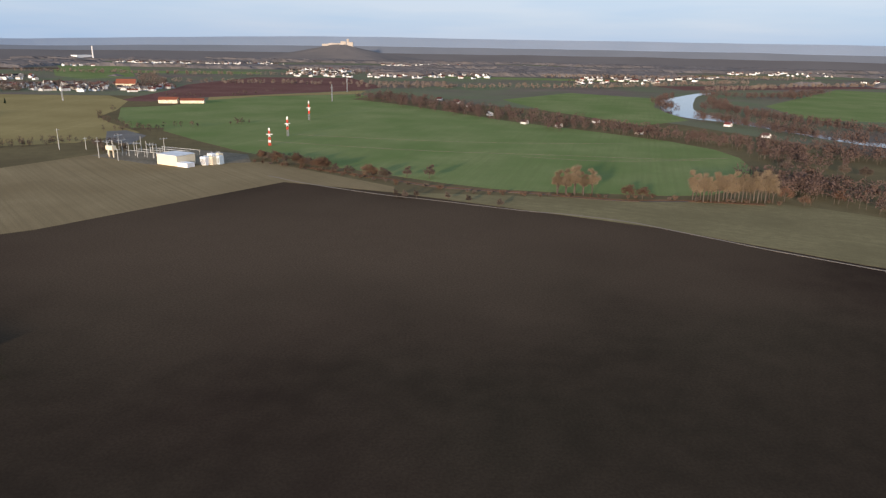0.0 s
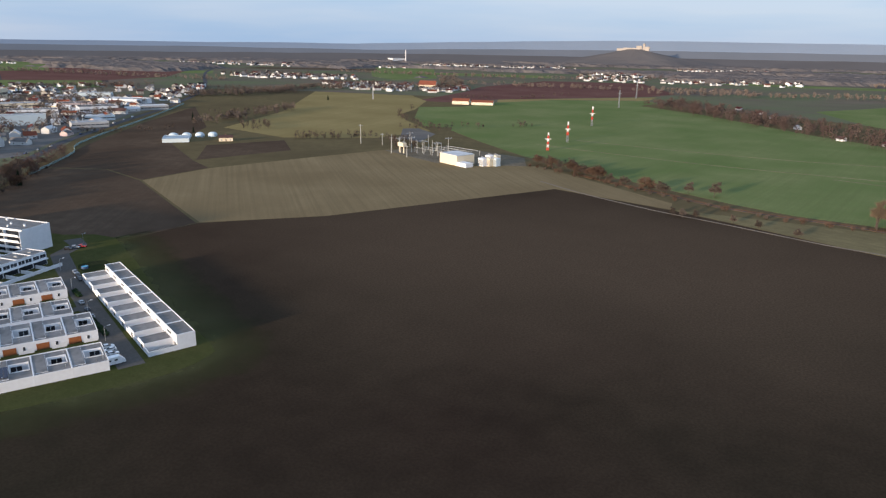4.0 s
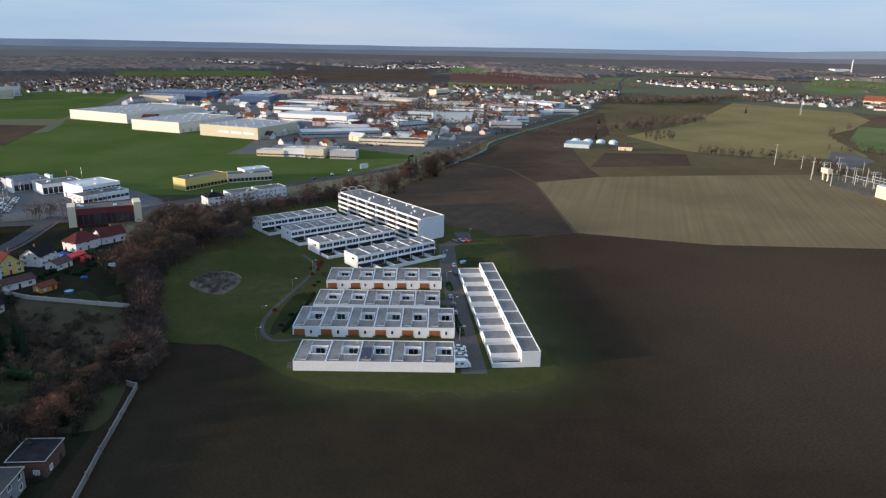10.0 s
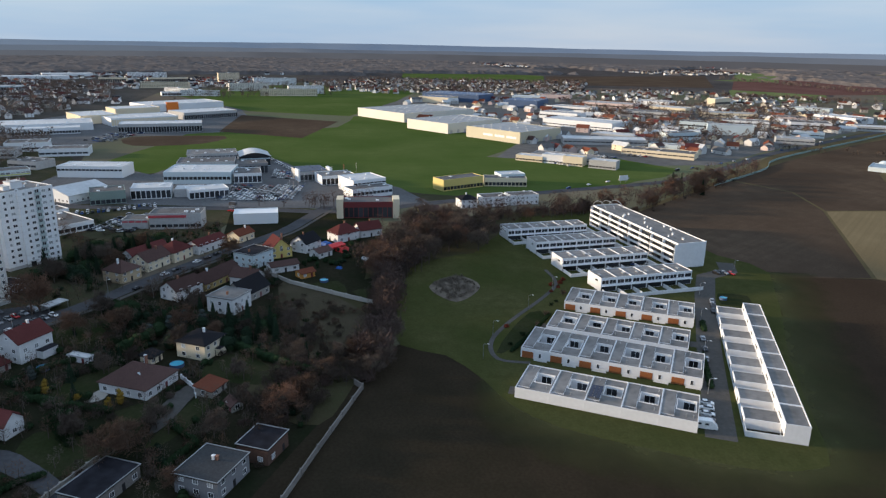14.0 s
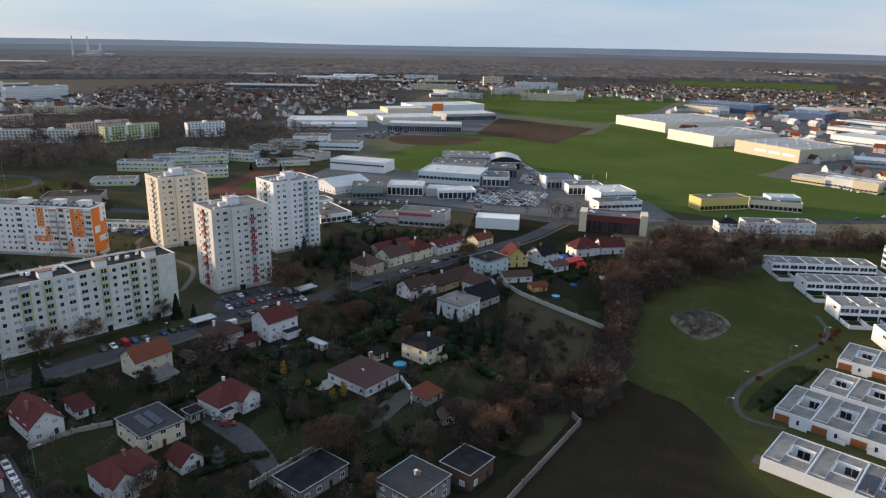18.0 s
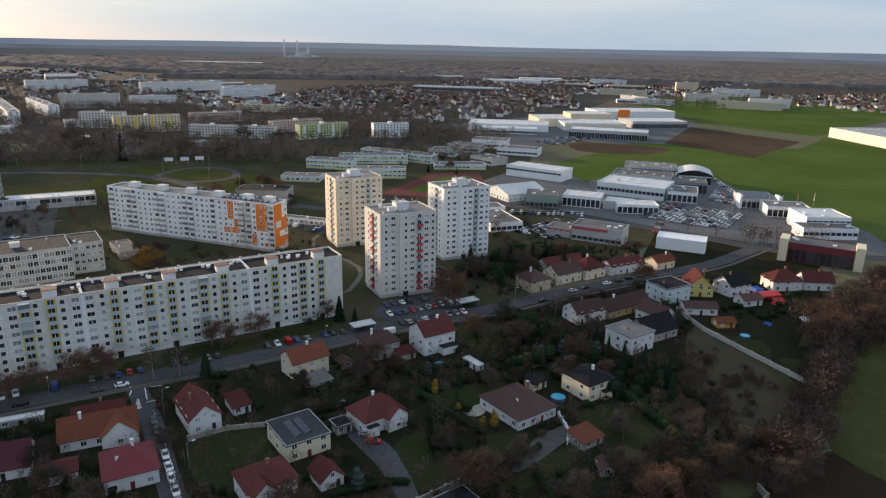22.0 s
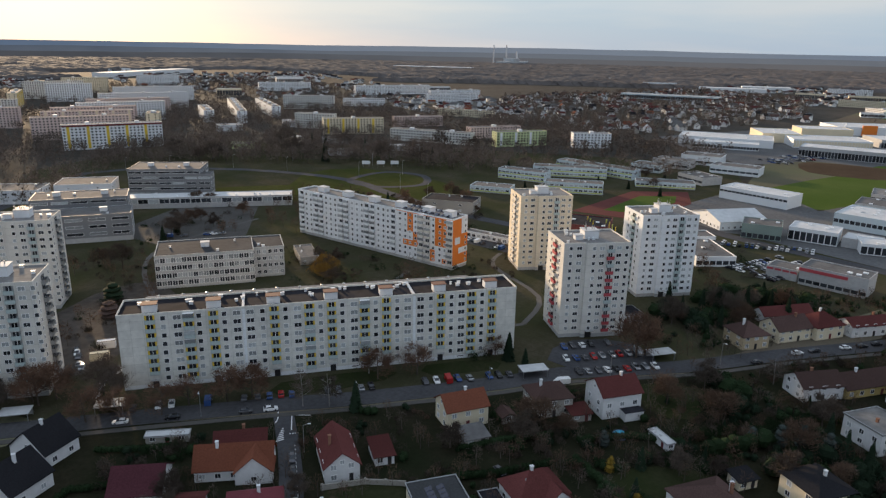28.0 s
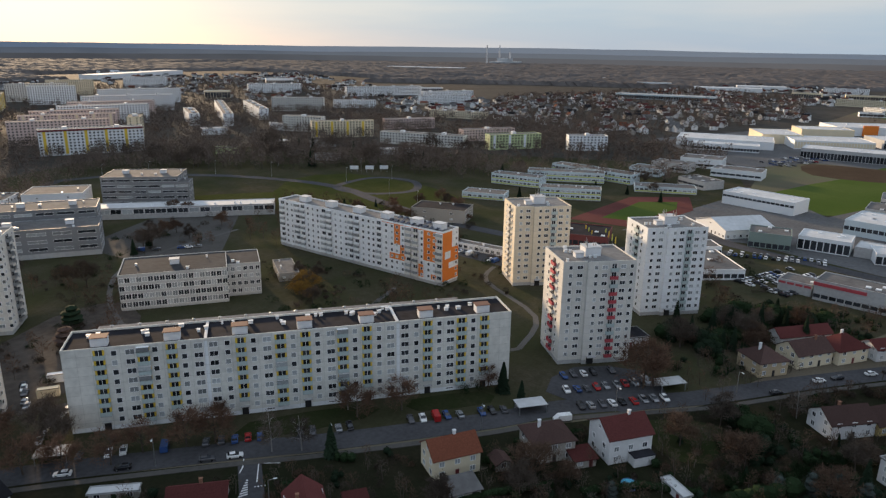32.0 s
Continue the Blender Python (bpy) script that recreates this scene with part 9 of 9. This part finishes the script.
def shrubbery(name, polys, seed, mats, label, h=(1.2, 3.2), dense=46, size=0.3, fill=True, clear=True):
    """Bushes past counting, of several kinds mixed."""
    r = random.Random(seed)
    m = Mesh()
    for poly, n in polys:
        xs, ys = [p[0] for p in poly], [p[1] for p in poly]
        done = tries = 0
        while done < n and tries < 30 * n:
            tries += 1
            x, y = r.uniform(min(xs), max(xs)), r.uniform(min(ys), max(ys))
            if not inside(x, y, poly) or (clear and not away(x, y)):
                continue
            done += 1
            mi = r.randrange(len(mats))
            for k in range(r.randint(1, 4)):
                H = r.uniform(*h)
                c = (x + r.gauss(0, 1.2), y + r.gauss(0, 1.2), H * 0.42)
                rad = (H * r.uniform(0.45, 0.75), H * r.uniform(0.45, 0.75), H * 0.58)
                if fill:
                    core(m, r, c, rad, mi)
                leaves(m, r, c, rad, dense, size, mi) if fill else leaves(m, r, c, rad, int(dense * 1.25), size, mi, 0.17, 3.0)
    return tagged(m.ob(name, mats), label, "shrubs", kind="stuff")


QUARTER = [(-150, 30), (-222, 70), (-330, 50), (-384, 30), (-300, -20), (-215, -82), (-160, -114), (-120, -100), (-118, -10)]
shrubbery("evergreen_shrubbery", [(QUARTER, 210), ([(-300, -24), (-322, -44), (-400, -30), (-440, 16), (-400, 18), (-345, -10)], 60), ([(-340, 60), (-395, 60), (-405, 104), (-345, 92)], 30)], 51, [HEDGE, NEEDLE, HEDGE], "dark evergreen bushes of the gardens", (1.0, 2.8), 60, 0.26)
shrubbery("bare_shrubbery", [(QUARTER, 330), ([(-318, 50), (-276, 86), (-232, 70), (-246, 50), (-289, 52)], 60)], 52, [BUSH, TWIG, BUSH, TWIG_R], "bare brown bushes of the gardens", (1.0, 3.0), 80, 0.3, False)
shrubbery("belt_undergrowth", [(band([(-224, 74), (-242, 80), (-264, 88), (-287, 92), (-312, 99), (-345, 110)], 9), 130), (band([(-345, 112), (-395, 112), (-425, 175), (-440, 262)], 16), 140), ([(-190, 44), (-215, 42), (-240, 56), (-232, 70), (-200, 60)], 60)], 53, [BUSH, TWIG_V], "tangled bare undergrowth along the meadow", (1.6, 4.5), 110, 0.34, False, False)
shrubbery("ring_scrub", [(closed([(-307.8, 116), (-318, 130), (-304.3, 136), (-290, 122.6)], 3), 60)], 54, [mat("pale_brush", (0.15, 0.128, 0.105), 0.95, vary=0.3)], "low pale brush in the meadow ring", (0.5, 1.5), 50, 0.3, False, False)
shrubbery("block_shrubbery", [([(-160, -150), (-262, -76), (-268, -82), (-166, -156)], 50), ([(-262, -178), (-300, -150), (-322, -160), (-318, -240), (-250, -260)], 60), ([(-345, -255), (-420, -320), (-470, -260), (-420, -190), (-345, -100), (-320, -100)], 90), ([(-190, -205), (-232, -245), (-300, -300), (-200, -300)], 40), ([(-318, -20), (-400, -120), (-480, -60), (-400, -20)], 70)], 55, [HEDGE, BUSH, TWIG], "mixed bushes between the panel blocks", (1.0, 3.2), 60, 0.32, False)
thicket("meadow_belt", [(band([(-222, 71), (-242, 79), (-264, 87), (-287, 91), (-312, 98), (-335, 105)], 12), 150), ([(-190, 46), (-214, 42), (-238, 56), (-230, 70), (-202, 60)], 45)], 56, mat("grey_brown_twigs", (0.048, 0.04, 0.034), 0.95, vary=0.3), "dense grey-brown bare trees beside the meadow", (3.5, 7.5), 150, 0.09, False)
thicket("street_garden_trees", [(QUARTER, 250), ([(-300, -24), (-322, -44), (-400, -30), (-440, 16), (-400, 18), (-345, -10)], 60)], 57, TWIG_R, "bare fruit trees of the gardens", (3.5, 6.5), 110, 0.07)


def hedge(pts, h, w, label, mt=HEDGE):
    """A clipped hedge: lumpy body and leaf faces all over."""
    r = random.Random(int(abs(pts[0][0] * 7 + pts[0][1])))
    m = Mesh()
    for (x0, y0), (x1, y1) in zip(pts, pts[1:]):
        L = math.hypot(x1 - x0, y1 - y0)
        n = max(2, int(L / (w * 0.55)))
        for i in range(n):
            t = (i + 0.5) / n
            hh = h * r.uniform(0.88, 1.1)
            c = (x0 + (x1 - x0) * t + r.gauss(0, 0.12), y0 + (y1 - y0) * t + r.gauss(0, 0.12), hh * 0.45)
            core(m, r, c, (w * 0.66, w * 0.66, hh * 0.6))
            leaves(m, r, c, (w * 0.66, w * 0.66, hh * 0.56), 70, 0.26)
    return tagged(m.ob("hedge", mt), label, "hedge", "garden hedges")


hedge([(-260, 33), (-250, 42), (-239, 52), (-226, 67)], 3.6, 2.6, "tall dark evergreen hedge beside a lawn")
hedge([(-257, -2), (-265, 4), (-274, 10)], 5.0, 4.0, "massive dark evergreen hedge")
hedge([(-196, 9), (-207, 15), (-217, 21)], 2.0, 1.6, "clipped dark hedge along the drive")
hedge([(-224, -12), (-217, 5)], 2.4, 1.8, "dark hedge beside the bungalow")
hedge([(-231, -26), (-225, -12)], 3.0, 2.0, "dark hedge between two gardens")
hedge([(-203, -46), (-214, -37), (-226, -30)], 2.2, 1.6, "dark hedge behind the villa")
hedge([(-176, -18), (-186, -9), (-188, -4)], 2.0, 1.6, "dark hedge beside the drive")
hedge([(-240, -30), (-252, -20), (-258, -8)], 2.2, 1.5, "dark hedge along a garden border")
hedge([(-216, -52), (-226, -46), (-238, -37)], 2.0, 1.5, "dark hedge behind the cream house")
hedge([(-207, 22), (-196, 30), (-186, 24)], 2.2, 1.6, "dark hedge beside the flat-roofed villa")
hedge([(-236, 50), (-228, 56), (-216, 46)], 2.4, 2.0, "dark overgrown hedge below the lawn")
hedge([(-148, -104), (-140, -110), (-132, -106)], 1.8, 1.4, "dark hedge beside the maroon-roofed house")


def column(x, y, h, w, mt, label, name="columnar_shrub"):
    r = random.Random(int(abs(x * 31 + y)))
    m = Mesh()
    for k in range(4):
        c = (x + r.gauss(0, 0.1), y + r.gauss(0, 0.1), h * (0.16 + 0.22 * k))
        s = w * (1, 1.1, 0.95, 0.6)[k] / 2
        core(m, r, c, (s, s, h * 0.17))
        leaves(m, r, c, (s * 1.1, s * 1.1, h * 0.18), 70, 0.2)
    return tagged(m.ob(name, mt), label, "shrub", "columnar shrubs")


column(-233, -17, 5.0, 2.2, YBUSH, "slim yellow-leaved columnar garden shrub"), column(-222, 6, 5.4, 2.6, YBUSH, "broad yellow-leaved columnar shrub"), column(-227, -7, 2.2, 2.0, YBUSH, "low yellow-leaved garden bush"), column(-221, 3, 3.4, 2.2, YBUSH, "yellow-leaved bush beside the bungalow")
for x, y, h in ((-275, 12, 7), (-277, 17, 8), (-279, 23, 7), (-181, -14, 6.5), (-270, 6, 6), (-243, -24, 5)):
    column(x, y, h, h * 0.62, SPRUCE_B, "bushy blue-grey garden spruce", "garden_spruce")
for x, y, s in ((-330, 101, 0.95), (-337, 106, 1.0), (-326, 97, 0.85), (-345, 112, 0.9)):
    plant(WILLOWT if x == -337 else T[3], x, y, s, x * 5)
for x, y, s in ((-352, -52, 0.95), (-357, -40, 0.85), (-362, -36, 0.9), (-371, -27, 0.9), (-374, -12, 0.8), (-346, -44, 0.8)):
    plant(CONS[0], x, y, s, x * 3)
house(-221.5, -52.0, 152, 7, 5.5, 2.6, 1.0, ROOF_G, GREYWALL, "small grey garden shed with a felt roof", "shed", chim=0)
house(-252.0, -37.0, 145, 6, 5, 2.4, 0.8, TILE_R, GREYWALL, "low outbuilding with a dark red sheet roof", "shed", chim=0)
house(-237, -52, 60, 4.5, 4, 2.3, 1.0, TILE_B, GREYWALL, "small timber shed in a garden", chim=0)
house(-214.0, 38.5, 30, 4.5, 3.6, 2.2, 1.2, TILE_B, GREYWALL, "small brown garden shed", chim=0)
house(-255.0, -13.0, 60, 8, 2.4, 2.0, 0, ROOF_L, WHITE, "long low white chicken shed", "flat", chim=0)
house(-202.5, -32.0, 148, 4.5, 4.5, 2.5, 0, ROOF_D, GREYWALL, "dark flat-roofed carport beside the villa", "flat", chim=0)


def tarp(x, y, ang, w, d, h, color, label):
    e = thing("tarpaulin", x, y, ang, label, "tarpaulin")
    m = Mesh()
    n = 6
    for i in range(n):
        for j in range(n):
            q = [(i, j), (i + 1, j), (i + 1, j + 1), (i, j + 1)]
            m.quad([((a / n - 0.5) * w, (b / n - 0.5) * d, h * (0.7 + 0.3 * noise.noise((a * 0.7, b * 0.7, x)))) if 0 < a < n and 0 < b < n else ((a / n - 0.5) * w, (b / n - 0.5) * d, 0.1) for a, b in q])
    o = new("cover", m.data("cover", [mat(color[0], color[1], 0.6)], True))
    o.parent = e


tarp(-372, 80, 40, 12, 7, 2.6, ("red_sheeting", (0.45, 0.03, 0.025)), "bright red tarpaulin over a yard")
tarp(-381, 74, 40, 6, 5, 2.2, ("blue_sheeting", (0.02, 0.09, 0.32)), "blue tarpaulin over a woodpile")
tarp(-352, 92, 20, 5, 3, 1.6, ("white_sheeting", (0.6, 0.62, 0.64)), "white tarpaulin over stored goods")
tarp(-340, 78, 60, 3, 2, 1.2, ("blue_sheeting", (0.02, 0.09, 0.32)), "small blue tarpaulin on the grass")
# estate greenery and small things
hedge([(-236, 130), (-252, 144), (-267, 156)], 1.4, 1.2, "dark hedge along the courtyard gardens")
hedge([(-222, 195), (-209, 189), (-199, 184)], 1.5, 1.8, "low dark planting beside the lane")
hedge([(-249, 212), (-241, 208)], 1.4, 2.0, "low dark planting at a terrace corner")
sheet("lawn", closed([(-237, 125), (-255, 136), (-271, 149), (-267, 154), (-240, 132)], 2), GLAWN, 0.12, label="green strip between path and terraces", category="lawn")
sheet("lawn", closed([(-278, 238), (-273, 249), (-262, 242), (-266, 232)], 2), GLAWN, 0.125, label="small walled garden lawn", category="lawn")
RUST = mat("rust_red_leaves", (0.13, 0.035, 0.022), 0.9, vary=0.3)
for x, y, h in ((-302, 174, 1.8), (-300, 169, 1.6), (-297, 171, 1.3), (-258, 135, 1.4), (-306, 177, 1.5), (-292, 166, 1.2)):
    column(x, y, h, h * 1.3, RUST, "rust-red ornamental shrub beside the path", "ornamental_shrub")
pool(-271, 236, 1.6)
# street corner and yard by the long block
house(-179.5, -97.5, 141, 13, 6, 2.6, 1.8, TILE_R, HWHITE, "low white house with a maroon roof beside the street")
house(-167.5, -113.5, 139, 11, 2.6, 2.0, 0, ROOF_L, GREYWALL, "long low shed with a pale flat roof", "flat", chim=0)
for x, y, a in ((-165.7, -151.4, 55), (-168.9, -155.9, 48), (-173.7, -159.1, 38), (-177.2, -162.0, 32)):
    park(x, y, a, 0, "estate", 0.1)
column(-197.5, -210, 7, 10, TWIG_V, "broad dark leafless bush beside the tower", "bare_bush")
# ditch, farm path and drill tracks
strip("ditch_bank", smooth([(-120, 588), (-67, 554), (-39, 537), (-8, 515), (30, 503), (68, 495), (102, 482), (131, 476), (171, 478), (222, 470)], 4), 6.5, field("reddish_dead_grass", (0.2, 0.115, 0.065), (0.14, 0.085, 0.05), 0.0, 0, 0.05, 0.3), 0.16, "reddish dead grass along a ditch", "ditch")
strip("ditch_water", smooth([(-67, 551), (-39, 534), (-8, 512.5), (30, 500.5), (68, 492.5), (102, 479.5), (131, 473.5), (171, 475.5)], 4), 1.3, DARK, 0.175, "narrow dark ditch beside dead grass", "ditch")
strip("path_farm", smooth([(-140, 545), (-100, 514), (-45, 482), (-7, 466), (50, 440), (82, 430), (114, 414), (134, 396), (162, 370), (183, 351), (260, 290)], 4), 1.6, mat("pale_dirt", (0.19, 0.16, 0.125), 0.95, world_space=True), 0.12, "pale dirt path along the field edge", "path")
TRACK = mat("pressed_earth", (0.2, 0.17, 0.1), 0.95, vary=0.4, fine=0.2, coarse=0.03, world_space=True)
for k, pts in enumerate(([(-200, 745), (-117, 718), (-13, 691), (89, 680), (154, 672), (216, 665), (278, 678)], [(74, 666), (149, 647), (247, 662)], [(-170, 800), (-60, 775), (60, 760), (200, 770)])):
    for off in (0, 2.0):
        strip("wheel_track", smooth([(x, y + off) for x, y in pts], 4), 0.9, TRACK, 0.085, "pale wheel track across the wheat", "track")
r7 = random.Random(70)
for x, y in ((-11, 1340), (22, 1273), (39, 1206), (67, 1064), (108, 957), (239, 862), (211, 984), (390, 849), (390, 968), (150, 925)):
    house(x, y, r7.uniform(100, 160), 9, 7, 3.2, 2.6, r7.choice((TILE_B, TILE_R, ROOF_L)), HWHITE, "small white cottage among riverside trees", chim=0)
sheet("field_far", [(-2180, 400), (-2760, 500), (-2380, 930), (-1850, 740)], GREENT, 0.06, label="wide green field beyond the works", category="field")
sheet("field_far", [(-1850, 750), (-2330, 920), (-2450, 1600), (-1740, 1180)], BROWN, 0.058, label="wide bare field beyond the works", category="field")
sheet("field_far", [(-1465, 2690), (-1106, 2078), (-950, 2105), (-1233, 2714)], GREENF, 0.056, label="pale green field before distant woods", category="field")
# far fields and woods towards the hill
for k, (x, y, w, d, a, mt, lab) in enumerate(((-900, 2300, 620, 180, 8, GREENF, "pale green field far across the plain"), (250, 2250, 700, 130, -6, GREENF, "thin green field far across the plain"), (950, 2000, 800, 160, 20, MAROON, "reddish ploughed field beyond the river"), (-1900, 1700, 700, 200, 30, GREENF, "green field beyond the road"), (-300, 3000, 1400, 160, 4, BROWN, "brown field near the hill"), (900, 2700, 900, 120, 12, OLIVEG, "olive field near the ridge"), (-1500, 2350, 600, 140, 20, BROWN, "brown field far across the plain"))):
    c, s = math.cos(radians(a)), math.sin(radians(a))
    sheet("field_far", [(x + c * u - s * v, y + s * u + c * v) for u, v in ((-w / 2, -d / 2), (w / 2, -d / 2), (w / 2 * 0.9, d / 2), (-w / 2 * 0.92, d / 2))], mt, 0.03 + 0.002 * k, label=lab, category="field")
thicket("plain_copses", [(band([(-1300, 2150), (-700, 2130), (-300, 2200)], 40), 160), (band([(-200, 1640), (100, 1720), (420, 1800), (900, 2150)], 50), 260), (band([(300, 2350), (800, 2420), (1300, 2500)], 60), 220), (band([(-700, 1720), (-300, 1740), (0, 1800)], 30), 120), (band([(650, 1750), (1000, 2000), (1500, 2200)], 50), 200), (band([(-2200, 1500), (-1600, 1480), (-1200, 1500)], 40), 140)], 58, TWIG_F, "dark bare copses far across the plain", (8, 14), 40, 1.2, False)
# footpaths, hedges and trees between the blocks
for pts in ([(-168, -172), (-210, -150), (-262, -112), (-300, -88)], [(-300, -88), (-330, -100), (-352, -140), (-372, -150)], [(-262, -112), (-285, -150), (-318, -165)], [(-318, -60), (-345, -90), (-352, -105)], [(-215, -200), (-232, -250), (-262, -285), (-330, -300)], [(-330, -255), (-390, -240), (-425, -215)]):
    strip("path", smooth(pts, 4), 2.2, mat("pale_concrete_path", (0.11, 0.105, 0.1), 0.95, vary=0.25, world_space=True), 0.1, "pale concrete footpath between the blocks", "path")
grove([(-262, -325), (-325, -360), (-345, -330), (-305, -280)], 8, [T[4], T[2]], 22, 0.6, 0.9, False)
thicket("courtyard_trees", [([(-262, -285), (-330, -300), (-400, -345), (-430, -230), (-345, -250)], 60), ([(-175, -190), (-210, -200), (-240, -250), (-210, -300), (-150, -240)], 40), ([(-375, -110), (-430, -140), (-440, -60), (-390, -40), (-375, -80)], 50), ([(-268, -90), (-296, -92), (-330, -150), (-300, -165)], 26)], 59, TWIG_R, "bare courtyard trees between the panel blocks", (5, 10), 120, 0.12)
shrubbery("tall_evergreens", [([(-318, -45), (-345, -60), (-402, -32), (-398, -6), (-350, -24)], 46), ([(-256, 6), (-284, 24), (-288, 34), (-262, 52), (-254, 38)], 22), (band([(-300, -12), (-282, 2), (-270, 14)], 6), 10)], 60, [NEEDLE, HEDGE], "tall dark evergreen trees and yews", (3.0, 6.5), 120, 0.4)
shrubbery("yard_shrubs", [([(-168, -172), (-215, -195), (-232, -235), (-205, -240), (-165, -210)], 26), ([(-150, -118), (-176, -106), (-168, -100), (-146, -108)], 16), ([(-262, -325), (-325, -360), (-345, -330), (-305, -280)], 20)], 61, [HEDGE, BUSH, TWIG], "untidy bushes in yards and forecourts", (1.0, 3.0), 70, 0.3, False)
column(-207, -227, 8, 10, NEEDLE, "broad dark yew beside the tower", "yew_tree")
hedge([(-152, -122), (-160, -114), (-168, -108)], 1.8, 1.4, "dark hedge along the street gardens")
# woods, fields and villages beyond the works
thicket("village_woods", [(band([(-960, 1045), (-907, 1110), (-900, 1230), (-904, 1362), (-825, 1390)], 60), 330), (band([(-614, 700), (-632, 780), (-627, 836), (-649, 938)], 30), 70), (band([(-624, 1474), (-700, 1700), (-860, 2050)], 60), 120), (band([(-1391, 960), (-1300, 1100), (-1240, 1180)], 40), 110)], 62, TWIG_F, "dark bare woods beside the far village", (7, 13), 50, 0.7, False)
sheet("field_far", [(-1391, 987), (-1284, 1149), (-1474, 1305), (-1660, 1174)], GREENF, 0.05, label="green strip of winter crop beyond the works", category="field")
sheet("field_far", [(-1660, 1180), (-1480, 1310), (-1492, 1537), (-1992, 2243), (-2498, 2442), (-2727, 1918)], MAROON, 0.048, label="wide brown-violet ploughed field", category="field")
sheet("field_far", [(-1294, 2352), (-1208, 2723), (-864, 1981), (-927, 1829), (-1077, 1964)], GREENF, 0.052, label="pale green field beside the far village", category="field")
sheet("field_far", [(-2111, 1489), (-2040, 1608), (-3245, 2508), (-3304, 2319)], GREENF, 0.053, label="distant green field near the horizon", category="field")
thicket("village_trees", [([(-860, 1390), (-620, 1390), (-560, 1480), (-640, 1640), (-860, 1600), (-1010, 1560)], 160), ([(-520, 2150), (-240, 2120), (120, 2200), (200, 2500), (-200, 2900), (-560, 2700)], 260), ([(-1500, 1750), (-1250, 1650), (-1000, 1750), (-1100, 1900), (-1450, 1950)], 130), ([(300, 1900), (700, 2100), (1000, 2600), (500, 2500)], 150), ([(-2500, 1500), (-2900, 1400), (-3000, 1900), (-2600, 1950)], 120), ([(-1400, 3000), (-700, 3100), (-800, 3350), (-1500, 3300)], 100)], 64, TWIG_V, "bare trees among distant village houses", (8, 13), 30, 1.0, False)
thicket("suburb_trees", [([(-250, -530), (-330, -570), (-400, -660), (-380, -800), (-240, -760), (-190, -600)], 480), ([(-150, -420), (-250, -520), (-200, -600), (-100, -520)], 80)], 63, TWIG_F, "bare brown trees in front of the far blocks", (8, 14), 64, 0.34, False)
